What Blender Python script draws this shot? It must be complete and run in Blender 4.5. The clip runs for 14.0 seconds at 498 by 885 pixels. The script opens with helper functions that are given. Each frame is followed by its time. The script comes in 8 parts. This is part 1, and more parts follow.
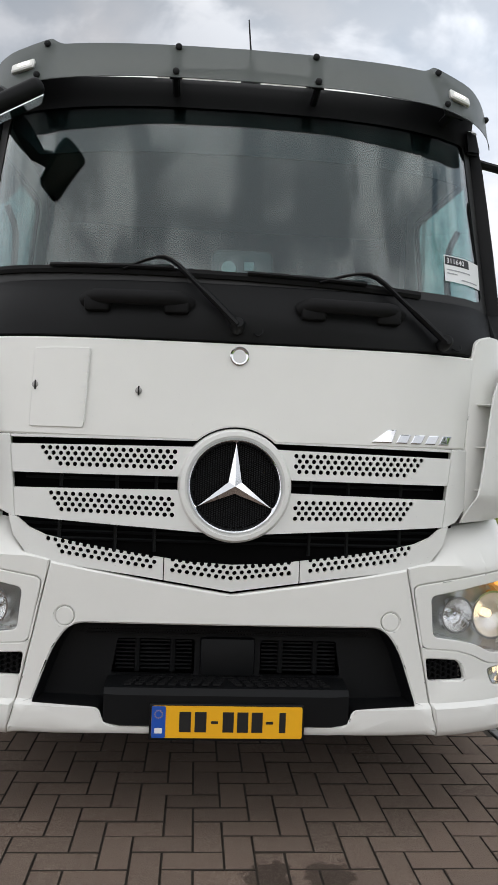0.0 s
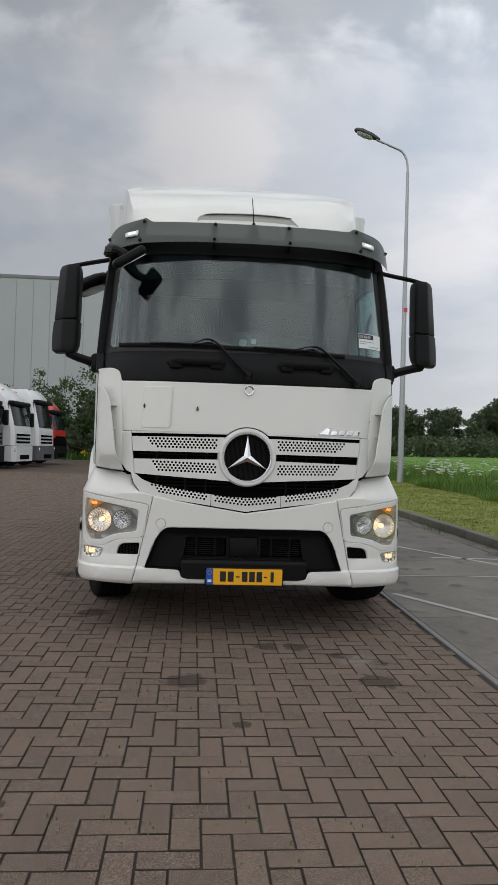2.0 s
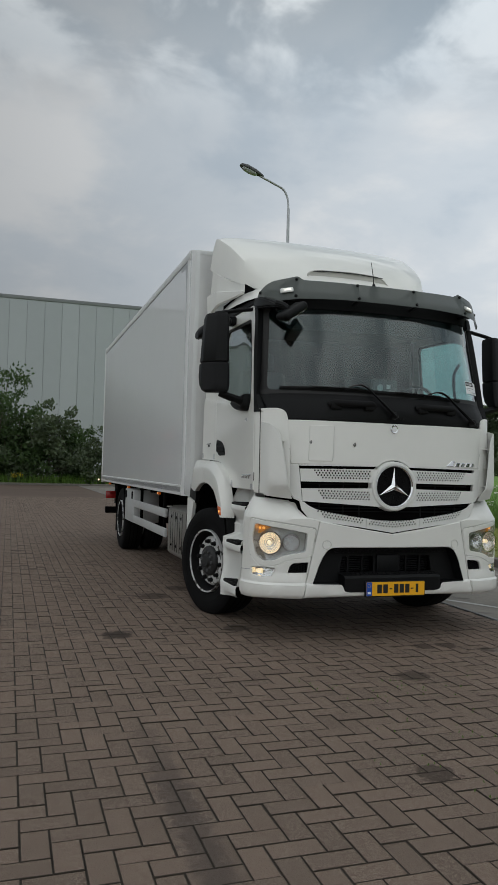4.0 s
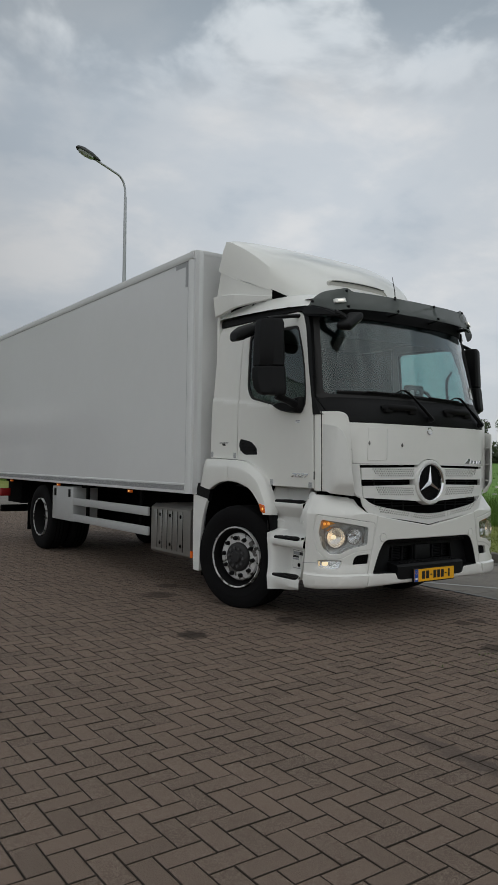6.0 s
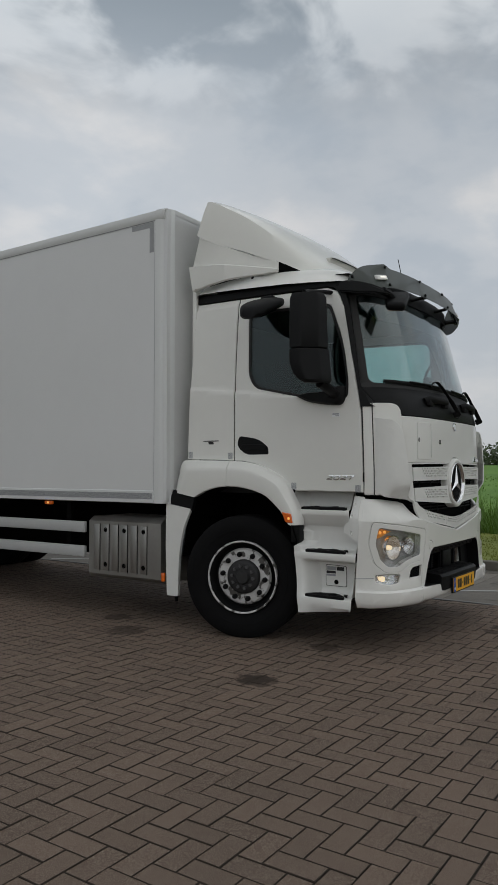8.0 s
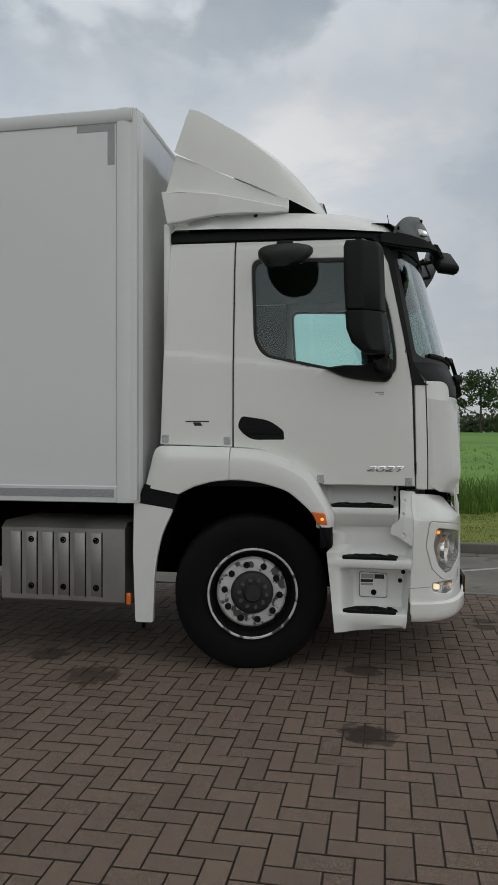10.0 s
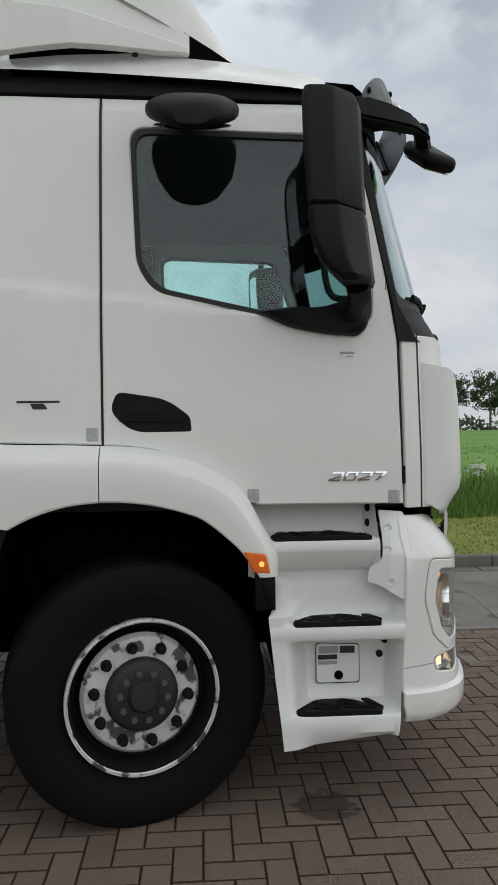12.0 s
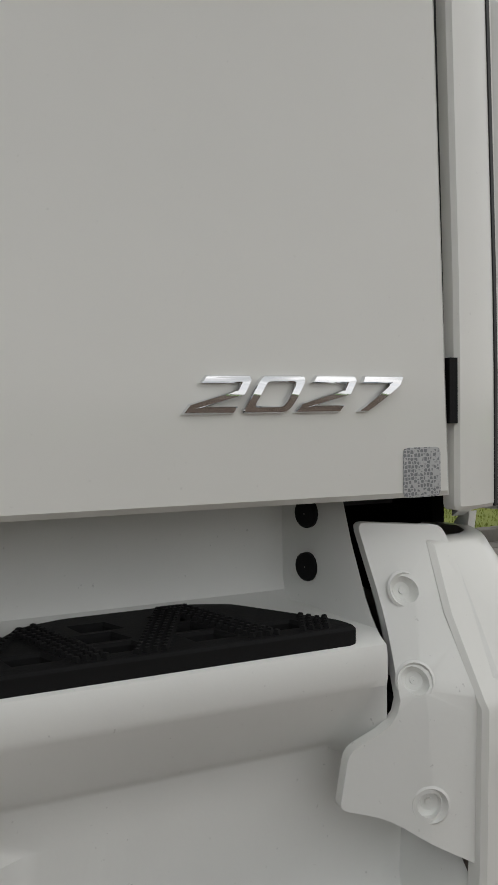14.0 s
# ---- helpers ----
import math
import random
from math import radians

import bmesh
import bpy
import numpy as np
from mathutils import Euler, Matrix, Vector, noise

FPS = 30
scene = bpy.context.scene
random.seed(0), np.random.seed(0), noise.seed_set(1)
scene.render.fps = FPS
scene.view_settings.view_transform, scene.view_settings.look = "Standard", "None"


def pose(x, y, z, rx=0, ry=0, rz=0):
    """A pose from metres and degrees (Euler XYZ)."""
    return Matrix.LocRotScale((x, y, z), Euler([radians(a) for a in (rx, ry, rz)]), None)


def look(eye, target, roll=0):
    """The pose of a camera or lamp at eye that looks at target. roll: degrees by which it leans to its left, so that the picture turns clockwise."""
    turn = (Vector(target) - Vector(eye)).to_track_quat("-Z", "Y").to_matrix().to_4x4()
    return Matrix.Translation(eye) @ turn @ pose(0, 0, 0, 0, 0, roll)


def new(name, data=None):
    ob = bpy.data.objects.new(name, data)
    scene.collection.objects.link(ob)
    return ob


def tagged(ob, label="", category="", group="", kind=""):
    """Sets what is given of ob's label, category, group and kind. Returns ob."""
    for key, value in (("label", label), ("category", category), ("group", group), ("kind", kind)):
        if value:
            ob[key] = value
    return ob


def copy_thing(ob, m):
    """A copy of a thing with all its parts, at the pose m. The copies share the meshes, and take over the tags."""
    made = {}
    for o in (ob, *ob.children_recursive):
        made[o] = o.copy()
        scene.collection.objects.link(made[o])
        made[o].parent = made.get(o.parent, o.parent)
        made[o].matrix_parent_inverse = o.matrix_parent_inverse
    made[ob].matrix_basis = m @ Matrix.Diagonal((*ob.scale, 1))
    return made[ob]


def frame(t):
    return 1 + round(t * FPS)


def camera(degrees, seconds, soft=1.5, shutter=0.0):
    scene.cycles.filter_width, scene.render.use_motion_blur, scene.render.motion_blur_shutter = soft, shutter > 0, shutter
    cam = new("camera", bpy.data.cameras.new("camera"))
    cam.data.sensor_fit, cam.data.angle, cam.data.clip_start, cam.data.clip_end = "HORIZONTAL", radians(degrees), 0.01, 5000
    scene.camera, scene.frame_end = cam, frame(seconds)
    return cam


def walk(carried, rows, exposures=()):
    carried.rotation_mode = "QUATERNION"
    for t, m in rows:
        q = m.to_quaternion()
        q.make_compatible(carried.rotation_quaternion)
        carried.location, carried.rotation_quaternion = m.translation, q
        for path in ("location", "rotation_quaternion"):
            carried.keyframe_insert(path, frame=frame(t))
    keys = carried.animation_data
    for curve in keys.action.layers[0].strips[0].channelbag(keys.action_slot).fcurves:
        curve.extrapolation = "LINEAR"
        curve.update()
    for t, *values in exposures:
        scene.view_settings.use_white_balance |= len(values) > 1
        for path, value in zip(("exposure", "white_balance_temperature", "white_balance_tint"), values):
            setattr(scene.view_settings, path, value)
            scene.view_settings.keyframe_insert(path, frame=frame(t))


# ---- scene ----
cam = camera(37.4, 14.0, soft=0.7)
PATH = [
    (0, (-0.144, -2.596, 1.349), (0.0, -0.601, 1.376), 2.1),
    (0.5, (-0.198, -3.271, 1.335), (-0.038, -1.278, 1.374), 2.1),
    (1, (-0.206, -3.942, 1.326), (-0.059, -1.948, 1.365), 2.0),
    (1.5, (-0.243, -4.575, 1.296), (-0.099, -2.581, 1.327), 1.9),
    (2, (-0.377, -5.05, 1.297), (-0.225, -3.056, 1.311), 1.8),
    (2.5, (-0.872, -5.273, 1.306), (-0.659, -3.285, 1.296), 1.9),
    (3, (-1.573, -5.359, 1.356), (-1.212, -3.392, 1.37), 1.9),
    (3.5, (-2.286, -5.386, 1.349), (-1.784, -3.451, 1.405), 1.8),
    (4, (-2.969, -5.292, 1.332), (-2.35, -3.392, 1.406), 1.5),
    (4.2, (-3.24, -5.284, 1.328), (-2.572, -3.4, 1.399), 1.4),
    (6.3, (-5.391, -4.141, 1.385), (-4.146, -2.577, 1.449), 0.6),
    (6.5, (-5.532, -3.883, 1.386), (-4.223, -2.372, 1.457), 0.4),
    (7, (-5.792, -3.286, 1.352), (-4.358, -1.894, 1.427), 0.3),
    (7.5, (-6.008, -2.666, 1.36), (-4.459, -1.403, 1.428), 0.2),
    (8, (-6.043, -2.012, 1.332), (-4.389, -0.889, 1.407), 0.0),
    (10.3, (-5.657, 0.777, 1.502), (-3.676, 1.051, 1.477), -0.1),
    (10.5, (-5.498, 0.922, 1.513), (-3.511, 1.145, 1.485), -0.3),
    (11, (-5.029, 1.172, 1.535), (-3.033, 1.294, 1.488), -0.5),
    (11.5, (-4.488, 1.208, 1.48), (-2.488, 1.236, 1.455), -0.5),
    (12, (-3.918, 1.119, 1.434), (-1.922, 0.992, 1.419), -0.7),
    (12.5, (-3.337, 1.022, 1.403), (-1.356, 0.751, 1.389), -0.8),
    (13, (-2.741, 1.046, 1.392), (-0.806, 0.54, 1.368), -1.0),
    (13.5, (-2.17, 0.948, 1.306), (-0.281, 0.293, 1.295), -1.0),
    (14, (-1.735, 0.831, 1.259), (0.117, 0.08, 1.18), -0.9),
]
EXPOSURES = [(0.0, 0.45, 6550, 12), (1.5, 0.10, 6550, 12), (2.5, 0.12, 6500, 11), (3.1, 0.12, 6500, 10), (3.5, -0.16, 6450, 8), (4.0, -0.22, 6450, 7), (7.5, -0.46, 6550, 9), (11.0, -0.06, 6550, 9), (12.5, 0.20, 6450, 9), (13.0, 0.25, 6600, 10), (13.5, 0.04, 6700, 10), (14.0, 0.0, 6750, 10)]
walk(cam, [(t, look(eye, target, roll)) for t, eye, target, roll in PATH], EXPOSURES)

# ---- world and sun ----
SUN_ELEV, SUN_TURN = radians(50), radians(218)
world = bpy.data.worlds.new("overcast_sky")
scene.world = world
world.use_nodes = True
wt = world.node_tree
wt.nodes.clear()


def wn(kind, **kw):
    n = wt.nodes.new(kind)
    for k, v in kw.items():
        n.inputs[k].default_value = v
    return n


def wl(a, ao, b, bi):
    wt.links.new(a.outputs[ao], b.inputs[bi])


w_sky = wt.nodes.new("ShaderNodeTexSky")
w_sky.sky_type, w_sky.sun_disc = "NISHITA", False
w_sky.sun_elevation, w_sky.sun_rotation = SUN_ELEV, SUN_TURN
w_dim = wt.nodes.new("ShaderNodeVectorMath")
w_dim.operation = "SCALE"
w_dim.inputs["Scale"].default_value = 0.10
wl(w_sky, 0, w_dim, 0)
w_co = wt.nodes.new("ShaderNodeTexCoord")
w_sep = wt.nodes.new("ShaderNodeSeparateXYZ")
wl(w_co, "Generated", w_sep, 0)
# cloud layer: the direction laid onto a flat sheet overhead
w_up = wt.nodes.new("ShaderNodeMath")
w_up.operation = "MAXIMUM"
w_up.inputs[1].default_value = 0.0
wl(w_sep, "Z", w_up, 0)
w_h = wt.nodes.new("ShaderNodeMath")
w_h.operation = "ADD"
w_h.inputs[1].default_value = 0.28
wl(w_up, 0, w_h, 0)
w_div = wt.nodes.new("ShaderNodeVectorMath")
w_div.operation = "DIVIDE"
w_comb = wt.nodes.new("ShaderNodeCombineXYZ")
for k in "XYZ":
    wl(w_h, 0, w_comb, k)
wl(w_co, "Generated", w_div, 0)
wl(w_comb, 0, w_div, 1)
w_n1 = wn("ShaderNodeTexNoise", Scale=2.4, Detail=7.0, Roughness=0.52, Distortion=0.15)
wl(w_div, 0, w_n1, "Vector")
w_r1 = wt.nodes.new("ShaderNodeValToRGB")
w_r1.color_ramp.interpolation = "EASE"
w_r1.color_ramp.elements[0].position, w_r1.color_ramp.elements[0].color = 0.36, (0.43, 0.48, 0.54, 1)
w_r1.color_ramp.elements[1].position, w_r1.color_ramp.elements[1].color = 0.68, (0.67, 0.67, 0.68, 1)
e = w_r1.color_ramp.elements.new(0.5)
e.color = (0.52, 0.555, 0.60, 1)
wl(w_n1, 0, w_r1, 0)
# the layer is heavier and more broken overhead
w_r3 = wt.nodes.new("ShaderNodeValToRGB")
w_r3.color_ramp.interpolation = "EASE"
w_r3.color_ramp.elements[0].position, w_r3.color_ramp.elements[0].color = 0.42, (0.17, 0.215, 0.255, 1)
w_r3.color_ramp.elements[1].position, w_r3.color_ramp.elements[1].color = 0.60, (0.88, 0.91, 0.93, 1)
w_n3 = wn("ShaderNodeTexNoise", Scale=5.6, Detail=5.0, Roughness=0.5, Distortion=0.3)
wl(w_div, 0, w_n3, "Vector")
wl(w_n3, 0, w_r3, 0)
w_el = wt.nodes.new("ShaderNodeMapRange")
w_el.inputs["From Min"].default_value, w_el.inputs["From Max"].default_value = 0.42, 0.66
wl(w_up, 0, w_el, 0)
w_deck = wt.nodes.new("ShaderNodeMix")
w_deck.data_type = "RGBA"
wl(w_el, 0, w_deck, 0)
wl(w_r1, 0, w_deck, 6)
wl(w_r3, 0, w_deck, 7)
w_n2 = wn("ShaderNodeTexNoise", Scale=0.55, Detail=3.0, Roughness=0.5)
wl(w_div, 0, w_n2, "Vector")
w_r2 = wt.nodes.new("ShaderNodeMapRange")
w_r2.inputs["From Min"].default_value, w_r2.inputs["From Max"].default_value = 0.3, 0.7
w_r2.inputs["To Min"].default_value, w_r2.inputs["To Max"].default_value = 0.86, 1.12
wl(w_n2, 0, w_r2, 0)
w_mul = wt.nodes.new("ShaderNodeVectorMath")
w_mul.operation = "SCALE"
wl(w_deck, 2, w_mul, 0)
wl(w_r2, 0, w_mul, "Scale")
# pale haze along the horizon
w_hz = wt.nodes.new("ShaderNodeMapRange")
w_hz.inputs["From Min"].default_value, w_hz.inputs["From Max"].default_value = 0.0, 0.34
w_hz.inputs["To Min"].default_value, w_hz.inputs["To Max"].default_value = 0.85, 0.0
wl(w_up, 0, w_hz, 0)
w_mix = wt.nodes.new("ShaderNodeMix")
w_mix.data_type = "RGBA"
w_mix.inputs[7].default_value = (0.56, 0.575, 0.60, 1)
wl(w_hz, 0, w_mix, 0)
wl(w_mul, 0, w_mix, 6)
# thinner, brighter cloud to the north-east, a greyer bank to the north


def sky_lobe(direction, start, gain):
    d = wt.nodes.new("ShaderNodeVectorMath")
    d.operation = "DOT_PRODUCT"
    d.inputs[1].default_value = Vector(direction).normalized()
    wl(w_co, "Generated", d, 0)
    r = wt.nodes.new("ShaderNodeMapRange")
    r.interpolation_type = "SMOOTHSTEP"
    r.inputs["From Min"].default_value, r.inputs["From Max"].default_value = start, 1.0
    r.inputs["To Min"].default_value, r.inputs["To Max"].default_value = 0.0, gain
    wl(d, "Value", r, 0)
    return r


w_sum = wt.nodes.new("ShaderNodeMath")
wl(sky_lobe((0.667, 0.559, 0.5), 0.55, 0.40), 0, w_sum, 0)
wl(sky_lobe((-0.17, 0.98, 0.12), 0.55, -0.28), 0, w_sum, 1)
w_one = wt.nodes.new("ShaderNodeMath")
w_one.inputs[1].default_value = 0.92
wl(w_sum, 0, w_one, 0)
w_side = wt.nodes.new("ShaderNodeVectorMath")
w_side.operation = "SCALE"
wl(w_mix, 2, w_side, 0)
wl(w_one, 0, w_side, "Scale")
w_mix2 = wt.nodes.new("ShaderNodeMix")
w_mix2.data_type = "RGBA"
w_mix2.inputs[0].default_value = 0.94
wl(w_dim, 0, w_mix2, 6)
wl(w_side, 0, w_mix2, 7)
w_bg = wt.nodes.new("ShaderNodeBackground")
w_bg.inputs["Strength"].default_value = 1.08
wl(w_mix2, 2, w_bg, 0)
w_out = wt.nodes.new("ShaderNodeOutputWorld")
wl(w_bg, 0, w_out, 0)

sun_data = bpy.data.lights.new("sun", "SUN")
sun_data.energy, sun_data.angle, sun_data.color = 1.15, radians(140), (1.0, 0.97, 0.93)
sun = new("sun", sun_data)
sun.matrix_world = look((0, 0, 60), Vector((0, 0, 60)) + Vector((-math.sin(SUN_TURN) * math.cos(SUN_ELEV), -math.cos(SUN_TURN) * math.cos(SUN_ELEV), -math.sin(SUN_ELEV))))

# ---- materials ----
def material(name, base, rough=0.5, metal=0.0, vary=0.0, scale=8.0, bump=0.0, bscale=60.0, coat=0.0, spots=0.0, emit=0.0, emit_col=None, spec=0.5, rnd=0.0, island=False, rough_vary=0.0, spot_scale=55.0, spot_at=0.66):
    """Principled paint or plastic with two scales of variation; spots: dirt specks; rnd: variation from piece to piece."""
    m = bpy.data.materials.new(name)
    m.use_nodes = True
    nt = m.node_tree
    b = nt.nodes["Principled BSDF"]
    b.inputs["Base Color"].default_value = (*base, 1)
    b.inputs["Roughness"].default_value, b.inputs["Metallic"].default_value = rough, metal
    b.inputs["Specular IOR Level"].default_value = spec
    b.inputs["Coat Weight"].default_value, b.inputs["Coat Roughness"].default_value = coat, 0.06
    co = nt.nodes.new("ShaderNodeNewGeometry")

    def noise_of(s, detail=4.0):
        n = nt.nodes.new("ShaderNodeTexNoise")
        n.inputs["Scale"].default_value, n.inputs["Detail"].default_value = s, detail
        nt.links.new(co.outputs["Position"], n.inputs["Vector"])
        return n

    col = None
    if vary or rnd or spots:
        hsv = nt.nodes.new("ShaderNodeHueSaturation")
        hsv.inputs["Color"].default_value = (*base, 1)
        val = nt.nodes.new("ShaderNodeMath")
        val.operation = "MULTIPLY_ADD"
        n1, n2 = noise_of(scale), noise_of(scale * 9)
        mixn = nt.nodes.new("ShaderNodeMath")
        mixn.operation = "MULTIPLY_ADD"
        mixn.inputs[1].default_value = 0.5
        nt.links.new(n2.outputs[0], mixn.inputs[0])
        nt.links.new(n1.outputs[0], mixn.inputs[2])
        val.inputs[1].default_value, val.inputs[2].default_value = 2 * vary, 1 - 1.5 * vary
        nt.links.new(mixn.outputs[0], val.inputs[0])
        out = val.outputs[0]
        if rnd:
            src = co.outputs["Random Per Island"] if island else nt.nodes.new("ShaderNodeObjectInfo").outputs["Random"]
            r = nt.nodes.new("ShaderNodeMath")
            r.operation = "MULTIPLY_ADD"
            r.inputs[1].default_value = 2 * rnd
            nt.links.new(src, r.inputs[0])
            nt.links.new(out, r.inputs[2])
            r2 = nt.nodes.new("ShaderNodeMath")
            r2.operation = "SUBTRACT"
            r2.inputs[1].default_value = rnd
            nt.links.new(r.outputs[0], r2.inputs[0])
            out = r2.outputs[0]
        nt.links.new(out, hsv.inputs["Value"])
        col = hsv.outputs[0]
        if spots:
            n3 = noise_of(spot_scale, 6.0)
            rp = nt.nodes.new("ShaderNodeMapRange")
            rp.inputs["From Min"].default_value, rp.inputs["From Max"].default_value = spot_at, spot_at + 0.06
            rp.inputs["To Max"].default_value = spots
            nt.links.new(n3.outputs[0], rp.inputs[0])
            mx = nt.nodes.new("ShaderNodeMix")
            mx.data_type = "RGBA"
            nt.links.new(rp.outputs[0], mx.inputs[0])
            nt.links.new(col, mx.inputs[6])
            mx.inputs[7].default_value = (0.05, 0.045, 0.04, 1)
            col = mx.outputs[2]
        nt.links.new(col, b.inputs["Base Color"])
    if rough_vary:
        n5 = noise_of(3.0, 5.0)
        rr = nt.nodes.new("ShaderNodeMapRange")
        rr.inputs["From Min"].default_value, rr.inputs["From Max"].default_value = 0.3, 0.7
        rr.inputs["To Min"].default_value, rr.inputs["To Max"].default_value = rough - rough_vary, rough + rough_vary
        nt.links.new(n5.outputs[0], rr.inputs[0])
        nt.links.new(rr.outputs[0], b.inputs["Roughness"])
    if bump:
        n4 = noise_of(bscale, 5.0)
        bp = nt.nodes.new("ShaderNodeBump")
        bp.inputs["Strength"].default_value, bp.inputs["Distance"].default_value = bump, 0.004
        nt.links.new(n4.outputs[0], bp.inputs["Height"])
        nt.links.new(bp.outputs[0], b.inputs["Normal"])
    if emit:
        b.inputs["Emission Color"].default_value = (*(emit_col or base), 1)
        b.inputs["Emission Strength"].default_value = emit
    return m


def glass(name, tint, rough=0.0, ior=0.045, gloss=1.0):
    """A thin pane: tinted see-through with a Fresnel gloss."""
    m = bpy.data.materials.new(name)
    m.use_nodes = True
    nt = m.node_tree
    nt.nodes.clear()
    tr = nt.nodes.new("ShaderNodeBsdfTransparent")
    tr.inputs[0].default_value = (*tint, 1)
    gl = nt.nodes.new("ShaderNodeBsdfGlossy")
    gl.inputs["Roughness"].default_value = rough
    gl.inputs[0].default_value = (gloss, gloss, gloss, 1)
    lw = nt.nodes.new("ShaderNodeLayerWeight")
    lw.inputs[0].default_value = 0.5
    pw = nt.nodes.new("ShaderNodeMath")
    pw.operation = "POWER"
    pw.inputs[1].default_value = 3.2
    nt.links.new(lw.outputs["Facing"], pw.inputs[0])
    fr = nt.nodes.new("ShaderNodeMath")
    fr.operation = "MULTIPLY_ADD"
    fr.inputs[1].default_value, fr.inputs[2].default_value = 0.9, ior
    nt.links.new(pw.outputs[0], fr.inputs[0])
    mx = nt.nodes.new("ShaderNodeMixShader")
    out = nt.nodes.new("ShaderNodeOutputMaterial")
    nt.links.new(fr.outputs[0], mx.inputs[0])
    nt.links.new(tr.outputs[0], mx.inputs[1])
    nt.links.new(gl.outputs[0], mx.inputs[2])
    nt.links.new(mx.outputs[0], out.inputs[0])
    return m


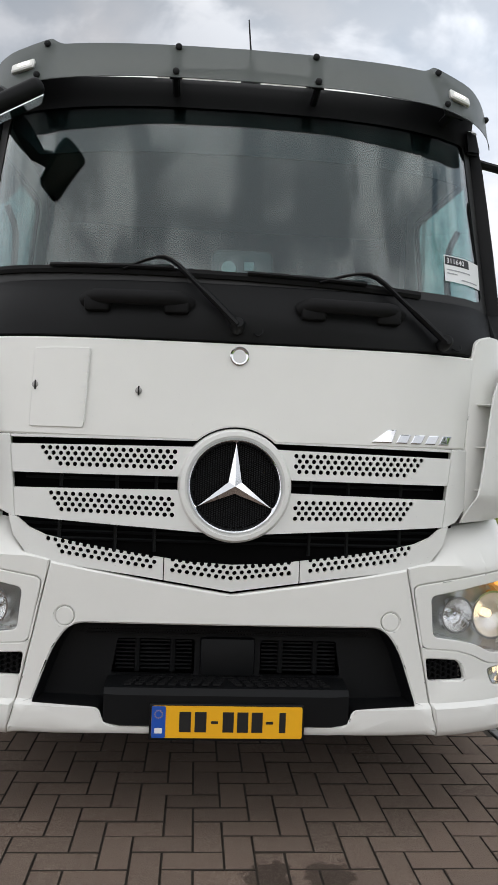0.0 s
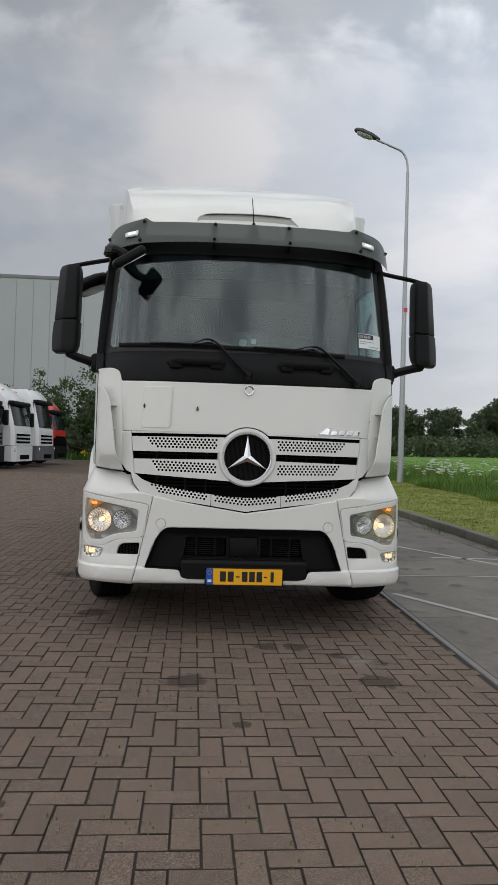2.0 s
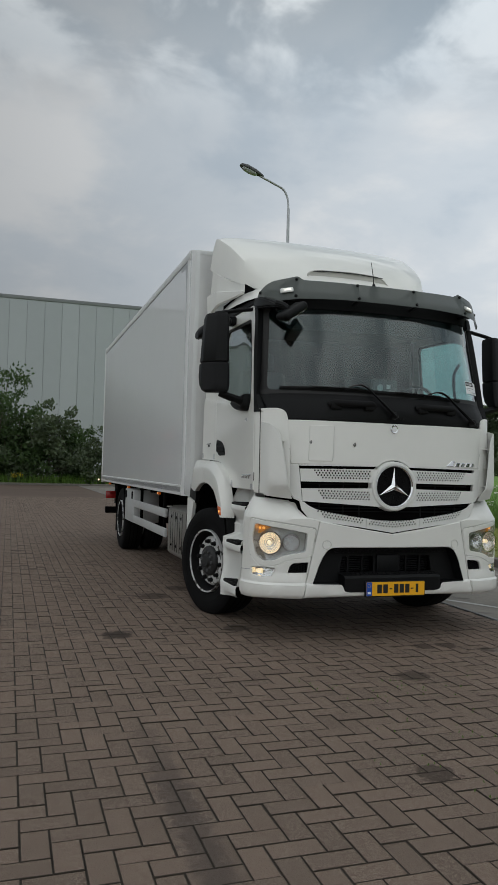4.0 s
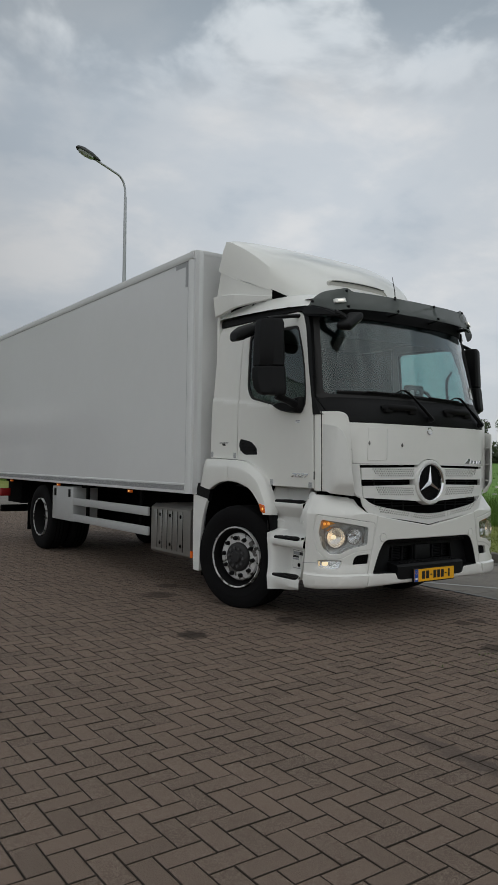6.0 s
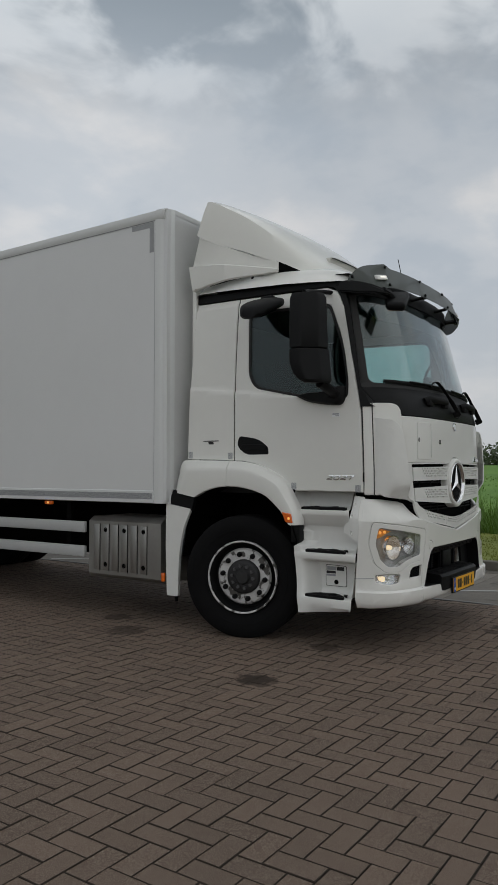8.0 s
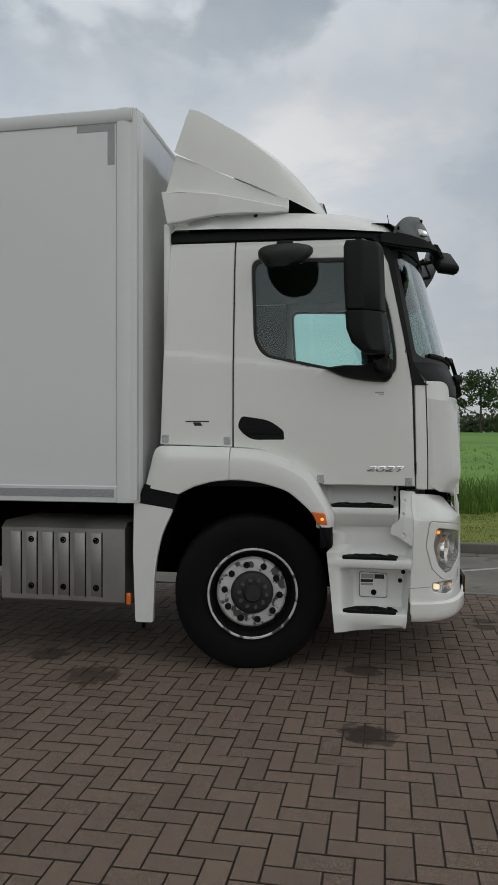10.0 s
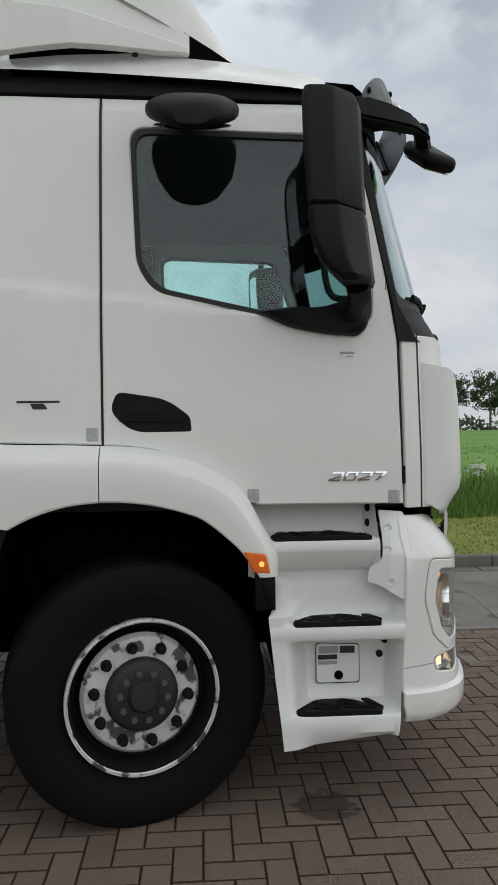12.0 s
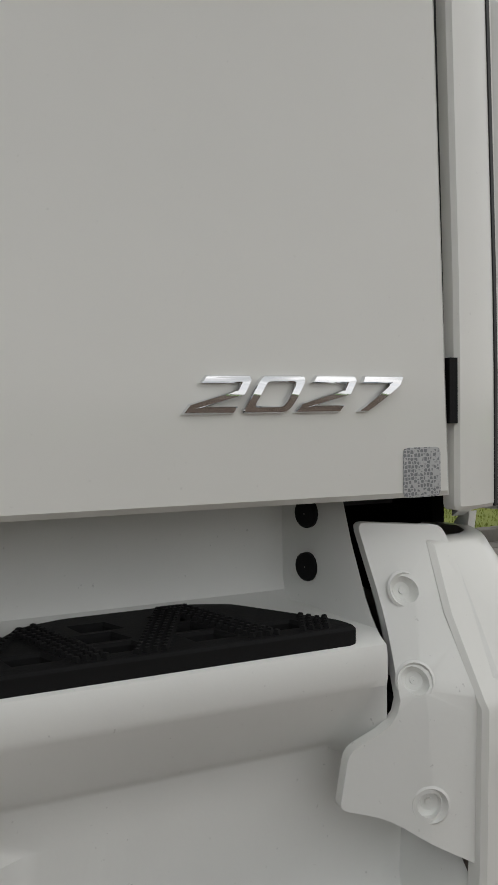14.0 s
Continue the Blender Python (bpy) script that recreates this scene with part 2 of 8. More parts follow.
M = {
    "paint": material("white_cab_paint", (0.80, 0.80, 0.765), 0.32, vary=0.035, scale=1.3, coat=0.6, spots=0.10, spot_scale=170, spot_at=0.70, bump=0.02, bscale=8),
    "plastic_white": material("white_moulded_plastic", (0.78, 0.785, 0.76), 0.42, vary=0.05, scale=2.0, spots=0.25, spot_scale=150, spot_at=0.70, bump=0.03, bscale=120),
    "box": material("white_box_panel", (0.74, 0.75, 0.755), 0.24, vary=0.03, scale=0.7, coat=0.5, spots=0.03, bump=0.015, bscale=2.5),
    "alu_white": material("painted_aluminium_profile", (0.70, 0.715, 0.715), 0.35, vary=0.04, scale=3, spots=0.08),
    "black": material("black_moulded_plastic", (0.005, 0.0054, 0.006), 0.5, spec=0.18, vary=0.12, scale=5, bump=0.12, bscale=500),
    "black_dull": material("dull_black_plastic", (0.0055, 0.0055, 0.006), 0.7, spec=0.2, vary=0.15, scale=6, bump=0.1, bscale=300),
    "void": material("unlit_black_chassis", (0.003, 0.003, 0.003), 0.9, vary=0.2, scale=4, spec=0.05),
    "rubber": material("tyre_rubber", (0.006, 0.006, 0.0065), 0.8, vary=0.35, scale=4, bump=0.2, bscale=90, spec=0.12),
    "gasket": material("black_rubber_seal", (0.01, 0.01, 0.01), 0.6),
    "chrome": material("chrome", (0.82, 0.83, 0.85), 0.07, 1.0, bump=0.01, bscale=40),
    "steel": material("brushed_steel", (0.36, 0.355, 0.34), 0.42, 0.85, vary=0.14, scale=3, spots=0.25, bump=0.1, bscale=40, rough_vary=0.1),
    "rim": material("worn_grey_wheel_paint", (0.60, 0.60, 0.60), 0.45, 0.1, vary=0.25, scale=7, spots=0.95, spot_scale=15, spot_at=0.545, bump=0.2, bscale=40),
    "hub": material("greasy_dark_hub", (0.022, 0.022, 0.023), 0.6, 0.2, vary=0.25, scale=9, bump=0.2, bscale=60),
    "hub_bolt": material("grey_hub_bolt", (0.085, 0.085, 0.088), 0.5, 0.3, vary=0.2, scale=20),
    "frame": material("grey_guard_rail_paint", (0.46, 0.47, 0.47), 0.45, 0.1, vary=0.08, scale=4, spots=0.15),
    "interior": material("dark_cab_trim", (0.028, 0.03, 0.032), 0.75, vary=0.15, scale=6),
    "seat": material("dark_seat_fabric", (0.035, 0.038, 0.042), 0.9, vary=0.2, scale=12, bump=0.3, bscale=300),
    "device": material("grey_device_plastic", (0.11, 0.115, 0.12), 0.6, vary=0.1, scale=20),
    "headliner": material("grey_headliner", (0.16, 0.165, 0.165), 0.9, vary=0.08, scale=6),
    "orange": material("orange_lens", (0.52, 0.085, 0.008), 0.12, coat=1.0, emit=0.14, emit_col=(1, 0.22, 0.02), bump=0.25, bscale=220),
    "orange_lit": material("lit_orange_lamp", (0.9, 0.35, 0.05), 0.3, emit=1.1, emit_col=(1, 0.45, 0.10)),
    "amber": material("amber_indicator_lens", (0.70, 0.34, 0.08), 0.25, emit=0.12, emit_col=(1, 0.40, 0.06)),
    "red": material("red_lens", (0.35, 0.02, 0.02), 0.25, coat=0.5),
    "lamp_on": material("lit_headlamp_bulb", (1, 0.85, 0.6), 0.3, emit=1.1, emit_col=(1.0, 0.76, 0.48)),
    "lamp_pale": material("lit_marker_lamp", (1, 0.95, 0.85), 0.3, emit=1.0, emit_col=(1.0, 0.95, 0.86)),
    "reflector_lit": material("lit_faceted_reflector", (0.9, 0.88, 0.84), 0.2, 0.8, bump=0.5, bscale=60, emit=0.07, emit_col=(1.0, 0.72, 0.42)),
    "hatch_grey": material("pale_grey_hatch_plastic", (0.50, 0.49, 0.455), 0.5, vary=0.08, scale=5, spots=0.1),
    "box_front": material("glossy_wavy_front_panel", (0.75, 0.755, 0.755), 0.06, vary=0.05, scale=2, coat=1.0, spec=0.9, bump=1.0, bscale=7),
    "reflector": material("mirror_reflector", (0.9, 0.89, 0.87), 0.16, 1.0, bump=1.0, bscale=42),
    "silver": material("silvered_lamp_housing", (0.78, 0.78, 0.76), 0.2, 0.55, vary=0.1, scale=20, bump=0.8, bscale=22),
    "lamp_warm": material("lit_running_lamp", (1, 0.9, 0.7), 0.3, emit=1.1, emit_col=(1.0, 0.74, 0.42)),
    "plate_yellow": material("yellow_number_plate", (0.88, 0.44, 0.012), 0.35, vary=0.04, scale=8),
    "plate_blue": material("blue_plate_strip", (0.01, 0.08, 0.42), 0.35),
    "plate_black": material("black_plate_bars", (0.012, 0.012, 0.012), 0.4),
    "label": material("white_paper_label", (0.80, 0.81, 0.82), 0.6),
    "label_black": material("black_label_print", (0.02, 0.02, 0.022), 0.6),
    "label_grey": material("grey_label_print", (0.35, 0.36, 0.38), 0.6),
    "tape": material("grey_reflective_tape", (0.34, 0.35, 0.36), 0.35, vary=0.18, scale=90),
    "tape_light": material("silver_reflective_tape", (0.42, 0.43, 0.44), 0.3, 0.3, vary=0.25, scale=120),
    "facade": material("grey_sandwich_panel", (0.40, 0.425, 0.45), 0.45, 0.1, vary=0.06, scale=0.12, bump=0.02, bscale=1.0, rnd=0.03),
    "facade_trim": material("dark_grey_flashing", (0.20, 0.21, 0.22), 0.5, vary=0.05, scale=1),
    "concrete": material("stained_concrete", (0.168, 0.152, 0.132), 0.88, vary=0.5, scale=1.5, bump=0.6, bscale=70, spots=0.62, spot_scale=3.2, spot_at=0.60, rnd=0.14),
    "kerb": material("weathered_kerb_concrete", (0.14, 0.13, 0.112), 0.9, vary=0.28, scale=3, bump=0.5, bscale=60, spots=0.4, rnd=0.08),
    "line": material("worn_white_road_paint", (0.42, 0.415, 0.40), 0.8, vary=0.25, scale=9, spots=0.5, bump=0.3, bscale=80),
    "channel": material("grey_drain_channel", (0.19, 0.185, 0.18), 0.8, 0.0, vary=0.15, scale=6, bump=0.2),
    "galv": material("galvanised_steel_pole", (0.42, 0.435, 0.45), 0.45, 0.7, vary=0.15, scale=12, bump=0.05),
    "lantern": material("dark_lantern_housing", (0.06, 0.062, 0.065), 0.5, vary=0.1),
    "lens_glass": material("lantern_bowl", (0.45, 0.47, 0.48), 0.12, coat=0.6),
    "bark": material("grey_brown_bark", (0.09, 0.075, 0.06), 0.9, vary=0.3, scale=5, bump=0.8, bscale=25),
    "red_paint": material("red_truck_paint", (0.60, 0.035, 0.025), 0.3, coat=0.5, vary=0.04, scale=2),
    "truck_white": material("parked_truck_white_paint", (0.76, 0.77, 0.77), 0.3, coat=0.4, vary=0.04, scale=1.5),
    "truck_grey": material("grey_bumper_plastic", (0.10, 0.105, 0.11), 0.55, vary=0.1),
    "moss": material("mossy_joint_sand", (0.034, 0.026, 0.019), 0.95, vary=0.35, scale=2.2, bump=0.5, bscale=120),
    "yellow_bloom": material("yellow_flowers", (0.65, 0.5, 0.03), 0.8, vary=0.2, scale=8),
    "white_bloom": material("white_umbel_flowers", (0.70, 0.72, 0.62), 0.85, vary=0.15, scale=9),
    "windscreen": glass("green_tinted_windscreen", (0.55, 0.68, 0.68), gloss=1.0, ior=0.062),
    "side_glass": glass("green_tinted_side_glass", (0.80, 0.93, 0.91), gloss=0.9, ior=0.045),
    "smoked": material("smoked_acrylic", (0.085, 0.097, 0.092), 0.38, vary=0.06, scale=3, spec=0.35),
    "clear": glass("clear_lamp_lens", (0.93, 0.94, 0.95), gloss=0.9),
    "dark_glass": material("dark_cab_glass", (0.012, 0.015, 0.017), 0.15, spec=0.25),
    "mirror": material("mirror_glass", (0.75, 0.77, 0.78), 0.02, 1.0),
}


M["smoked"].node_tree.nodes["Principled BSDF"].inputs["Alpha"].default_value = 0.78


# fine honeycomb print of the reflective film
nt_ = M["tape_light"].node_tree
vo_ = nt_.nodes.new("ShaderNodeTexVoronoi")
vo_.feature = "DISTANCE_TO_EDGE"
vo_.inputs["Scale"].default_value, vo_.inputs["Randomness"].default_value = 250, 0.45
ge_ = nt_.nodes.new("ShaderNodeNewGeometry")
nt_.links.new(ge_.outputs["Position"], vo_.inputs["Vector"])
ra_ = nt_.nodes.new("ShaderNodeValToRGB")
ra_.color_ramp.elements[0].position, ra_.color_ramp.elements[0].color = 0.08, (0.55, 0.56, 0.57, 1)
ra_.color_ramp.elements[1].position, ra_.color_ramp.elements[1].color = 0.16, (0.24, 0.25, 0.27, 1)
nt_.links.new(vo_.outputs["Distance"], ra_.inputs[0])
nt_.links.new(ra_.outputs[0], nt_.nodes["Principled BSDF"].inputs["Base Color"])


def leaf_material(name, base, rnd=0.35):
    m = material(name, base, 0.6, vary=0.25, scale=1.2, rnd=rnd, island=True)
    nt = m.node_tree
    b = nt.nodes["Principled BSDF"]
    b.inputs["Subsurface Weight"].default_value = 0.0
    add = nt.nodes.new("ShaderNodeMixShader")
    tl = nt.nodes.new("ShaderNodeBsdfTranslucent")
    tl.inputs[0].default_value = (base[0] * 1.3, base[1] * 1.25, base[2] * 0.8, 1)
    add.inputs[0].default_value = 0.25
    out = nt.nodes["Material Output"]
    nt.links.new(b.outputs[0], add.inputs[1])
    nt.links.new(tl.outputs[0], add.inputs[2])
    nt.links.new(add.outputs[0], out.inputs[0])
    return m


M["leaf"] = leaf_material("shrub_leaves", (0.045, 0.085, 0.022))
# greyed, lightened green: the far trees' haze is put into this colour
M["leaf_hazed"] = leaf_material("hazed_tree_leaves", (0.078, 0.108, 0.056))
M["grass"] = leaf_material("tall_verge_grass", (0.10, 0.19, 0.028), 0.3)


def ground_material(name, c1, c2, scale, fine, bump=0.4):
    m = bpy.data.materials.new(name)
    m.use_nodes = True
    nt = m.node_tree
    b = nt.nodes["Principled BSDF"]
    b.inputs["Roughness"].default_value = 0.9
    g = nt.nodes.new("ShaderNodeNewGeometry")
    n1, n2 = nt.nodes.new("ShaderNodeTexNoise"), nt.nodes.new("ShaderNodeTexNoise")
    n1.inputs["Scale"].default_value, n1.inputs["Detail"].default_value = scale, 5
    n2.inputs["Scale"].default_value, n2.inputs["Detail"].default_value = fine, 6
    for n in (n1, n2):
        nt.links.new(g.outputs["Position"], n.inputs["Vector"])
    av = nt.nodes.new("ShaderNodeMath")
    av.operation = "MULTIPLY_ADD"
    av.inputs[1].default_value = 0.8
    nt.links.new(n2.outputs[0], av.inputs[0])
    nt.links.new(n1.outputs[0], av.inputs[2])
    r = nt.nodes.new("ShaderNodeValToRGB")
    r.color_ramp.elements[0].position, r.color_ramp.elements[0].color = 0.65, (*c1, 1)
    r.color_ramp.elements[1].position, r.color_ramp.elements[1].color = 1.15, (*c2, 1)
    nt.links.new(av.outputs[0], r.inputs[0])
    nt.links.new(r.outputs[0], b.inputs["Base Color"])
    bp = nt.nodes.new("ShaderNodeBump")
    bp.inputs["Strength"].default_value, bp.inputs["Distance"].default_value = bump, 0.03
    nt.links.new(n2.outputs[0], bp.inputs["Height"])
    nt.links.new(bp.outputs[0], b.inputs["Normal"])
    return m


M["lawn"] = ground_material("mown_lawn", (0.125, 0.155, 0.020), (0.185, 0.215, 0.034), 0.7, 40)
M["field"] = ground_material("green_field", (0.08, 0.19, 0.018), (0.13, 0.27, 0.03), 0.08, 6)


# ---- mesh helpers ----
from mathutils.geometry import delaunay_2d_cdt


def link_bm(name, bm, mats, angle=38):
    bmesh.ops.remove_doubles(bm, verts=bm.verts, dist=0.00005)
    bmesh.ops.recalc_face_normals(bm, faces=bm.faces)
    me = bpy.data.meshes.new(name)
    for f in bm.faces:
        f.smooth = True
    bm.to_mesh(me)
    bm.free()
    me.set_sharp_from_angle(angle=radians(angle))
    for m in mats if isinstance(mats, (list, tuple)) else [mats]:
        me.materials.append(M[m] if isinstance(m, str) else m)
    return new(name, me)


def part(name, bm, mats, parent, label="", angle=38):
    ob = link_bm(name, bm, mats, angle)
    ob.parent = parent
    return tagged(ob, label) if label else ob


def thing(name, label, category, group="", kind="", at=(0, 0, 0)):
    ob = new(name)
    ob.location = at
    ob.empty_display_size = 0.2
    return tagged(ob, label, category, group, kind)


def add_box(bm, x0, x1, y0, y1, z0, z1, bevel=0.0, m=None, seg=2):
    r = bmesh.ops.create_cube(bm, size=1.0)
    vs = r["verts"]
    for v in vs:
        v.co = Vector(((x0 + x1) / 2 + v.co.x * abs(x1 - x0), (y0 + y1) / 2 + v.co.y * abs(y1 - y0), (z0 + z1) / 2 + v.co.z * abs(z1 - z0)))
    if bevel:
        es = list({e for v in vs for e in v.link_edges})
        vs = [v for v in bmesh.ops.bevel(bm, geom=es, offset=bevel, segments=seg, profile=0.5, affect="EDGES")["verts"]]
        vs = list({v for v in vs})
    if m is not None:
        done = set()
        for v in vs:
            for f in v.link_faces:
                for w in f.verts:
                    if w not in done:
                        done.add(w)
                        w.co = m @ w.co
    return vs


def boxed(*a, **k):
    bm = bmesh.new()
    add_box(bm, *a, **k)
    return bm


def rpoly(pts, r, seg=4):
    """A polygon with rounded corners; r: one radius or one for each corner."""
    n, out = len(pts), []
    rs = r if isinstance(r, (list, tuple)) else [r] * n
    for i, p in enumerate(pts):
        p, a, b = Vector(p), Vector(pts[i - 1]), Vector(pts[(i + 1) % n])
        da, db = a - p, b - p
        rr = min(rs[i], da.length * 0.48, db.length * 0.48)
        if rr < 1e-4:
            out.append(tuple(p))
            continue
        p0, p1 = p + da.normalized() * rr, p + db.normalized() * rr
        for k in range(seg + 1):
            t = k / seg
            q = p0 * (1 - t) ** 2 + p * 2 * t * (1 - t) + p1 * t * t
            out.append((q.x, q.y))
    return out


def circle(cx, cy, r, n=16, a0=0.0):
    return [(cx + r * math.cos(a0 + 2 * math.pi * k / n), cy + r * math.sin(a0 + 2 * math.pi * k / n)) for k in range(n)]


def within(p, loop):
    inside = False
    for i, (x1, y1) in enumerate(loop):
        x0, y0 = loop[i - 1]
        if (y0 > p.y) != (y1 > p.y) and p.x < (x1 - x0) * (p.y - y0) / (y1 - y0) + x0:
            inside = not inside
    return inside


def add_sheet(bm_to, outline, holes=(), fn=None, thick=0.01, du=0.0, dv=0.0, edge=0.0, folds=()):
    """A bent plate with real holes: an outline in (u, v), cut every du and dv, laid by fn(u, v, w), w being the depth behind its face; edge: its rounded rim; folds: further cuts (point, normal) in (u, v)."""
    bm = bmesh.new()
    pts, es = [], []
    for loop in (outline, *holes):
        n0 = len(pts)
        pts += [Vector(p) for p in loop]
        es += [(n0 + i, n0 + (i + 1) % len(loop)) for i in range(len(loop))]
    vo, _, fo, *_ = delaunay_2d_cdt(pts, es, [], 2, 1e-7)
    vs = [bm.verts.new((p.x, p.y, 0)) for p in vo]
    boxes = [(min(p[0] for p in h), max(p[0] for p in h), min(p[1] for p in h), max(p[1] for p in h), h) for h in holes]
    for f in fo:
        c = sum((vo[i] for i in f), Vector((0, 0))) / len(f)
        if not any(b[0] < c.x < b[1] and b[2] < c.y < b[3] and within(c, b[4]) for b in boxes):
            bm.faces.new([vs[i] for i in f])
    bmesh.ops.recalc_face_normals(bm, faces=bm.faces)
    for ax, d in ((0, du), (1, dv)):
        if d:
            lo, hi = min(p[ax] for p in outline), max(p[ax] for p in outline)
            k = math.floor(lo / d) + 1
            while k * d < hi:
                co, no = [0, 0, 0], [0, 0, 0]
                co[ax], no[ax] = k * d, 1
                bmesh.ops.bisect_plane(bm, geom=bm.verts[:] + bm.edges[:] + bm.faces[:], dist=1e-6, plane_co=co, plane_no=no)
                k += 1
    for (cu, cv), (nu, nv) in folds:
        bmesh.ops.bisect_plane(bm, geom=bm.verts[:] + bm.edges[:] + bm.faces[:], dist=1e-6, plane_co=(cu, cv, 0), plane_no=(nu, nv, 0))
    if edge:
        bound = {v for e_ in bm.edges if e_.is_boundary for v in e_.verts}
        bmesh.ops.inset_region(bm, faces=bm.faces[:], thickness=edge, depth=0, use_boundary=True, use_even_offset=True)
        for v in bound:
            if v.is_valid:
                v.co.z = edge
    r = bmesh.ops.extrude_face_region(bm, geom=bm.faces[:], use_keep_orig=True)
    for v in r["geom"]:
        if isinstance(v, bmesh.types.BMVert):
            v.co.z = thick
    for v in bm.verts:
        v.co = Vector(fn(v.co.x, v.co.y, v.co.z))
    me = bpy.data.meshes.new("tmp")
    bm.to_mesh(me)
    bm.free()
    bm_to.from_mesh(me)
    bpy.data.meshes.remove(me)


def sheet(*a, **k):
    bm = bmesh.new()
    add_sheet(bm, *a, **k)
    return bm


def add_tube(bm, pts, r, n=10, cap=True, flat=1.0):
    """A round bar along points; r: one radius or one for each point."""
    pts = [Vector(p) for p in pts]
    rs = r if isinstance(r, (list, tuple)) else [r] * len(pts)
    rings, side = [], None
    for i, p in enumerate(pts):
        d = (pts[min(i + 1, len(pts) - 1)] - pts[max(i - 1, 0)]).normalized()
        if side is None:
            side = d.cross(Vector((0, 0, 1)) if abs(d.z) < 0.9 else Vector((0, 1, 0))).normalized()
        side = (side - d * side.dot(d)).normalized()
        up = d.cross(side)
        rings.append([bm.verts.new(p + (side * math.cos(a) + up * math.sin(a) * flat) * rs[i]) for a in (2 * math.pi * k / n for k in range(n))])
    for a, b in zip(rings, rings[1:]):
        for k in range(n):
            bm.faces.new((a[k], a[(k + 1) % n], b[(k + 1) % n], b[k]))
    if cap:
        bm.faces.new(rings[0][::-1])
        bm.faces.new(rings[-1])


def tube(*a, **k):
    bm = bmesh.new()
    add_tube(bm, *a, **k)
    return bm


def smooth_path(pts, n=6):
    """Catmull-Rom through points."""
    pts = [Vector(p) for p in pts]
    out = []
    for i in range(len(pts) - 1):
        p0, p1, p2, p3 = pts[max(i - 1, 0)], pts[i], pts[i + 1], pts[min(i + 2, len(pts) - 1)]
        for k in range(n):
            t = k / n
            out.append(0.5 * (2 * p1 + (p2 - p0) * t + (2 * p0 - 5 * p1 + 4 * p2 - p3) * t * t + (3 * p1 - p0 - 3 * p2 + p3) * t ** 3))
    return out + [pts[-1]]


def add_loft(bm, rings, cap=True, closed=True):
    vr = [[bm.verts.new(p) for p in ring] for ring in rings]
    n = len(vr[0])
    for a, b in zip(vr, vr[1:]):
        for k in range(n if closed else n - 1):
            bm.faces.new((a[k], a[(k + 1) % n], b[(k + 1) % n], b[k]))
    if cap and closed:
        bm.faces.new(vr[0][::-1])
        bm.faces.new(vr[-1])
    return vr


def loft(*a, **k):
    bm = bmesh.new()
    add_loft(bm, *a, **k)
    return bm


def add_lathe(bm, profile, m=Matrix(), n=32):
    """Turns (radius, height) about z, then places by m."""
    rings = [[m @ Vector((r * math.cos(a), r * math.sin(a), h)) for a in (2 * math.pi * k / n for k in range(n))] for r, h in profile]
    vr = add_loft(bm, rings, cap=False)
    if profile[0][0] > 0.001 and profile[-1][0] > 0.001:
        for k in range(n):
            bm.faces.new((vr[-1][k], vr[-1][(k + 1) % n], vr[0][(k + 1) % n], vr[0][k]))


def lathe(*a, **k):
    bm = bmesh.new()
    add_lathe(bm, *a, **k)
    return bm


def spline(table):
    """Smooth function through (a, b) pairs, even in a."""
    xs, ys = [p[0] for p in table], [p[1] for p in table]
    ds = [(ys[i + 1] - ys[i]) / (xs[i + 1] - xs[i]) for i in range(len(xs) - 1)]
    ms = [ds[0]] + [(ds[i - 1] + ds[i]) / 2 for i in range(1, len(ds))] + [ds[-1]]

    def f(a):
        a = abs(a)
        if a >= xs[-1]:
            return ys[-1] + ms[-1] * (a - xs[-1])
        i = max(k for k in range(len(xs) - 1) if xs[k] <= a) if a > xs[0] else 0
        h = xs[i + 1] - xs[i]
        t = (a - xs[i]) / h
        return (ys[i] * (2 * t ** 3 - 3 * t * t + 1) + h * ms[i] * (t ** 3 - 2 * t * t + t) + ys[i + 1] * (3 * t * t - 2 * t ** 3) + h * ms[i + 1] * (t ** 3 - t * t))

    return f

# ---- ground ----
EDGE_X = 1.36      # where the block paving ends
KERB_X = 3.85
rng = random.Random(7)


def flat_bm(x0, x1, y0, y1, z, nx=1, ny=1, dz=0.0):
    bm = bmesh.new()
    vs = [[bm.verts.new((x0 + (x1 - x0) * i / nx, y0 + (y1 - y0) * j / ny, z + (rng.uniform(-dz, dz) if dz else 0))) for j in range(ny + 1)] for i in range(nx + 1)]
    for i in range(nx):
        for j in range(ny):
            bm.faces.new((vs[i][j], vs[i + 1][j], vs[i + 1][j + 1], vs[i][j + 1]))
    return bm



def rise(x):
    """The field climbs gently away from the yard."""
    return min(2.2, max(0.0, 0.02 * (x - 10.0)))


bm = flat_bm(0, 8, -1500, 1500, -0.06, 8, 6)
for v in bm.verts:
    v.co.x = (-1500, -400, -60, 10, 40, 80, 120, 500, 1500)[round(v.co.x)]
    v.co.z += rise(v.co.x)
ground = link_bm("ground", bm, "field")
tagged(ground, "gently rising green farmland reaching to the horizon", "ground", kind="structure")

bed = link_bm("paving_bed", flat_bm(-45, EDGE_X + 0.01, -30, 43.6, -0.0062), "moss")
tagged(bed, "dark mossy sand in the paving joints", "ground", kind="structure")

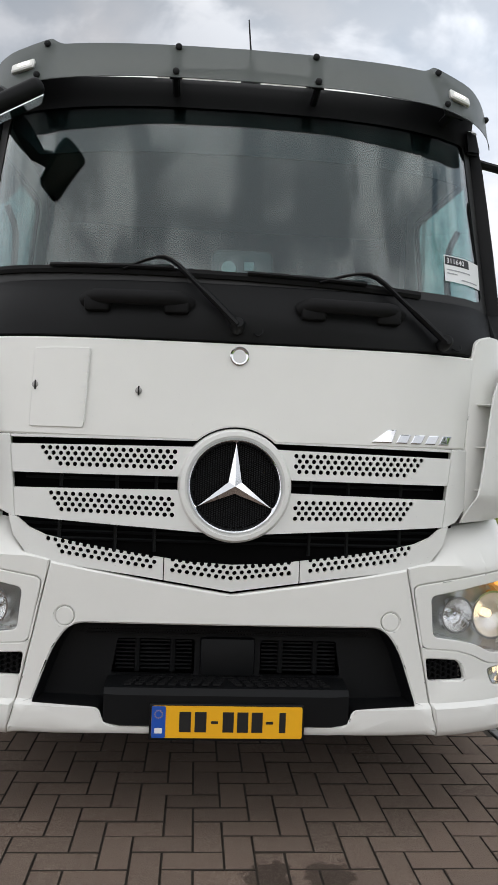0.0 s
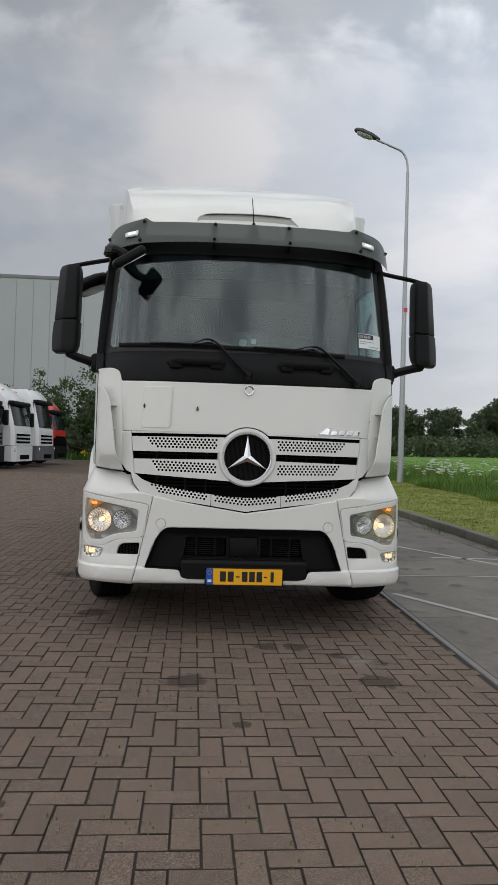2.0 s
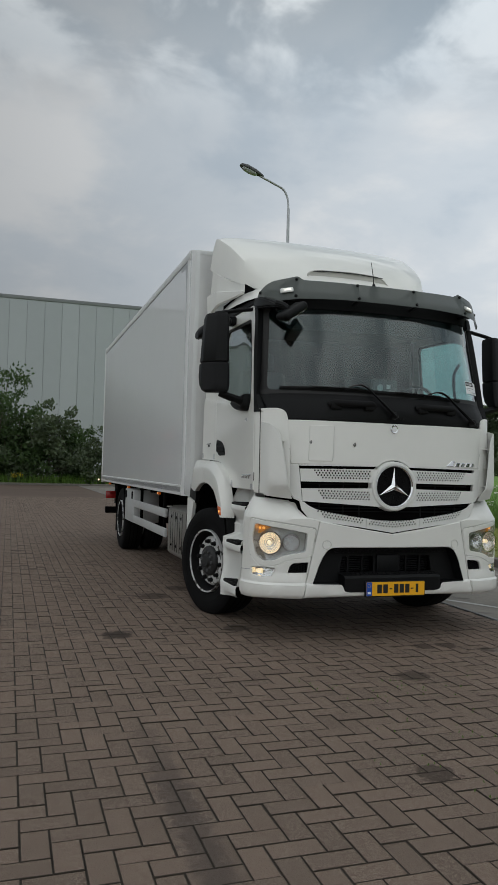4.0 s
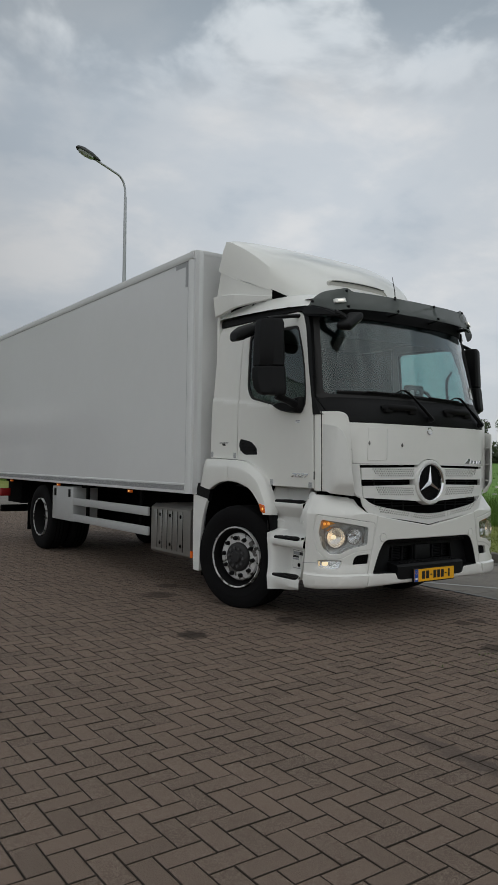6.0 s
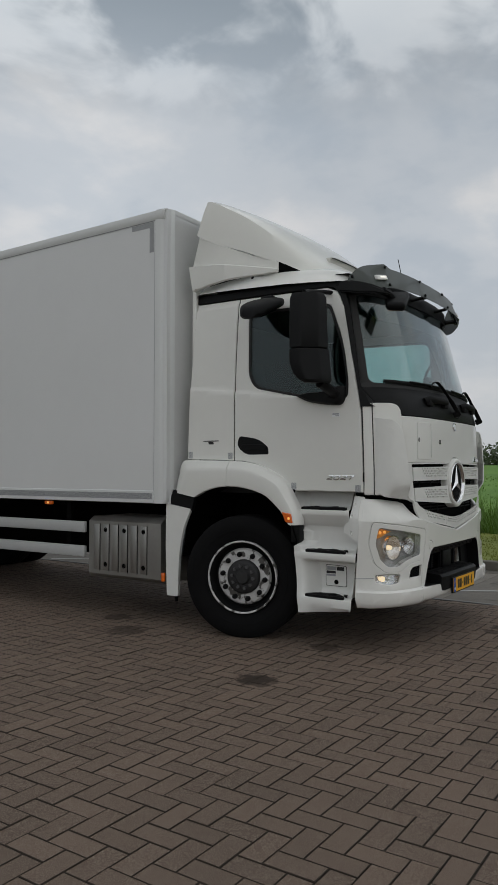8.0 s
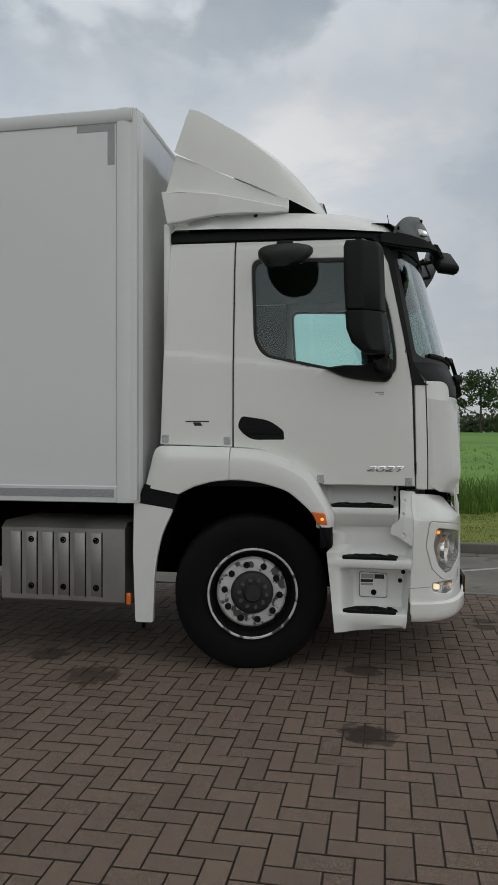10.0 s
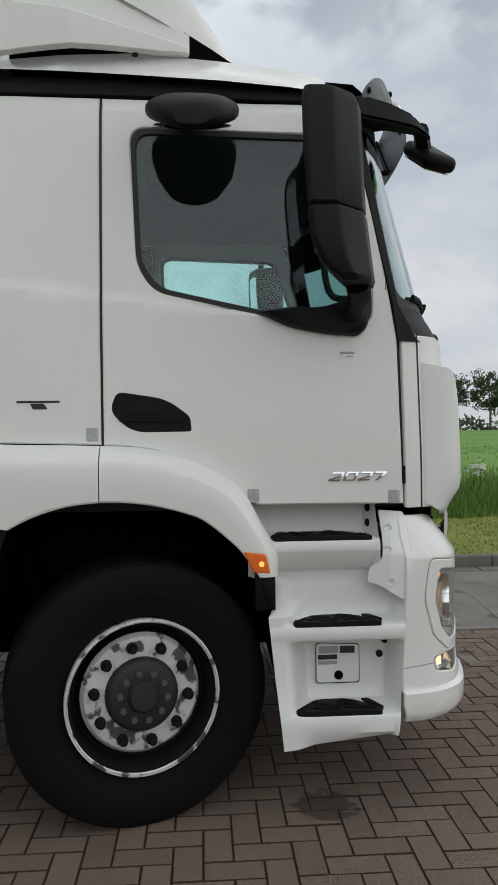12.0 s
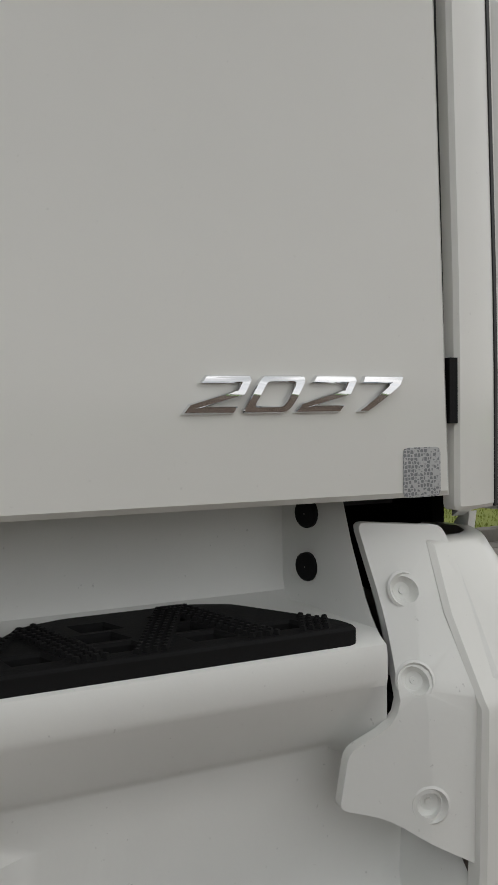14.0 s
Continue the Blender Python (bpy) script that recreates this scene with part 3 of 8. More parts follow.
# concrete strip in slabs beside the paving
conc = tagged(new("concrete_strip"), "stained grey concrete road strip beside the paving", "road", kind="structure")
for j in range(-8, 18):
    part("slab", boxed(EDGE_X + 0.07, KERB_X - 0.26, j * 3.0 + 0.65, j * 3.0 + 3.642, -0.05, 0.0), "concrete", conc)
gutter = tagged(new("drain_channel"), "narrow grey metal edging along the paving", "drain", kind="structure")
for j in range(-24, 54):
    part("channel_piece", boxed(EDGE_X + 0.018, EDGE_X + 0.062, j + 0.003, j + 0.997, -0.05, 0.004, bevel=0.004, seg=1), "channel", gutter)

lines = tagged(new("road_marking"), "worn white painted parking lines on concrete", "road marking", kind="structure")


def line(ax, ay, bx, by, w, mat="line"):
    d = Vector((bx - ax, by - ay, 0))
    n = Vector((-d.y, d.x, 0)).normalized() * w / 2
    bm = bmesh.new()
    k = max(2, int(d.length / 0.15))
    rows = []
    for i in range(k + 1):
        c = Vector((ax, ay, 0.004)) + d * i / k
        e1, e2 = rng.uniform(0.85, 1.05), rng.uniform(0.85, 1.05)
        rows.append((bm.verts.new(c + n * e1), bm.verts.new(c - n * e2)))
    for a, b in zip(rows, rows[1:]):
        bm.faces.new((a[0], a[1], b[1], b[0]))
    part("painted_line" if mat == "line" else "joint_strip", bm, mat, lines)


line(1.50, 1.58, 2.9, -0.88, 0.075)
line(2.62, 3.90, 3.58, 3.86, 0.075)
line(1.62, 2.54, 3.3, 2.60, 0.03)
line(1.49, -1.15, 2.75, -1.3, 0.022, "channel")
line(1.50, 6.7, 3.55, 2.9, 0.07)

kerb = tagged(new("kerb"), "weathered concrete kerb along a mown lawn", "kerb", kind="structure")
kerb_me = None
for j in range(-30, 70):
    if kerb_me is None:
        o = part("kerb_stone", boxed(0, 0.16, 0.004, 0.996, -0.12, 0.125, bevel=0.018), "kerb", kerb)
        kerb_me = o.data
    else:
        o = new("kerb_stone", kerb_me)
        o.parent = kerb
    o.location = (KERB_X, j, rng.uniform(-0.006, 0.004))
gut = tagged(new("gutter"), "row of flat concrete gutter blocks below the kerb", "gutter", kind="structure")
gme = None
for j in range(-60, 110):
    if gme is None:
        o = part("gutter_block", boxed(-0.25, -0.008, 0.004, 0.296, -0.06, 0.004, bevel=0.006, seg=1), "kerb", gut)
        gme = o.data
    else:
        o = new("gutter_block", gme)
        o.parent = gut
    o.location = (KERB_X, j * 0.3, rng.uniform(-0.003, 0.003))

LAWN_X0, LAWN_X1 = KERB_X + 0.16, 7.7
bm = flat_bm(LAWN_X0, LAWN_X1, -60, 120, 0.10, 24, 400, 0.012)
for v in bm.verts:
    k = min(1.0, (v.co.x - LAWN_X0) / 5.0)
    v.co.z += 0.12 * k * k
lawn = tagged(link_bm("lawn", bm, "lawn"), "short mown lawn strip behind the kerb", "grass", kind="structure")


def blades(name, label, count, place, hmin, hmax, wid, mat, bend=0.35, per=5):
    """Grass: tufts of tapered bent blades."""
    verts, faces = [], []
    for _ in range(count):
        cx, cy, cz, hs = place()
        for _ in range(per):
            a = rng.uniform(0, 6.283)
            h = rng.uniform(hmin, hmax) * hs
            w = wid * rng.uniform(0.6, 1.3)
            x, y = cx + rng.gauss(0, 0.05 + 0.3 * wid), cy + rng.gauss(0, 0.05 + 0.3 * wid)
            dx, dy = math.cos(a) * w, math.sin(a) * w
            bx, by = math.cos(a + 1.6) * bend * h * rng.uniform(0.2, 1), math.sin(a + 1.6) * bend * h * rng.uniform(0.2, 1)
            n = len(verts)
            verts += [(x - dx, y - dy, cz), (x + dx, y + dy, cz), (x - dx * 0.7 + bx * 0.35, y - dy * 0.7 + by * 0.35, cz + h * 0.55), (x + dx * 0.7 + bx * 0.35, y + dy * 0.7 + by * 0.35, cz + h * 0.55), (x + bx, y + by, cz + h)]
            faces += [(n, n + 1, n + 3, n + 2), (n + 2, n + 3, n + 4)]
    me = bpy.data.meshes.new(name)
    me.from_pydata(verts, [], faces)
    me.materials.append(M[mat])
    return tagged(new(name, me), label, "grass", kind="stuff")


def verge_place():
    y = -14 + 74 * rng.random() ** 1.3
    edge = LAWN_X1 - 0.25 + 0.22 * math.sin(y * 0.35) + 0.15 * math.sin(y * 0.9)
    x = edge + 4.2 * rng.random() ** 1.5
    return x, y, 0.06 + 0.5 * rise(x), (0.55 + 0.45 * min(1, (x - edge) / 0.7)) * (1.0 + 0.3 * math.sin(y * 0.7 + x))


blades("tall_grass", "tall unmown verge grass beyond the lawn", 15000, verge_place, 0.18, 0.66, 0.010, "grass", bend=0.75, per=7)
blades("lawn_blades", "short lawn grass blades", 9000, lambda: ((lambda x: (x, -9 + 34 * rng.random(), 0.105 + 0.12 * min(1, (x - LAWN_X0) / 5) ** 2, 1.0))(rng.uniform(LAWN_X0 + 0.02, LAWN_X1))), 0.012, 0.032, 0.006, "lawn", per=6)
blades("field_grass", "green field grass behind the verge", 12000, lambda: ((lambda d: (11.0 + d, -60 + 150 * rng.random(), rise(11.5 + d) - 0.06, 1.0))(40 * rng.random() ** 1.6)), 0.05, 0.13, 0.012, "grass", per=4)
blades("joint_weeds", "tiny green weeds in the paving joints", 46, lambda: (0.103 * round(rng.uniform(-12, 8)) + rng.uniform(-0.004, 0.004), 0.103 * round(rng.uniform(-27, -10)) + rng.uniform(-0.004, 0.004), -0.003, 1.0), 0.006, 0.018, 0.004, "grass", per=5)
blades("kerb_weeds", "small weeds growing in the gutter", 70, lambda: (KERB_X - rng.random() * 0.3, 2 + 12 * rng.random(), 0.0, 1.0), 0.02, 0.06, 0.006, "grass", per=6)


# cow parsley in the verge: stalk and flat white umbels, one thing each
def umbel_plant():
    t = thing("cow_parsley", "tall white flowering cow parsley in the verge", "wild flower", "flowering verge plants")
    h = rng.uniform(0.55, 0.9)
    bm = bmesh.new()
    add_tube(bm, [(0, 0, 0), (0.02, 0.01, h * 0.5), (0.0, 0.03, h)], [0.006, 0.005, 0.003], n=5)
    bl = bmesh.new()
    for k in range(5):
        a = k * 1.257 + rng.random()
        ex, ey, ez = 0.16 * math.cos(a) * rng.random(), 0.16 * math.sin(a) * rng.random(), h + rng.uniform(-0.15, 0.05)
        add_tube(bm, [(0.01, 0.02, h * 0.62), (ex, ey, ez)], 0.003, n=4)
        for q in range(14):
            b, rr = rng.random() * 6.28, 0.055 * math.sqrt(rng.random())
            add_box(bl, ex + rr * math.cos(b) - 0.011, ex + rr * math.cos(b) + 0.011, ey + rr * math.sin(b) - 0.011, ey + rr * math.sin(b) + 0.011, ez + rng.uniform(-0.018, 0.012), ez + rng.uniform(0.013, 0.024))
    part("stalk", bm, "grass", t)
    tagged(part("umbels", bl, "white_bloom", t), "flat white flower heads", kind="stuff")
    return t


umbels = []
for k in range(110):
    y = -7 + 36 * rng.random() if k > 30 else rng.uniform(10, 26)
    m = pose(LAWN_X1 + 0.5 + abs(rng.gauss(0, 1.5)), y, 0.08, 0, 0, rng.uniform(0, 360))
    if k < 4:
        umbels.append(umbel_plant())
        umbels[-1].matrix_basis = m
    else:
        copy_thing(umbels[k % 4], m @ Matrix.Scale(rng.uniform(0.6, 1.15), 4))

# street lamp behind the verge
lamp = thing("street_lamp", "tall galvanised street lamp with a dark lantern", "street lamp", at=(7.45, 22.2, -0.30))
part("pole", tube([(0, 0, 0), (0, 0, 3.0), (-0.05, 0, 12.2)], [0.125, 0.105, 0.055], n=16), "galv", lamp)
part("bracket_arm", tube(smooth_path([(-0.05, 0, 12.1), (-0.09, 0, 12.6), (-0.28, 0, 12.95), (-0.65, 0, 13.12), (-1.30, 0, 13.36)], 5), 0.042, n=10), "galv", lamp)
bm = bmesh.new()
rings = []
for u, w, h in ((0, 0.05, 0.05), (0.12, 0.10, 0.09), (0.35, 0.17, 0.14), (0.75, 0.19, 0.16), (0.98, 0.14, 0.10), (1.06, 0.05, 0.04)):
    rings.append([Vector((-1.15 - u * 0.93, w * math.cos(a), 13.36 + 0.30 * u + max(-0.3, math.sin(a)) * h)) for a in (2 * math.pi * k / 14 for k in range(14))])
add_loft(bm, rings)
part("lantern", bm, "lantern", lamp, "dark grey lantern housing")
bm = bmesh.new()
rings = []
for u, w, h in ((0.30, 0.05, 0.02), (0.38, 0.14, 0.07), (0.65, 0.16, 0.10), (0.9, 0.13, 0.07), (0.97, 0.05, 0.02)):
    rings.append([Vector((-1.15 - u * 0.93, w * math.cos(a), 13.30 + 0.30 * u + math.sin(a) * h)) for a in (2 * math.pi * k / 14 for k in range(14))])
add_loft(bm, rings)
part("lantern_bowl", bm, "lens_glass", lamp, "clear lantern bowl")
part("pole_band", tube([(-0.0, 0, 6.9), (-0.0, 0, 7.05)], 0.098, n=16), "red_paint", lamp, "faded red band on the pole")

# warehouse behind the bushes
ware = thing("warehouse", "large pale grey warehouse clad in vertical panels", "building", at=(0, 72, 0))
part("wall", boxed(-72, 14, 0.12, 40, 0, 17.9), "facade_trim", ware)
pan = None
for k in range(-41, 8):
    if pan is None:
        o = part("wall_panel", boxed(0.012, 1.708, 0.0, 0.11, 0.3, 17.95, bevel=0.012, seg=1), "facade", ware, "flat grey facade panel")
        pan = o.data
    else:
        o = new("wall_panel", pan)
        o.parent = ware
    o.location.x = k * 1.72
part("roof", boxed(-72, 14, 0.2, 40, 17.9, 18.05), "facade_trim", ware)
part("roof_edge", boxed(-72, 14, -0.06, 0.2, 17.96, 18.32, bevel=0.02), "facade_trim", ware, "dark flashing along the roof edge")


# ---- trees and shrubs ----
def leaf_cloud(clumps, per, size, seed):
    """Many small two-sided leaf quads gathered in clumps (centre, radius)."""
    r = np.random.RandomState(seed)
    V, Fc = [], []
    for (cx, cy, cz), rad in clumps:
        p = r.normal(size=(per, 3))
        p /= np.linalg.norm(p, axis=1)[:, None]
        p *= (r.rand(per, 1) ** 0.45) * rad
        p[:, 2] *= 0.8
        for q in p:
            a = r.normal(size=3)
            a /= np.linalg.norm(a)
            b = np.cross(a, r.normal(size=3))
            b /= np.linalg.norm(b)
            s = size * r.uniform(0.6, 1.3)
            c = np.array((cx, cy, cz)) + q
            n = len(V)
            V += [tuple(c - a * s), tuple(c + b * s * 0.55), tuple(c + a * s), tuple(c - b * s * 0.55)]
            Fc.append((n, n + 1, n + 2, n + 3))
    me = bpy.data.meshes.new("crown")
    me.from_pydata(V, [], Fc)
    return me


def plant(name, label, category, h, spread, trunk_h, seed, leaf, mat, n_clumps, per, group="", stems=1, tall=1.0):
    """A tree or shrub: tapered stems, limbs and a crown of leaf clumps round the limb ends."""
    r = random.Random(seed)
    t = thing(name, label, category, group)
    bm, ends = bmesh.new(), []
    for s in range(stems):
        a0 = r.uniform(0, 6.28)
        ox, oy = (0, 0) if stems == 1 else (spread * 0.35 * math.cos(a0), spread * 0.35 * math.sin(a0))
        top = (ox + r.uniform(-0.1, 0.1) * h, oy + r.uniform(-0.1, 0.1) * h, h * r.uniform(0.75, 0.92))
        pts = smooth_path([(ox * 0.5, oy * 0.5, -0.1), (ox * 0.7, oy * 0.7, trunk_h), ((ox + top[0]) / 2 + r.uniform(-0.04, 0.04) * h, (oy + top[1]) / 2, (trunk_h + top[2]) / 2), top], 4)
        rad = 0.02 * h / math.sqrt(stems)
        add_tube(bm, pts, [rad * (1 - 0.85 * i / (len(pts) - 1)) for i in range(len(pts))], n=7)
        nl = 7 if stems == 1 else 4
        for k in range(nl):
            a = k * 2.4 + r.uniform(-0.4, 0.4)
            i = min(len(pts) - 2, max(3, int((0.3 + 0.6 * k / nl) * len(pts))))
            p = pts[i]
            ln = spread * r.uniform(0.55, 0.95) * (1 - 0.45 * k / nl)
            e = p + Vector((math.cos(a) * ln, math.sin(a) * ln, r.uniform(0.15, 0.5) * ln * tall))
            mid = (p + e) / 2 + Vector((0, 0, -0.06 * ln))
            add_tube(bm, [p, mid, e], [rad * 0.42, rad * 0.28, rad * 0.1], n=5)
            ends += [e, mid + Vector((0, 0, 0.15 * ln))]
        ends.append(Vector(top))
    clumps = []
    for k in range(n_clumps):
        c = ends[k % len(ends)] + Vector((r.gauss(0, 0.16), r.gauss(0, 0.16), r.gauss(0, 0.14))) * spread
        c.z = min(max(c.z, trunk_h * 0.7 + 0.1), h)
        clumps.append((tuple(c), spread * r.uniform(0.16, 0.34)))
    part("trunk", bm, "bark", t)
    me = leaf_cloud(clumps, per, leaf, seed)
    me.materials.append(M[mat])
    o = new("crown", me)
    o.parent = t
    return t


far_kerb = tagged(link_bm("far_kerb", boxed(-45, 16, 43.6, 43.85, -0.1, 0.13, bevel=0.02), "kerb"), "low concrete kerb before the planting bed", "kerb", kind="structure")
bedsoil = tagged(link_bm("planting_bed", flat_bm(-45, 16, 43.85, 72, 0.1, 40, 12, 0.05), "lawn"), "grassy planting bed in front of the warehouse", "ground", kind="structure")

SH = [plant("shrub", "dense green leafy shrub in front of the warehouse", "shrub", 6.8, 2.5, 0.35, 11, 0.11, "leaf", 95, 75, "shrubs by the warehouse", stems=5),
      plant("shrub", "dense green leafy shrub in front of the warehouse", "shrub", 5.0, 2.1, 0.3, 12, 0.10, "leaf", 80, 70, "shrubs by the warehouse", stems=4),
      plant("shrub", "low dark bushy shrub in front of the warehouse", "shrub", 3.6, 1.9, 0.2, 13, 0.095, "leaf_hazed", 70, 70, "shrubs by the warehouse", stems=4)]
spots = [(-4.6, 46.6, 0, 1.22), (-7.4, 47.0, 1, 1.12), (-10.2, 47.4, 0, 0.9), (-2.2, 46.8, 1, 1.2), (-0.7, 46.2, 2, 1.45), (0.9, 46.8, 1, 1.0), (2.7, 46.2, 2, 1.35), (4.6, 46.6, 2, 1.25), (6.6, 46.2, 2, 1.2), (-13.0, 47, 1, 1.1), (-16, 47, 2, 1.3), (-6.0, 48.6, 0, 1.08), (-3.4, 49, 0, 1.12), (-9.0, 46, 2, 1.2), (-6.2, 45.6, 2, 1.2), (-3.4, 45.4, 2, 1.1), (1.8, 49, 1, 0.9), (9.0, 47, 2, 1.0), (12, 47, 2, 1.0), (-19, 47, 1, 1.0)]
used = set()
for x, y, k, s in spots:
    m = pose(x, y, 0.08, 0, 0, rng.uniform(0, 360)) @ Matrix.Scale(s, 4)
    if k in used:
        o = copy_thing(SH[k], pose(x, y, 0.08, 0, 0, rng.uniform(0, 360)))
        o.scale = (s, s, s)
    else:
        SH[k].matrix_basis = m
        used.add(k)
blades("bed_weeds", "rough grass at the foot of the shrubs", 1500, lambda: (rng.uniform(-24, 14), rng.uniform(43.9, 45.4), 0.08, 1.0), 0.25, 0.7, 0.03, "grass", per=5)
for k in range(5):
    t = thing("yellow_flower_clump", "clump of yellow flowers at the foot of the shrubs", "wild flower", "yellow flowers")
    t.location = (-4.6 + rng.uniform(-3.6, 3.2), 44.3 + rng.random() * 0.4, 0.1)
    me = leaf_cloud([((rng.uniform(-0.25, 0.25), rng.uniform(-0.2, 0.2), 0.5), 0.24) for _ in range(3)], 40, 0.05, 40 + k)
    me.materials.append(M["yellow_bloom"])
    o = new("blossom", me)
    o.parent = t
    me = leaf_cloud([((0, 0, 0.25), 0.3)], 50, 0.06, 50 + k)
    me.materials.append(M["leaf"])
    o = new("leaves", me)
    o.parent = t

# roadside trees far across the field, seen past the cab's nose
TR = [plant("roadside_tree", "slender roadside tree with an open rounded crown", "tree", 11.5, 4.4, 4.0, 21 + k, 0.24, "leaf", 52, 58, "tree row across the field", tall=1.5) for k in range(3)]
for k in range(20):
    m = pose(118 + rng.uniform(-2, 2), -15 - k * 5.2 + rng.uniform(-1, 1), 2.05, 0, 0, rng.uniform(0, 360))
    if k < 3:
        TR[k].matrix_basis = m
    else:
        o = copy_thing(TR[k % 3], m)
        o.scale = [rng.uniform(0.88, 1.1)] * 3
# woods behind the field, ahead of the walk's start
WD = [plant("wood_tree", "dark dense deciduous tree at the edge of a wood", "tree", 13.0, 5.2, 1.6, 31 + k, 0.34, "leaf_hazed", 84, 80, "wood behind the field", tall=1.2) for k in range(4)]
k = 0
for x, y, s in [(30, 150, 0.72), (37, 152, 0.88), (44, 150, 0.95), (52, 148, 0.8), (60, 142, 0.95), (67, 138, 1.15), (74, 136, 1.2), (81, 132, 1.25), (88, 128, 1.2), (95, 124, 1.25), (72, 142, 1.3), (86, 136, 1.3), (102, 120, 1.2), (109, 116, 1.15), (116, 112, 1.2), (122, 106, 1.1), (48, 158, 0.9), (40, 160, 0.85), (23, 152, 0.7), (16, 154, 0.7), (126, 98, 0.9), (128, 88, 0.8), (33, 157, 0.8), (56, 155, 0.85), (63, 149, 0.95), (79, 142, 1.2), (93, 133, 1.2), (27, 160, 0.7), (70, 147, 1.1), (48, 153, 0.75)]:
    if k < 4:
        WD[k].matrix_basis = pose(x, y, rise(x) - 0.1, 0, 0, rng.uniform(0, 360))
        WD[k].scale = (s, s, s)
    else:
        o = copy_thing(WD[k % 4], pose(x, y, rise(x) - 0.1, 0, 0, rng.uniform(0, 360)))
        o.scale = (s, s, s)
    k += 1
# hedge line and far woods on the horizon
V = []
for i in range(420):
    a = math.radians(-38 + 140 * i / 420)
    d = 150 + 6 * math.sin(i * 0.3)
    V.append(((d * math.sin(a) * 0.8 + 10, d * math.cos(a) * 0.9, rise(d * math.sin(a) * 0.8 + 10) + 1.5 + 0.4 * math.sin(i * 1.3)), 2.9))
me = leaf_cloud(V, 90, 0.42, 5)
me.materials.append(M["leaf_hazed"])
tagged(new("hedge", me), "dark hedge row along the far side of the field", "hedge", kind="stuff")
V = []
for i in range(700):
    a = 2 * math.pi * i / 700
    V.append(((620 * math.sin(a), 620 * math.cos(a), 5 + 3.5 * math.sin(i * 0.21) + 2.5 * math.sin(i * 0.77)), 9.5))
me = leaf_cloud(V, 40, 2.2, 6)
me.materials.append(M["leaf_hazed"])
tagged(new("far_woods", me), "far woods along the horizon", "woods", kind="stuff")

# ---- the box truck: front at y = 0, nearside at x < 0 ----
truck = thing("box_truck", "white rigid box truck with headlights on", "truck")
bow_low = spline([(0, 0.012), (0.3, 0.014), (0.6, 0.03), (0.8, 0.07), (0.9, 0.11), (0.98, 0.16), (1.05, 0.24), (1.09, 0.335)])
bow_glass = spline([(0, 0), (0.4, 0.02), (0.7, 0.08), (0.9, 0.165), (1.0, 0.26), (1.05, 0.33)])
PLAN = [(0, 0), (0.3, 0.003), (0.57, 0.012), (0.753, 0.038), (0.907, 0.072), (1.013, 0.108), (1.11, 0.162), (1.20, 0.24), (1.295, 0.335), (1.37, 0.41)]
plan_x = spline([(0, 0), (0.3, 0.3), (0.57, 0.57), (0.753, 0.75), (0.907, 0.90), (1.013, 1.0), (1.11, 1.08), (1.20, 1.132), (1.295, 1.155), (1.37, 1.166)])
plan_y = spline(PLAN)


def front(x, z, w):
    """Upper front: the flap and grille."""
    return x, bow_low(x) + 0.03 * max(0, z - 1.35) + w, z


def set_back(z):
    lip = min(1, max(0, (0.462 - z) / 0.014))
    return 0.8 * max(0, z - 0.96) + 0.8 * max(0, 0.372 - z) - 0.021 * lip * lip * (3 - 2 * lip)


def bumper(s, z, w):
    """Bumper skin, s runs along its plan from the middle."""
    a = abs(s)
    x, y = plan_x(a), plan_y(a)
    t = Vector((plan_x(a + 0.01) - x, plan_y(a + 0.01) - y)).normalized()
    k = set_back(z) - (0.2 * min(0.06, max(0, 0.54 - z)) if a > 0.75 else 0)
    x -= t.y * (w + k * 0.55)
    y += t.x * w + k * max(0.35, t.x)
    return (x if s >= 0 else -x), y, z


def glass_face(x, z, w):
    return x, 0.075 + 0.27 * (z - 2.0) + bow_glass(x) + w, z


def cab_half(y, z):
    crease = 1.902 + 0.125 * (y - 0.95)
    above = min(1, max(0, (z - crease) / 0.018)) * min(1, max(0, (y - 0.72) / 0.2))
    above = above * 1.5 + 5.0 * max(0, min(z, 2.735) - 2.708) / 0.06
    return 1.095 - 0.06 * (max(0, z - 1.9) / 0.85) ** 1.5 - 0.012 * max(0, 0.6 - y) - 0.006 * above


CREASES = [((0.95, 1.902), (-0.125, 1)), ((0.95, 1.920), (-0.125, 1)), ((0, 2.708), (0, 1)), ((0, 2.735), (0, 1))]


def side(sg):
    def fn(y, z, w):
        return sg * (cab_half(y, z) - w), y, z
    return fn


# front flap with a round arch over the emblem
SC = (0.0, 1.228)
arch = [(0.209 * math.cos(a) + SC[0], 0.209 * math.sin(a) + SC[1]) for a in [radians(48 + 84 * k / 12) for k in range(13)]]
flap_out = [(-0.86, 1.388), (-0.90, 1.735), (0.90, 1.735), (0.86, 1.388)] + arch
part("front_flap", sheet(flap_out, fn=front, thick=0.025, du=0.08, dv=0.12, edge=0.006), "paint", truck, "plain white front maintenance flap")
cover = part("access_cover", sheet(rpoly([(-0.735, 1.415), (-0.725, 1.695), (-0.528, 1.70), (-0.54, 1.415)], 0.01, 2), fn=lambda x, z, w: front(x, z, w - 0.006), thick=0.008, du=0.06, edge=0.002), "paint", truck, "small square flush access cover")
bm = bmesh.new()
for k in range(9):
    z = 1.435 + k * 0.029
    x = -0.538 + (z - 1.415) * 0.04
    add_tube(bm, [front(x, z, -0.010), front(x, z + 0.025, -0.010)], 0.0035, n=6)
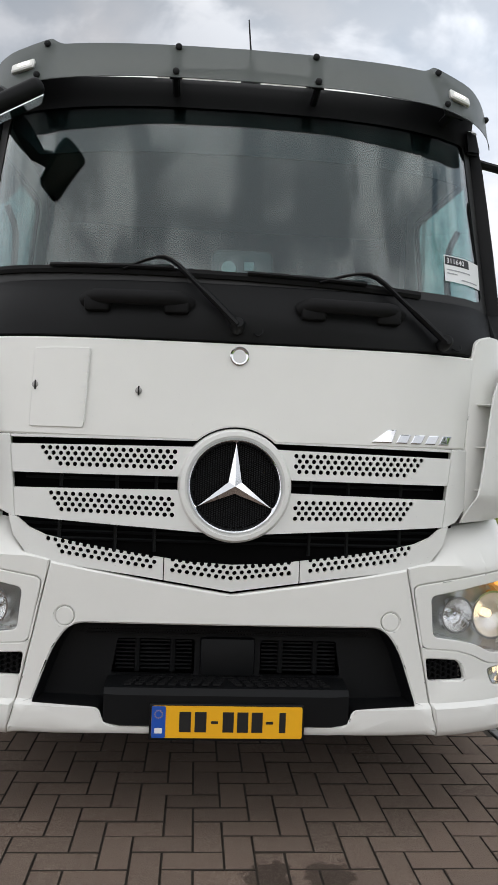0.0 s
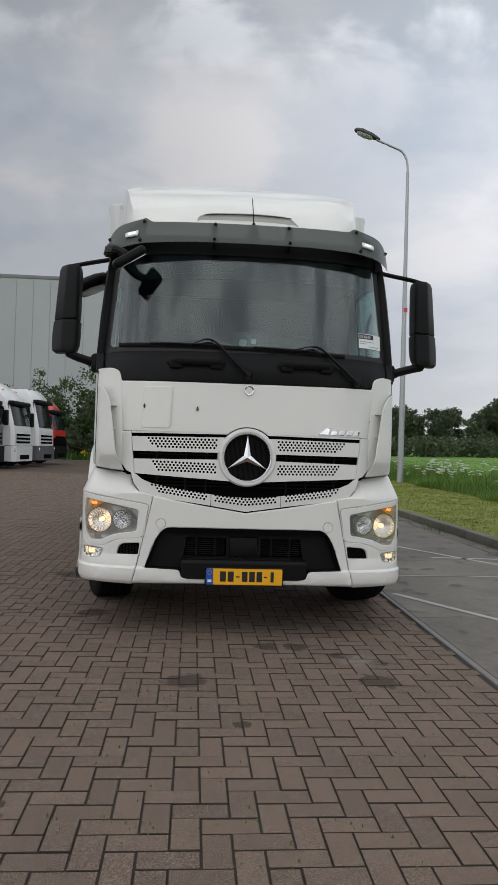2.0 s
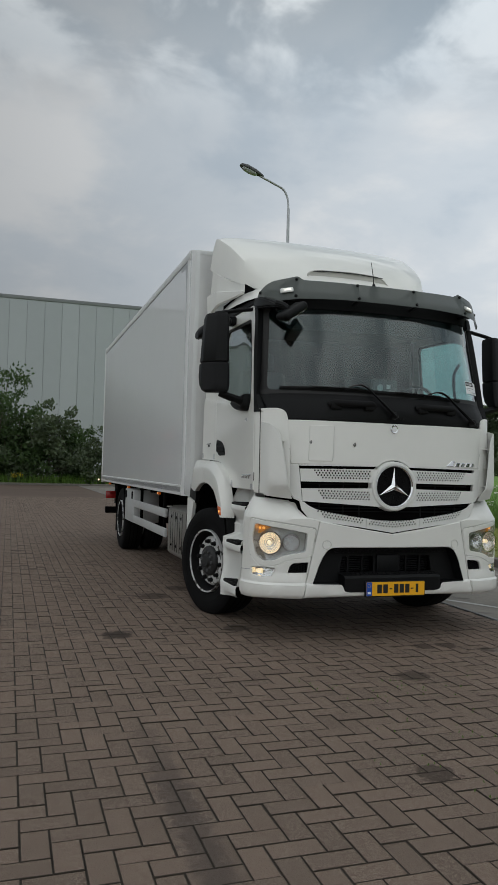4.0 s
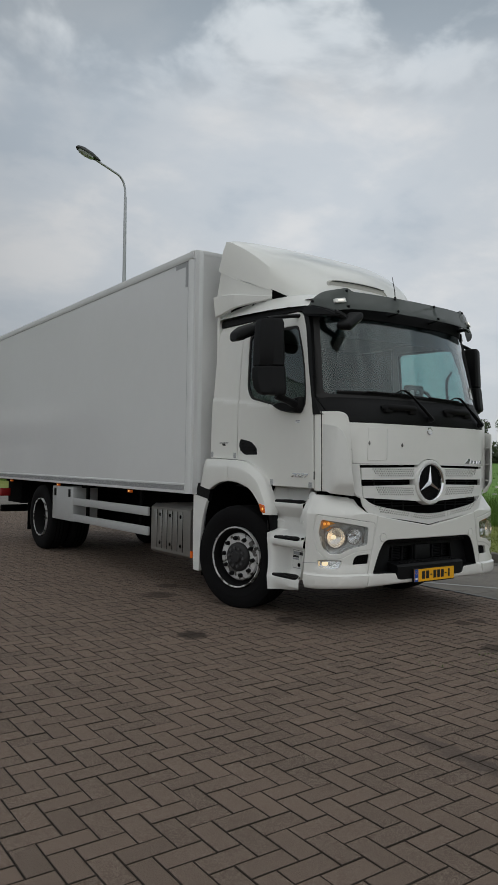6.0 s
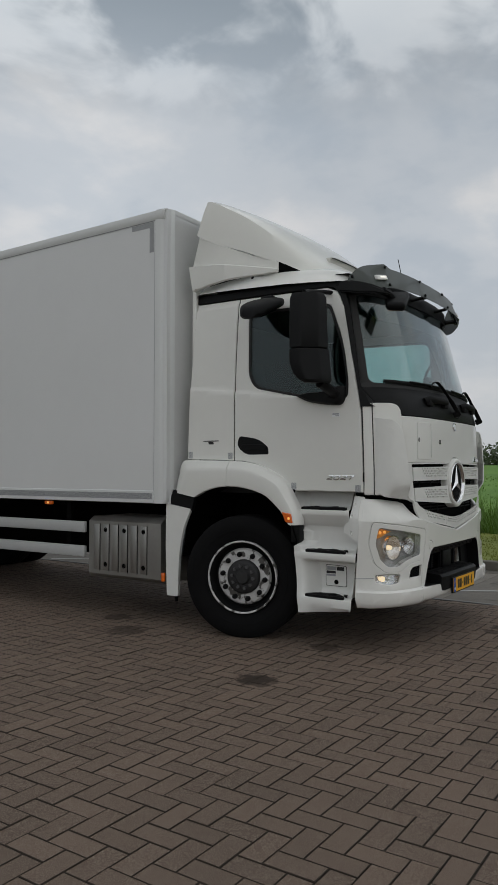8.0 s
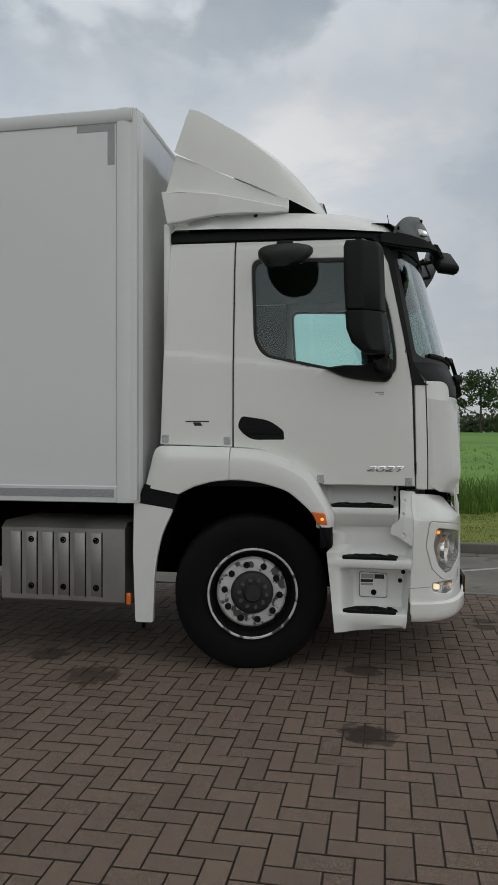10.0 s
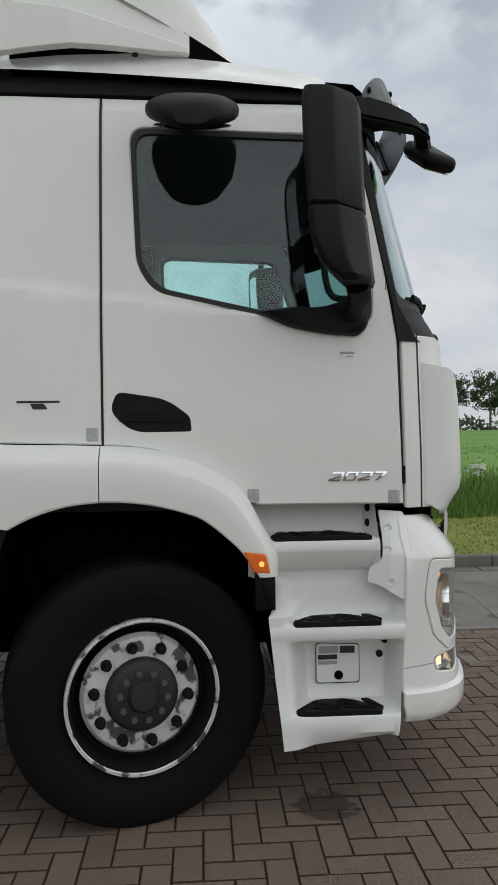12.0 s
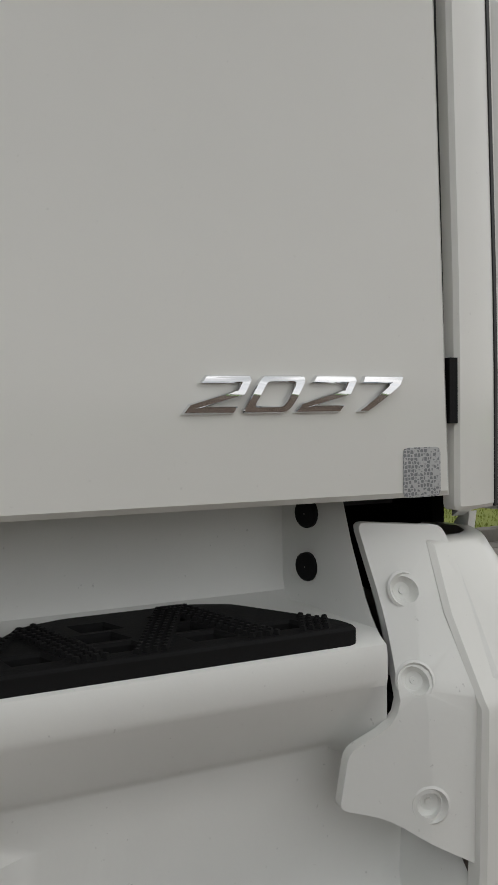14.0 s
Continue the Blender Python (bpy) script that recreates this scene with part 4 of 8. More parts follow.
for k in range(5):
    z = 1.45 + k * 0.055
    x, y, _ = front(-0.552 + (z - 1.415) * 0.04, z, -0.009)
    add_box(bm, x - 0.006, x + 0.006, y + 0.001, y + 0.004, z - 0.004, z + 0.004)
part("hinge", bm, "plastic_white", cover, "white piano hinge")


def lock(x, z, name):
    m = Matrix.Translation(front(x, z, 0)) @ pose(0, 0, 0, 90)
    lk = part(name, lathe([(0.012, -0.004), (0.012, 0.007), (0.009, 0.009), (0.0005, 0.009)], m, 14), "steel", truck, "small dark lock barrel")
    bm = bmesh.new()
    add_box(bm, x - 0.0025, x + 0.0025, front(x, z, -0.011)[1], front(x, z, 0)[1], z - 0.016, z + 0.016)
    part("keyhole_cover", bm, "black", lk)


lock(-0.717, 1.562, "lock")
lock(-0.352, 1.553, "lock")
# round badge over the flap
bx = front(0, 1.69, 0)
bm = lathe([(0.034, 0.0), (0.034, 0.008), (0.030, 0.012), (0.024, 0.010), (0.0005, 0.010)], Matrix.Translation(bx) @ pose(0, 0, 0, 90), 28)
badge = part("round_badge", bm, "chrome", truck, "small round chrome badge")
bm = lathe([(0.023, 0.0102), (0.023, 0.0115), (0.0005, 0.0115)], Matrix.Translation(bx) @ pose(0, 0, 0, 90), 24)
part("badge_face", bm, "label", badge)
# chrome name plate drawn as plain slanted bars
x = 0.500
for k, (w, h) in enumerate(((0.085, 0.048), (0.05, 0.032), (0.05, 0.032), (0.05, 0.032), (0.045, 0.032))):
    pts = [(x - 0.012, 1.402), (x + w - 0.02, 1.402), (x + w - 0.004, 1.402 + h), (x + (0.05 if k == 0 else 0.004), 1.402 + h)]
    part("name_bar", sheet(pts, fn=lambda a, b, w_: front(a, b, w_ - 0.007), thick=0.009, du=0.03, edge=0.003), "chrome", truck, "slanted chrome badge bar")
    x += w + 0.006

# grille: black bed, bars with punched holes, surround
part("grille_bed", sheet([(-0.84, 0.93), (-0.84, 1.40), (0.84, 1.40), (0.84, 0.93)], fn=lambda x, z, w: front(x, z, w + 0.075), thick=0.02, du=0.1), "void", truck, "black grille backing")
bm = bmesh.new()
for z in (1.235, 1.07, 1.045, 1.02):
    add_tube(bm, [front(x / 20, z, 0.06) for x in range(-15, 16)], 0.006, n=5)
for x in (-0.62, -0.42, -0.28, 0.28, 0.42, 0.62):
    for z0, z1 in ((1.205, 1.26), (0.98, 1.11)):
        add_tube(bm, [front(x, z0, 0.055), front(x, z1, 0.055)], 0.007, n=5)
part("grille_ribs", bm, "black", truck, "thin black ribs inside the grille slots")


def dot_rows(inside, z0, rows, pitch, x0, x1, zf=lambda x: 0.0, r=0.0085):
    out = []
    for i in range(rows):
        n = int((x1 - x0) / pitch)
        for k in range(n + 1):
            x = x0 + k * pitch + (pitch / 2 if i % 2 else 0)
            z = z0 - i * pitch * 0.72 + zf(x)
            if inside(x, z, i):
                out.append(circle(x, z, r, 8, 0.39))
    return out


def bar(name, pts, dots, sg, dep=0.0):
    mir = [(sg * a, b) for a, b in pts]
    hol = [[(sg * a, b) for a, b in h] for h in dots]
    return part(name, sheet(mir, hol, fn=lambda x, z, w: front(x, z, w - 0.004 + dep), thick=0.012, du=0.1, edge=0.0), "plastic_white", truck, "white grille bar with punched round holes")


def star_edge(z, r=0.20):
    return math.sqrt(max(r * r - (z - SC[1]) ** 2, 0.0004))


b1 = [(0.797, 1.352), (star_edge(1.362, 0.19), 1.362), (star_edge(1.33), 1.33), (star_edge(1.29), 1.29), (star_edge(1.255), 1.255), (0.7865, 1.252)]
b2 = [(0.7808, 1.198), (star_edge(1.208, 0.19), 1.208), (star_edge(1.17), 1.17), (star_edge(1.13), 1.13), (star_edge(1.09), 1.09), (star_edge(1.06), 1.06), (0.30, 1.072), (0.770, 1.098)]
d1 = dot_rows(lambda x, z, i: star_edge(z) + 0.03 < x < 0.695 - 0.02 * i, 1.342, 4, 0.0258, 0.19, 0.70)
d2 = dot_rows(lambda x, z, i: star_edge(z) + 0.03 < x < 0.668 - 0.02 * i, 1.184, 4, 0.0258, 0.18, 0.70, lambda x: -0.014 * (1 - x / 0.7))
for sg in (-1, 1):
    bar("grille_bar", b1, d1, sg)
    bar("grille_bar", b2, d2, sg)
    # outer cheek closing the slots
    part("grille_cheek", sheet([(sg * 0.772, 1.09), (sg * 0.804, 1.386), (sg * 0.872, 1.386), (sg * 0.868, 1.165), (sg * 0.83, 1.115)], fn=lambda x, z, w: front(x, z, w + 0.001), thick=0.03, edge=0.004), "plastic_white", truck)
    part("grille_lip", sheet([(sg * star_edge(1.385, 0.215), 1.383), (sg * 0.80, 1.376), (sg * 0.80, 1.386), (sg * star_edge(1.39, 0.213), 1.393)], fn=lambda x, z, w: front(x, z, w + 0.002), thick=0.04, du=0.1), "plastic_white", truck)
top3 = [(-0.76, 1.092), (-0.72, 1.06), (-0.66, 1.035), (-0.55, 1.012), (-0.35, 0.982), (-0.15, 0.955), (0, 0.948)]
top3 = top3 + [(-a, b) for a, b in top3[-2::-1]]
bot3 = [(0.795, 1.10), (0.775, 1.03), (0.73, 0.975), (0.655, 0.945), (0.30, 0.898), (0, 0.853)]
bot3 = bot3 + [(-a, b) for a, b in bot3[-2::-1]]
for a, b in ((-0.80, -0.243), (-0.239, 0.239), (0.243, 0.80)):
    tp = [p for p in top3 if a < p[0] < b]
    bt = [p for p in bot3 if a < p[0] < b]

    def cut(line_, x):
        for p, q in zip(line_, line_[1:]):
            if (p[0] - x) * (q[0] - x) <= 0 and p[0] != q[0]:
                return (x, p[1] + (q[1] - p[1]) * (x - p[0]) / (q[0] - p[0]))
    if a > -0.7:
        tp, bt = [cut(top3, a)] + tp, bt + [cut(bot3, a)]
    if b < 0.7:
        tp, bt = tp + [cut(top3, b)], [cut(bot3, b)] + bt
    hol = dot_rows(lambda x, z, i: a + 0.025 < x < b - 0.025 and abs(x) < 0.655 - 0.02 * i, 0.938, 3, 0.0258, -0.70, 0.70, lambda x: 0.092 * (abs(x) / 0.7) ** 1.1)
    part("grille_bar", sheet(tp + bt, hol, fn=lambda x, z, w: front(x, z, w - 0.006 + 0.12 * max(0, 0.93 - z)), thick=0.014, du=0.1), "plastic_white", truck, "white lower grille bar with punched round holes")

# emblem: white ring, chrome ring, dark mesh disc, three-armed star
EM = Matrix.Translation((0, 0.014, SC[1])) @ pose(0, 0, 0, 90)
emblem = part("emblem_ring", lathe([(0.165, -0.05), (0.205, -0.05), (0.2, 0.012), (0.192, 0.022), (0.178, 0.024), (0.170, 0.016), (0.165, 0.0)], EM, 56), "plastic_white", truck, "round white emblem surround")
part("chrome_ring", lathe([(0.150, 0.0), (0.172, 0.0), (0.171, 0.014), (0.163, 0.026), (0.155, 0.018), (0.150, 0.004)], EM, 56), "chrome", emblem, "chrome ring")
bm = lathe([(0.153, -0.02), (0.153, -0.004), (0.0005, -0.004)], EM, 40)
part("mesh_disc", bm, "void", emblem, "black mesh disc")
bm = bmesh.new()
k = 0
for i in range(-17, 18):
    for j in range(-20, 21):
        px, pz = i * 0.0086, j * 0.0075 + (0.00375 if i % 2 else 0)
        if px * px + pz * pz < 0.148 ** 2:
            y = 0.014 + 0.004 - 0.0015
            r = 0.0034
            vs = [bm.verts.new((px + r * math.cos(a), y, SC[1] + pz + r * math.sin(a))) for a in (math.pi * q / 3 for q in range(6))]
            c = bm.verts.new((px, y - 0.0025, SC[1] + pz))
            for q in range(6):
                bm.faces.new((vs[q], vs[(q + 1) % 6], c))
part("mesh_studs", bm, "black", emblem)
bm = bmesh.new()
L, wd, hy = 0.152, 0.027, 0.020
ctr_f, ctr_b = bm.verts.new((0, 0.014 - 0.026, SC[1])), bm.verts.new((0, 0.012, SC[1]))
tips, notch = [], []
for k in range(3):
    a = radians(90 + 120 * k)
    tips.append((bm.verts.new((L * math.cos(a), 0.004, SC[1] + L * math.sin(a))), a))
    b_ = a + radians(60)
    notch.append(bm.verts.new((wd * math.cos(b_), 0.006, SC[1] + wd * math.sin(b_))))
for k in range(3):
    t_, n0, n1 = tips[k][0], notch[k - 1], notch[k]
    bm.faces.new((ctr_f, n0, t_))
    bm.faces.new((ctr_f, t_, n1))
    bm.faces.new((ctr_b, t_, n0))
    bm.faces.new((ctr_b, n1, t_))
part("star", bm, "chrome", emblem, "three-armed chrome star", angle=5)

# bumper: middle piece with the intake, and two corners
LIP = [((0, z), (0, 1)) for z in (0.463, 0.455, 0.448, 0.374)]
SEAM = lambda z: 0.635 + (0.95 - z) * 0.215
low_open = rpoly([(-0.685, 0.455), (-0.615, 0.65), (-0.555, 0.735), (0.555, 0.735), (0.615, 0.65), (0.685, 0.455), (0.445, 0.45), (0.425, 0.392), (-0.425, 0.392), (-0.445, 0.45)], [0.01, 0.08, 0.10, 0.10, 0.08, 0.01, 0.02, 0.03, 0.03, 0.02], 5)
mid = [(-SEAM(0.945), 0.945), (-0.30, 0.888), (0, 0.843), (0.30, 0.888), (SEAM(0.945), 0.945), (SEAM(0.45), 0.45), (SEAM(0.345), 0.345), (0.40, 0.355), (-0.40, 0.355), (-SEAM(0.345), 0.345), (-SEAM(0.45), 0.45)]
caps = [circle(sg * 0.578, 0.757, 0.034, 24) for sg in (-1, 1)]
part("bumper_middle", sheet(mid, [low_open] + caps, fn=bumper, thick=0.03, du=0.12, dv=0.06, edge=0.006, folds=LIP), "paint", truck, "white bumper middle with a wide dark intake")
for sg in (-1, 1):
    part("tow_cap", sheet(circle(sg * 0.578, 0.757, 0.0325, 24), fn=bumper, thick=0.012, edge=0.003), "paint", truck, "round white towing eye cap")

HL = [(0.735, 0.848), (0.95, 0.886), (1.16, 0.915), (1.185, 0.80), (1.15, 0.68), (1.09, 0.628), (1.0, 0.632), (0.925, 0.668), (0.85, 0.685), (0.748, 0.70)]
BEZ = [(0.665, 0.885), (0.95, 0.925), (1.205, 0.955), (1.232, 0.80), (1.19, 0.655), (1.11, 0.588), (0.99, 0.592), (0.915, 0.628), (0.845, 0.648), (0.705, 0.66)]
FOG = [(0.99, 0.570), (1.08, 0.578), (1.185, 0.572), (1.18, 0.522), (1.09, 0.505), (1.015, 0.515)]
VENT = [(0.725, 0.622), (0.845, 0.612), (0.87, 0.59), (0.885, 0.540), (0.735, 0.542)]


def lamp_unit(sg):
    fl = lambda pts: [(sg * a, b) for a, b in pts]
    hl, bez, fog, vent = rpoly(fl(HL), 0.022, 6), rpoly(fl(BEZ), 0.03, 6), rpoly(fl(FOG), 0.012, 3), rpoly(fl(VENT), 0.012, 3)
    grow = lambda loop, d: [(a + d * (a - sum(p[0] for p in loop) / len(loop)), b + d * (b - sum(p[1] for p in loop) / len(loop))) for a, b in loop]
    cor = [(sg * (SEAM(0.95) + 0.004), 0.95), (sg * (SEAM(0.45) + 0.004), 0.45), (sg * (SEAM(0.34) + 0.004), 0.34), (sg * 1.05, 0.345), (sg * 1.24, 0.335), (sg * 1.32, 0.335), (sg * 1.338, 0.40), (sg * 1.312, 0.80), (sg * 1.308, 0.97), (sg * 1.297, 1.05), (sg * 1.275, 1.12), (sg * 1.05, 1.115), (sg * 0.90, 1.10), (sg * 0.82, 1.09), (sg * 0.80, 1.03), (sg * 0.745, 0.975)]
    body = part("bumper_corner", sheet(cor, [grow(bez, 0.010), grow(fog, 0.05), grow(vent, 0.03)], fn=bumper, thick=0.02, du=0.06, dv=0.06, edge=0.005, folds=LIP), "paint", truck, "white bumper corner with lamp openings")
    # thin grey strip: the shading of the lip's crease drawn as a line
    part("lip_seam", sheet([(sg * 1.19, 0.551), (sg * 1.20, 0.5545), (sg * 1.336, 0.5445), (sg * 1.336, 0.541)], fn=lambda s, z, w: bumper(s, z, w - 0.0012), thick=0.003, du=0.03), "label_grey", body)
    part("headlight_bezel", sheet(bez, [hl], fn=lambda s, z, w: bumper(s, z, w - 0.001), thick=0.05, du=0.06, dv=0.06, edge=0.003), "paint", body, "white headlight frame")
    # headlight
    head = part("headlight", sheet(grow(hl, 0.02), fn=lambda s, z, w: bumper(s, z, w + 0.10), thick=0.01, du=0.08), "silver", truck, "lit headlight behind a clear lens")
    bm = bmesh.new()
    vs = hl
    add_loft(bm, [[bumper(a, b, 0.012) for a, b in vs], [bumper(a * 0.995, b, 0.125) for a, b in vs]], cap=False)
    part("housing", bm, "silver", head, "silvered headlight housing")
    part("lens", sheet(hl, fn=lambda s, z, w: bumper(s, z, w + 0.002), thick=0.004, du=0.05, dv=0.06), "clear", head, "clear curved lens")

    def bowl(s, z, r, dep, lit):
        p, q = Vector(bumper(s, z, 0.03)), Vector(bumper(s, z, 0.06))
        d = Vector((0.25 * sg, -1, 0)).normalized()
        m = Matrix.Translation(p) @ d.to_track_quat("Z", "Y").to_matrix().to_4x4()
        b = part("reflector_bowl", lathe([(r * 1.05, 0.004), (r * 1.05, -0.004), (r, 0.0), (r * 0.92, -dep * 0.25), (r * 0.82, -dep * 0.5), (r * 0.68, -dep * 0.72), (r * 0.5, -dep * 0.9), (r * 0.3, -dep), (0.0005, -dep)], m, 22), "reflector_lit" if lit == "lamp_on" else "reflector", head, "glowing faceted reflector" if lit == "lamp_on" else "round mirrored reflector", angle=4)
        part("bulb", lathe([(0.0005, -dep), (r * 0.20, -dep), (r * 0.20, -dep * 0.45), (r * 0.12, -dep * 0.25), (0.0005, -dep * 0.2)], m, 14), lit, b, "glowing bulb" if lit == "lamp_on" else "clear bulb")
        part("bowl_rim", lathe([(r * 1.0, 0.006), (r * 1.1, 0.006), (r * 1.1, -0.02), (r * 1.0, -0.02)], m, 28), "chrome", b)

    bowl(sg * 1.035, 0.765, 0.084, 0.05, "lamp_on")
    bowl(sg * 0.862, 0.772, 0.062, 0.05, "chrome")
    part("indicator", sheet(rpoly(fl([(1.03, 0.884), (1.155, 0.906), (1.174, 0.83), (1.138, 0.842), (1.085, 0.866)]), 0.008, 2), fn=lambda s, z, w: bumper(s, z, w + 0.055), thick=0.02, du=0.05), "amber", head, "amber indicator section")
    for s_, z_ in ((1.105, 0.879), (1.145, 0.876)):
        bm = bmesh.new()
        bmesh.ops.create_uvsphere(bm, u_segments=10, v_segments=6, radius=0.011, matrix=Matrix.Translation(bumper(sg * s_, z_, 0.046)))
        part("indicator_bulb", bm, "orange_lit", head)
    # fog and running lamp
    f = part("fog_light", sheet(grow(fog, 0.04), fn=lambda s, z, w: bumper(s, z, w + 0.05), thick=0.01, du=0.06), "reflector", truck, "lit running lamp in the bumper")
    bm = bmesh.new()
    add_loft(bm, [[bumper(a, b, 0.004) for a, b in fog], [bumper(a, b, 0.05) for a, b in fog]], cap=False)
    part("housing", bm, "chrome", f)
    part("lens", sheet(fog, fn=lambda s, z, w: bumper(s, z, w + 0.001), thick=0.004, du=0.05), "clear", f)
    part("lamp_element", sheet(rpoly(fl([(1.11, 0.560), (1.165, 0.557), (1.16, 0.53), (1.115, 0.525)]), 0.01, 2), fn=lambda s, z, w: bumper(s, z, w + 0.03), thick=0.01), "lamp_warm", f, "glowing lamp element")
    # honeycomb vent
    v = part("bumper_vent", sheet(grow(vent, 0.06), fn=lambda s, z, w: bumper(s, z, w + 0.05), thick=0.01), "void", truck, "black honeycomb vent in the bumper")
    bm = bmesh.new()
    for i in range(7):
        for j in range(6):
            a, b = 0.74 + i * 0.0225, 0.545 + j * 0.0195 + (0.00975 if i % 2 else 0)
            if b < 0.612:
                hx = circle(sg * a, b, 0.0128, 6, 0)
                ih = circle(sg * a, b, 0.0100, 6, 0)
                add_sheet(bm, hx, [ih], fn=lambda s, z, w: bumper(s, z, w + 0.022), thick=0.012)
    part("honeycomb", bm, "black", v)


lamp_unit(-1)
lamp_unit(1)

# dark intake behind the middle: recess, cooler fins, step with tread, number plate
lowb = part("intake_recess", sheet([(-0.72, 0.36), (-0.70, 0.76), (0.70, 0.76), (0.72, 0.36)], [rpoly([(-0.42, 0.53), (-0.40, 0.66), (-0.12, 0.66), (-0.12, 0.53)], 0.01, 2), rpoly([(0.12, 0.53), (0.12, 0.66), (0.40, 0.66), (0.42, 0.53)], 0.01, 2)], fn=lambda x, z, w: (x, 0.10 + bow_low(x) * 0.6 + w, z), thick=0.02, du=0.15), "black", truck, "black moulded intake recess")
for sg in (-1, 1):
    for k in range(9):
        z = 0.535 + k * 0.0145
        part("cooler_fin", boxed(sg * 0.13, sg * 0.41, 0.16, 0.21, z, z + 0.006), "black", lowb)
    for x in (0.20, 0.33):
        part("cooler_pipe", tube([(sg * x, 0.155, 0.53), (sg * x, 0.15, 0.66)], 0.011, n=8), "black", lowb)
part("intake_back", boxed(-0.6, 0.6, 0.23, 0.25, 0.36, 0.76), "void", lowb)
bm = bmesh.new()
add_loft(bm, [[bumper(a, b, 0.004) for a, b in low_open], [(a * 0.96, 0.115 + bow_low(a) * 0.6, b) for a, b in low_open]], cap=False)
part("intake_lip", bm, "black", lowb, "black intake edge")
bm = sheet(rpoly([(-0.54, 0.69), (-0.50, 0.722), (0.50, 0.722), (0.54, 0.69)], 0.01, 2), [circle(-0.50 + 0.0105 * k + (0.005 if j else 0), 0.699 + 0.011 * j, 0.0042, 6) for k in range(96) for j in range(2)], fn=lambda x, z, w: (x, bumper(x, 0.72, 0)[1] + 0.02 + 0.55 * (0.735 - z) + w, z), thick=0.006, du=0.2)
part("mesh_strip", bm, "black", lowb, "perforated black strip")
part("centre_block", boxed(-0.10, 0.10, 0.085, 0.13, 0.53, 0.67, bevel=0.012), "black", lowb)
step = part("front_step", loft([[(-0.43, y, z) for y, z in ((0.105, 0.525), (0.105, 0.375), (0.02, 0.378), (-0.012, 0.40), (-0.016, 0.498), (0.0, 0.515))][::1], [(-0.37, y, z) for y, z in ((0.105, 0.53), (0.105, 0.37), (0.01, 0.375), (-0.028, 0.395), (-0.034, 0.50), (-0.015, 0.52))], [(0.37, y, z) for y, z in ((0.105, 0.53), (0.105, 0.37), (0.01, 0.375), (-0.028, 0.395), (-0.034, 0.50), (-0.015, 0.52))], [(0.43, y, z) for y, z in ((0.105, 0.525), (0.105, 0.375), (0.02, 0.378), (-0.012, 0.40), (-0.016, 0.498), (0.0, 0.515))]]), "black", truck, "black plastic step in the bumper")
bm = bmesh.new()
for k in range(-9, 10):
    s_ = 1 if k < 0 else -1
    if k == 0:
        continue
    x = k * 0.039
    for q in range(5):
        yy = 0.0 + q * 0.02
        add_box(bm, x + s_ * q * 0.007 - 0.012, x + s_ * q * 0.007 + 0.012, yy, yy + 0.016, 0.524, 0.531)
part("tread_ribs", bm, "black_dull", step, "ribbed tread")
plate = part("number_plate", sheet(rpoly([(-0.268, 0.352), (-0.268, 0.476), (0.268, 0.476), (0.268, 0.352)], 0.008, 3), fn=lambda x, z, w: (x, -0.050 + w, z), thick=0.016, edge=0.003), "black", truck, "yellow number plate in a black holder")
part("plate_face", sheet(rpoly([(-0.26, 0.362), (-0.26, 0.471), (0.26, 0.471), (0.26, 0.362)], 0.008, 3), fn=lambda x, z, w: (x, -0.0535 + w, z), thick=0.003), "plate_yellow", plate)
part("country_strip", sheet(rpoly([(-0.2595, 0.3625), (-0.2595, 0.4705), (-0.212, 0.4705), (-0.212, 0.3625)], 0.005, 2), fn=lambda x, z, w: (x, -0.0548 + w, z), thick=0.001), "plate_blue", plate, "blue country strip")
bm = bmesh.new()
for k in range(12):
    a = k * math.pi / 6
    add_box(bm, -0.2358 + 0.013 * math.cos(a) - 0.0015, -0.2358 + 0.013 * math.cos(a) + 0.0015, -0.0556, -0.0548, 0.443 + 0.013 * math.sin(a) - 0.0015, 0.443 + 0.013 * math.sin(a) + 0.0015)
part("ring_of_dots", bm, "plate_yellow", plate)
part("country_bars", boxed(-0.249, -0.223, -0.0556, -0.0548, 0.378, 0.396), "label", plate)
for x0, x1, z0, z1 in ((-0.165, -0.125, 0.383, 0.452), (-0.112, -0.072, 0.383, 0.452), (-0.056, -0.032, 0.412, 0.421), (-0.016, 0.022, 0.383, 0.452), (0.034, 0.072, 0.383, 0.452), (0.084, 0.122, 0.383, 0.452), (0.134, 0.158, 0.412, 0.421), (0.180, 0.202, 0.383, 0.452)):
    part("plate_bar", boxed(x0, x1, -0.0552, -0.0535, z0, z1), "plate_black", plate)

# cowl below the windscreen with grab handles
cowl = rpoly([(-0.95, 1.742), (-1.01, 1.80), (-1.045, 1.955), (1.045, 1.955), (1.01, 1.80), (0.95, 1.742)], [0.03, 0.03, 0.0, 0.0, 0.03, 0.03], 3)


def cowl_face(x, z, w):
    k = min(1, max(0, (z - 1.742) / 0.20))
    y0, y1 = bow_low(min(abs(x), 0.9)) + 0.017 + max(0, abs(x) - 0.9) * 1.0, glass_face(x, 1.95, 0)[1] - 0.006
    return x, y0 + (y1 - y0) * k - 0.02 * math.sin(k * math.pi) + w, z


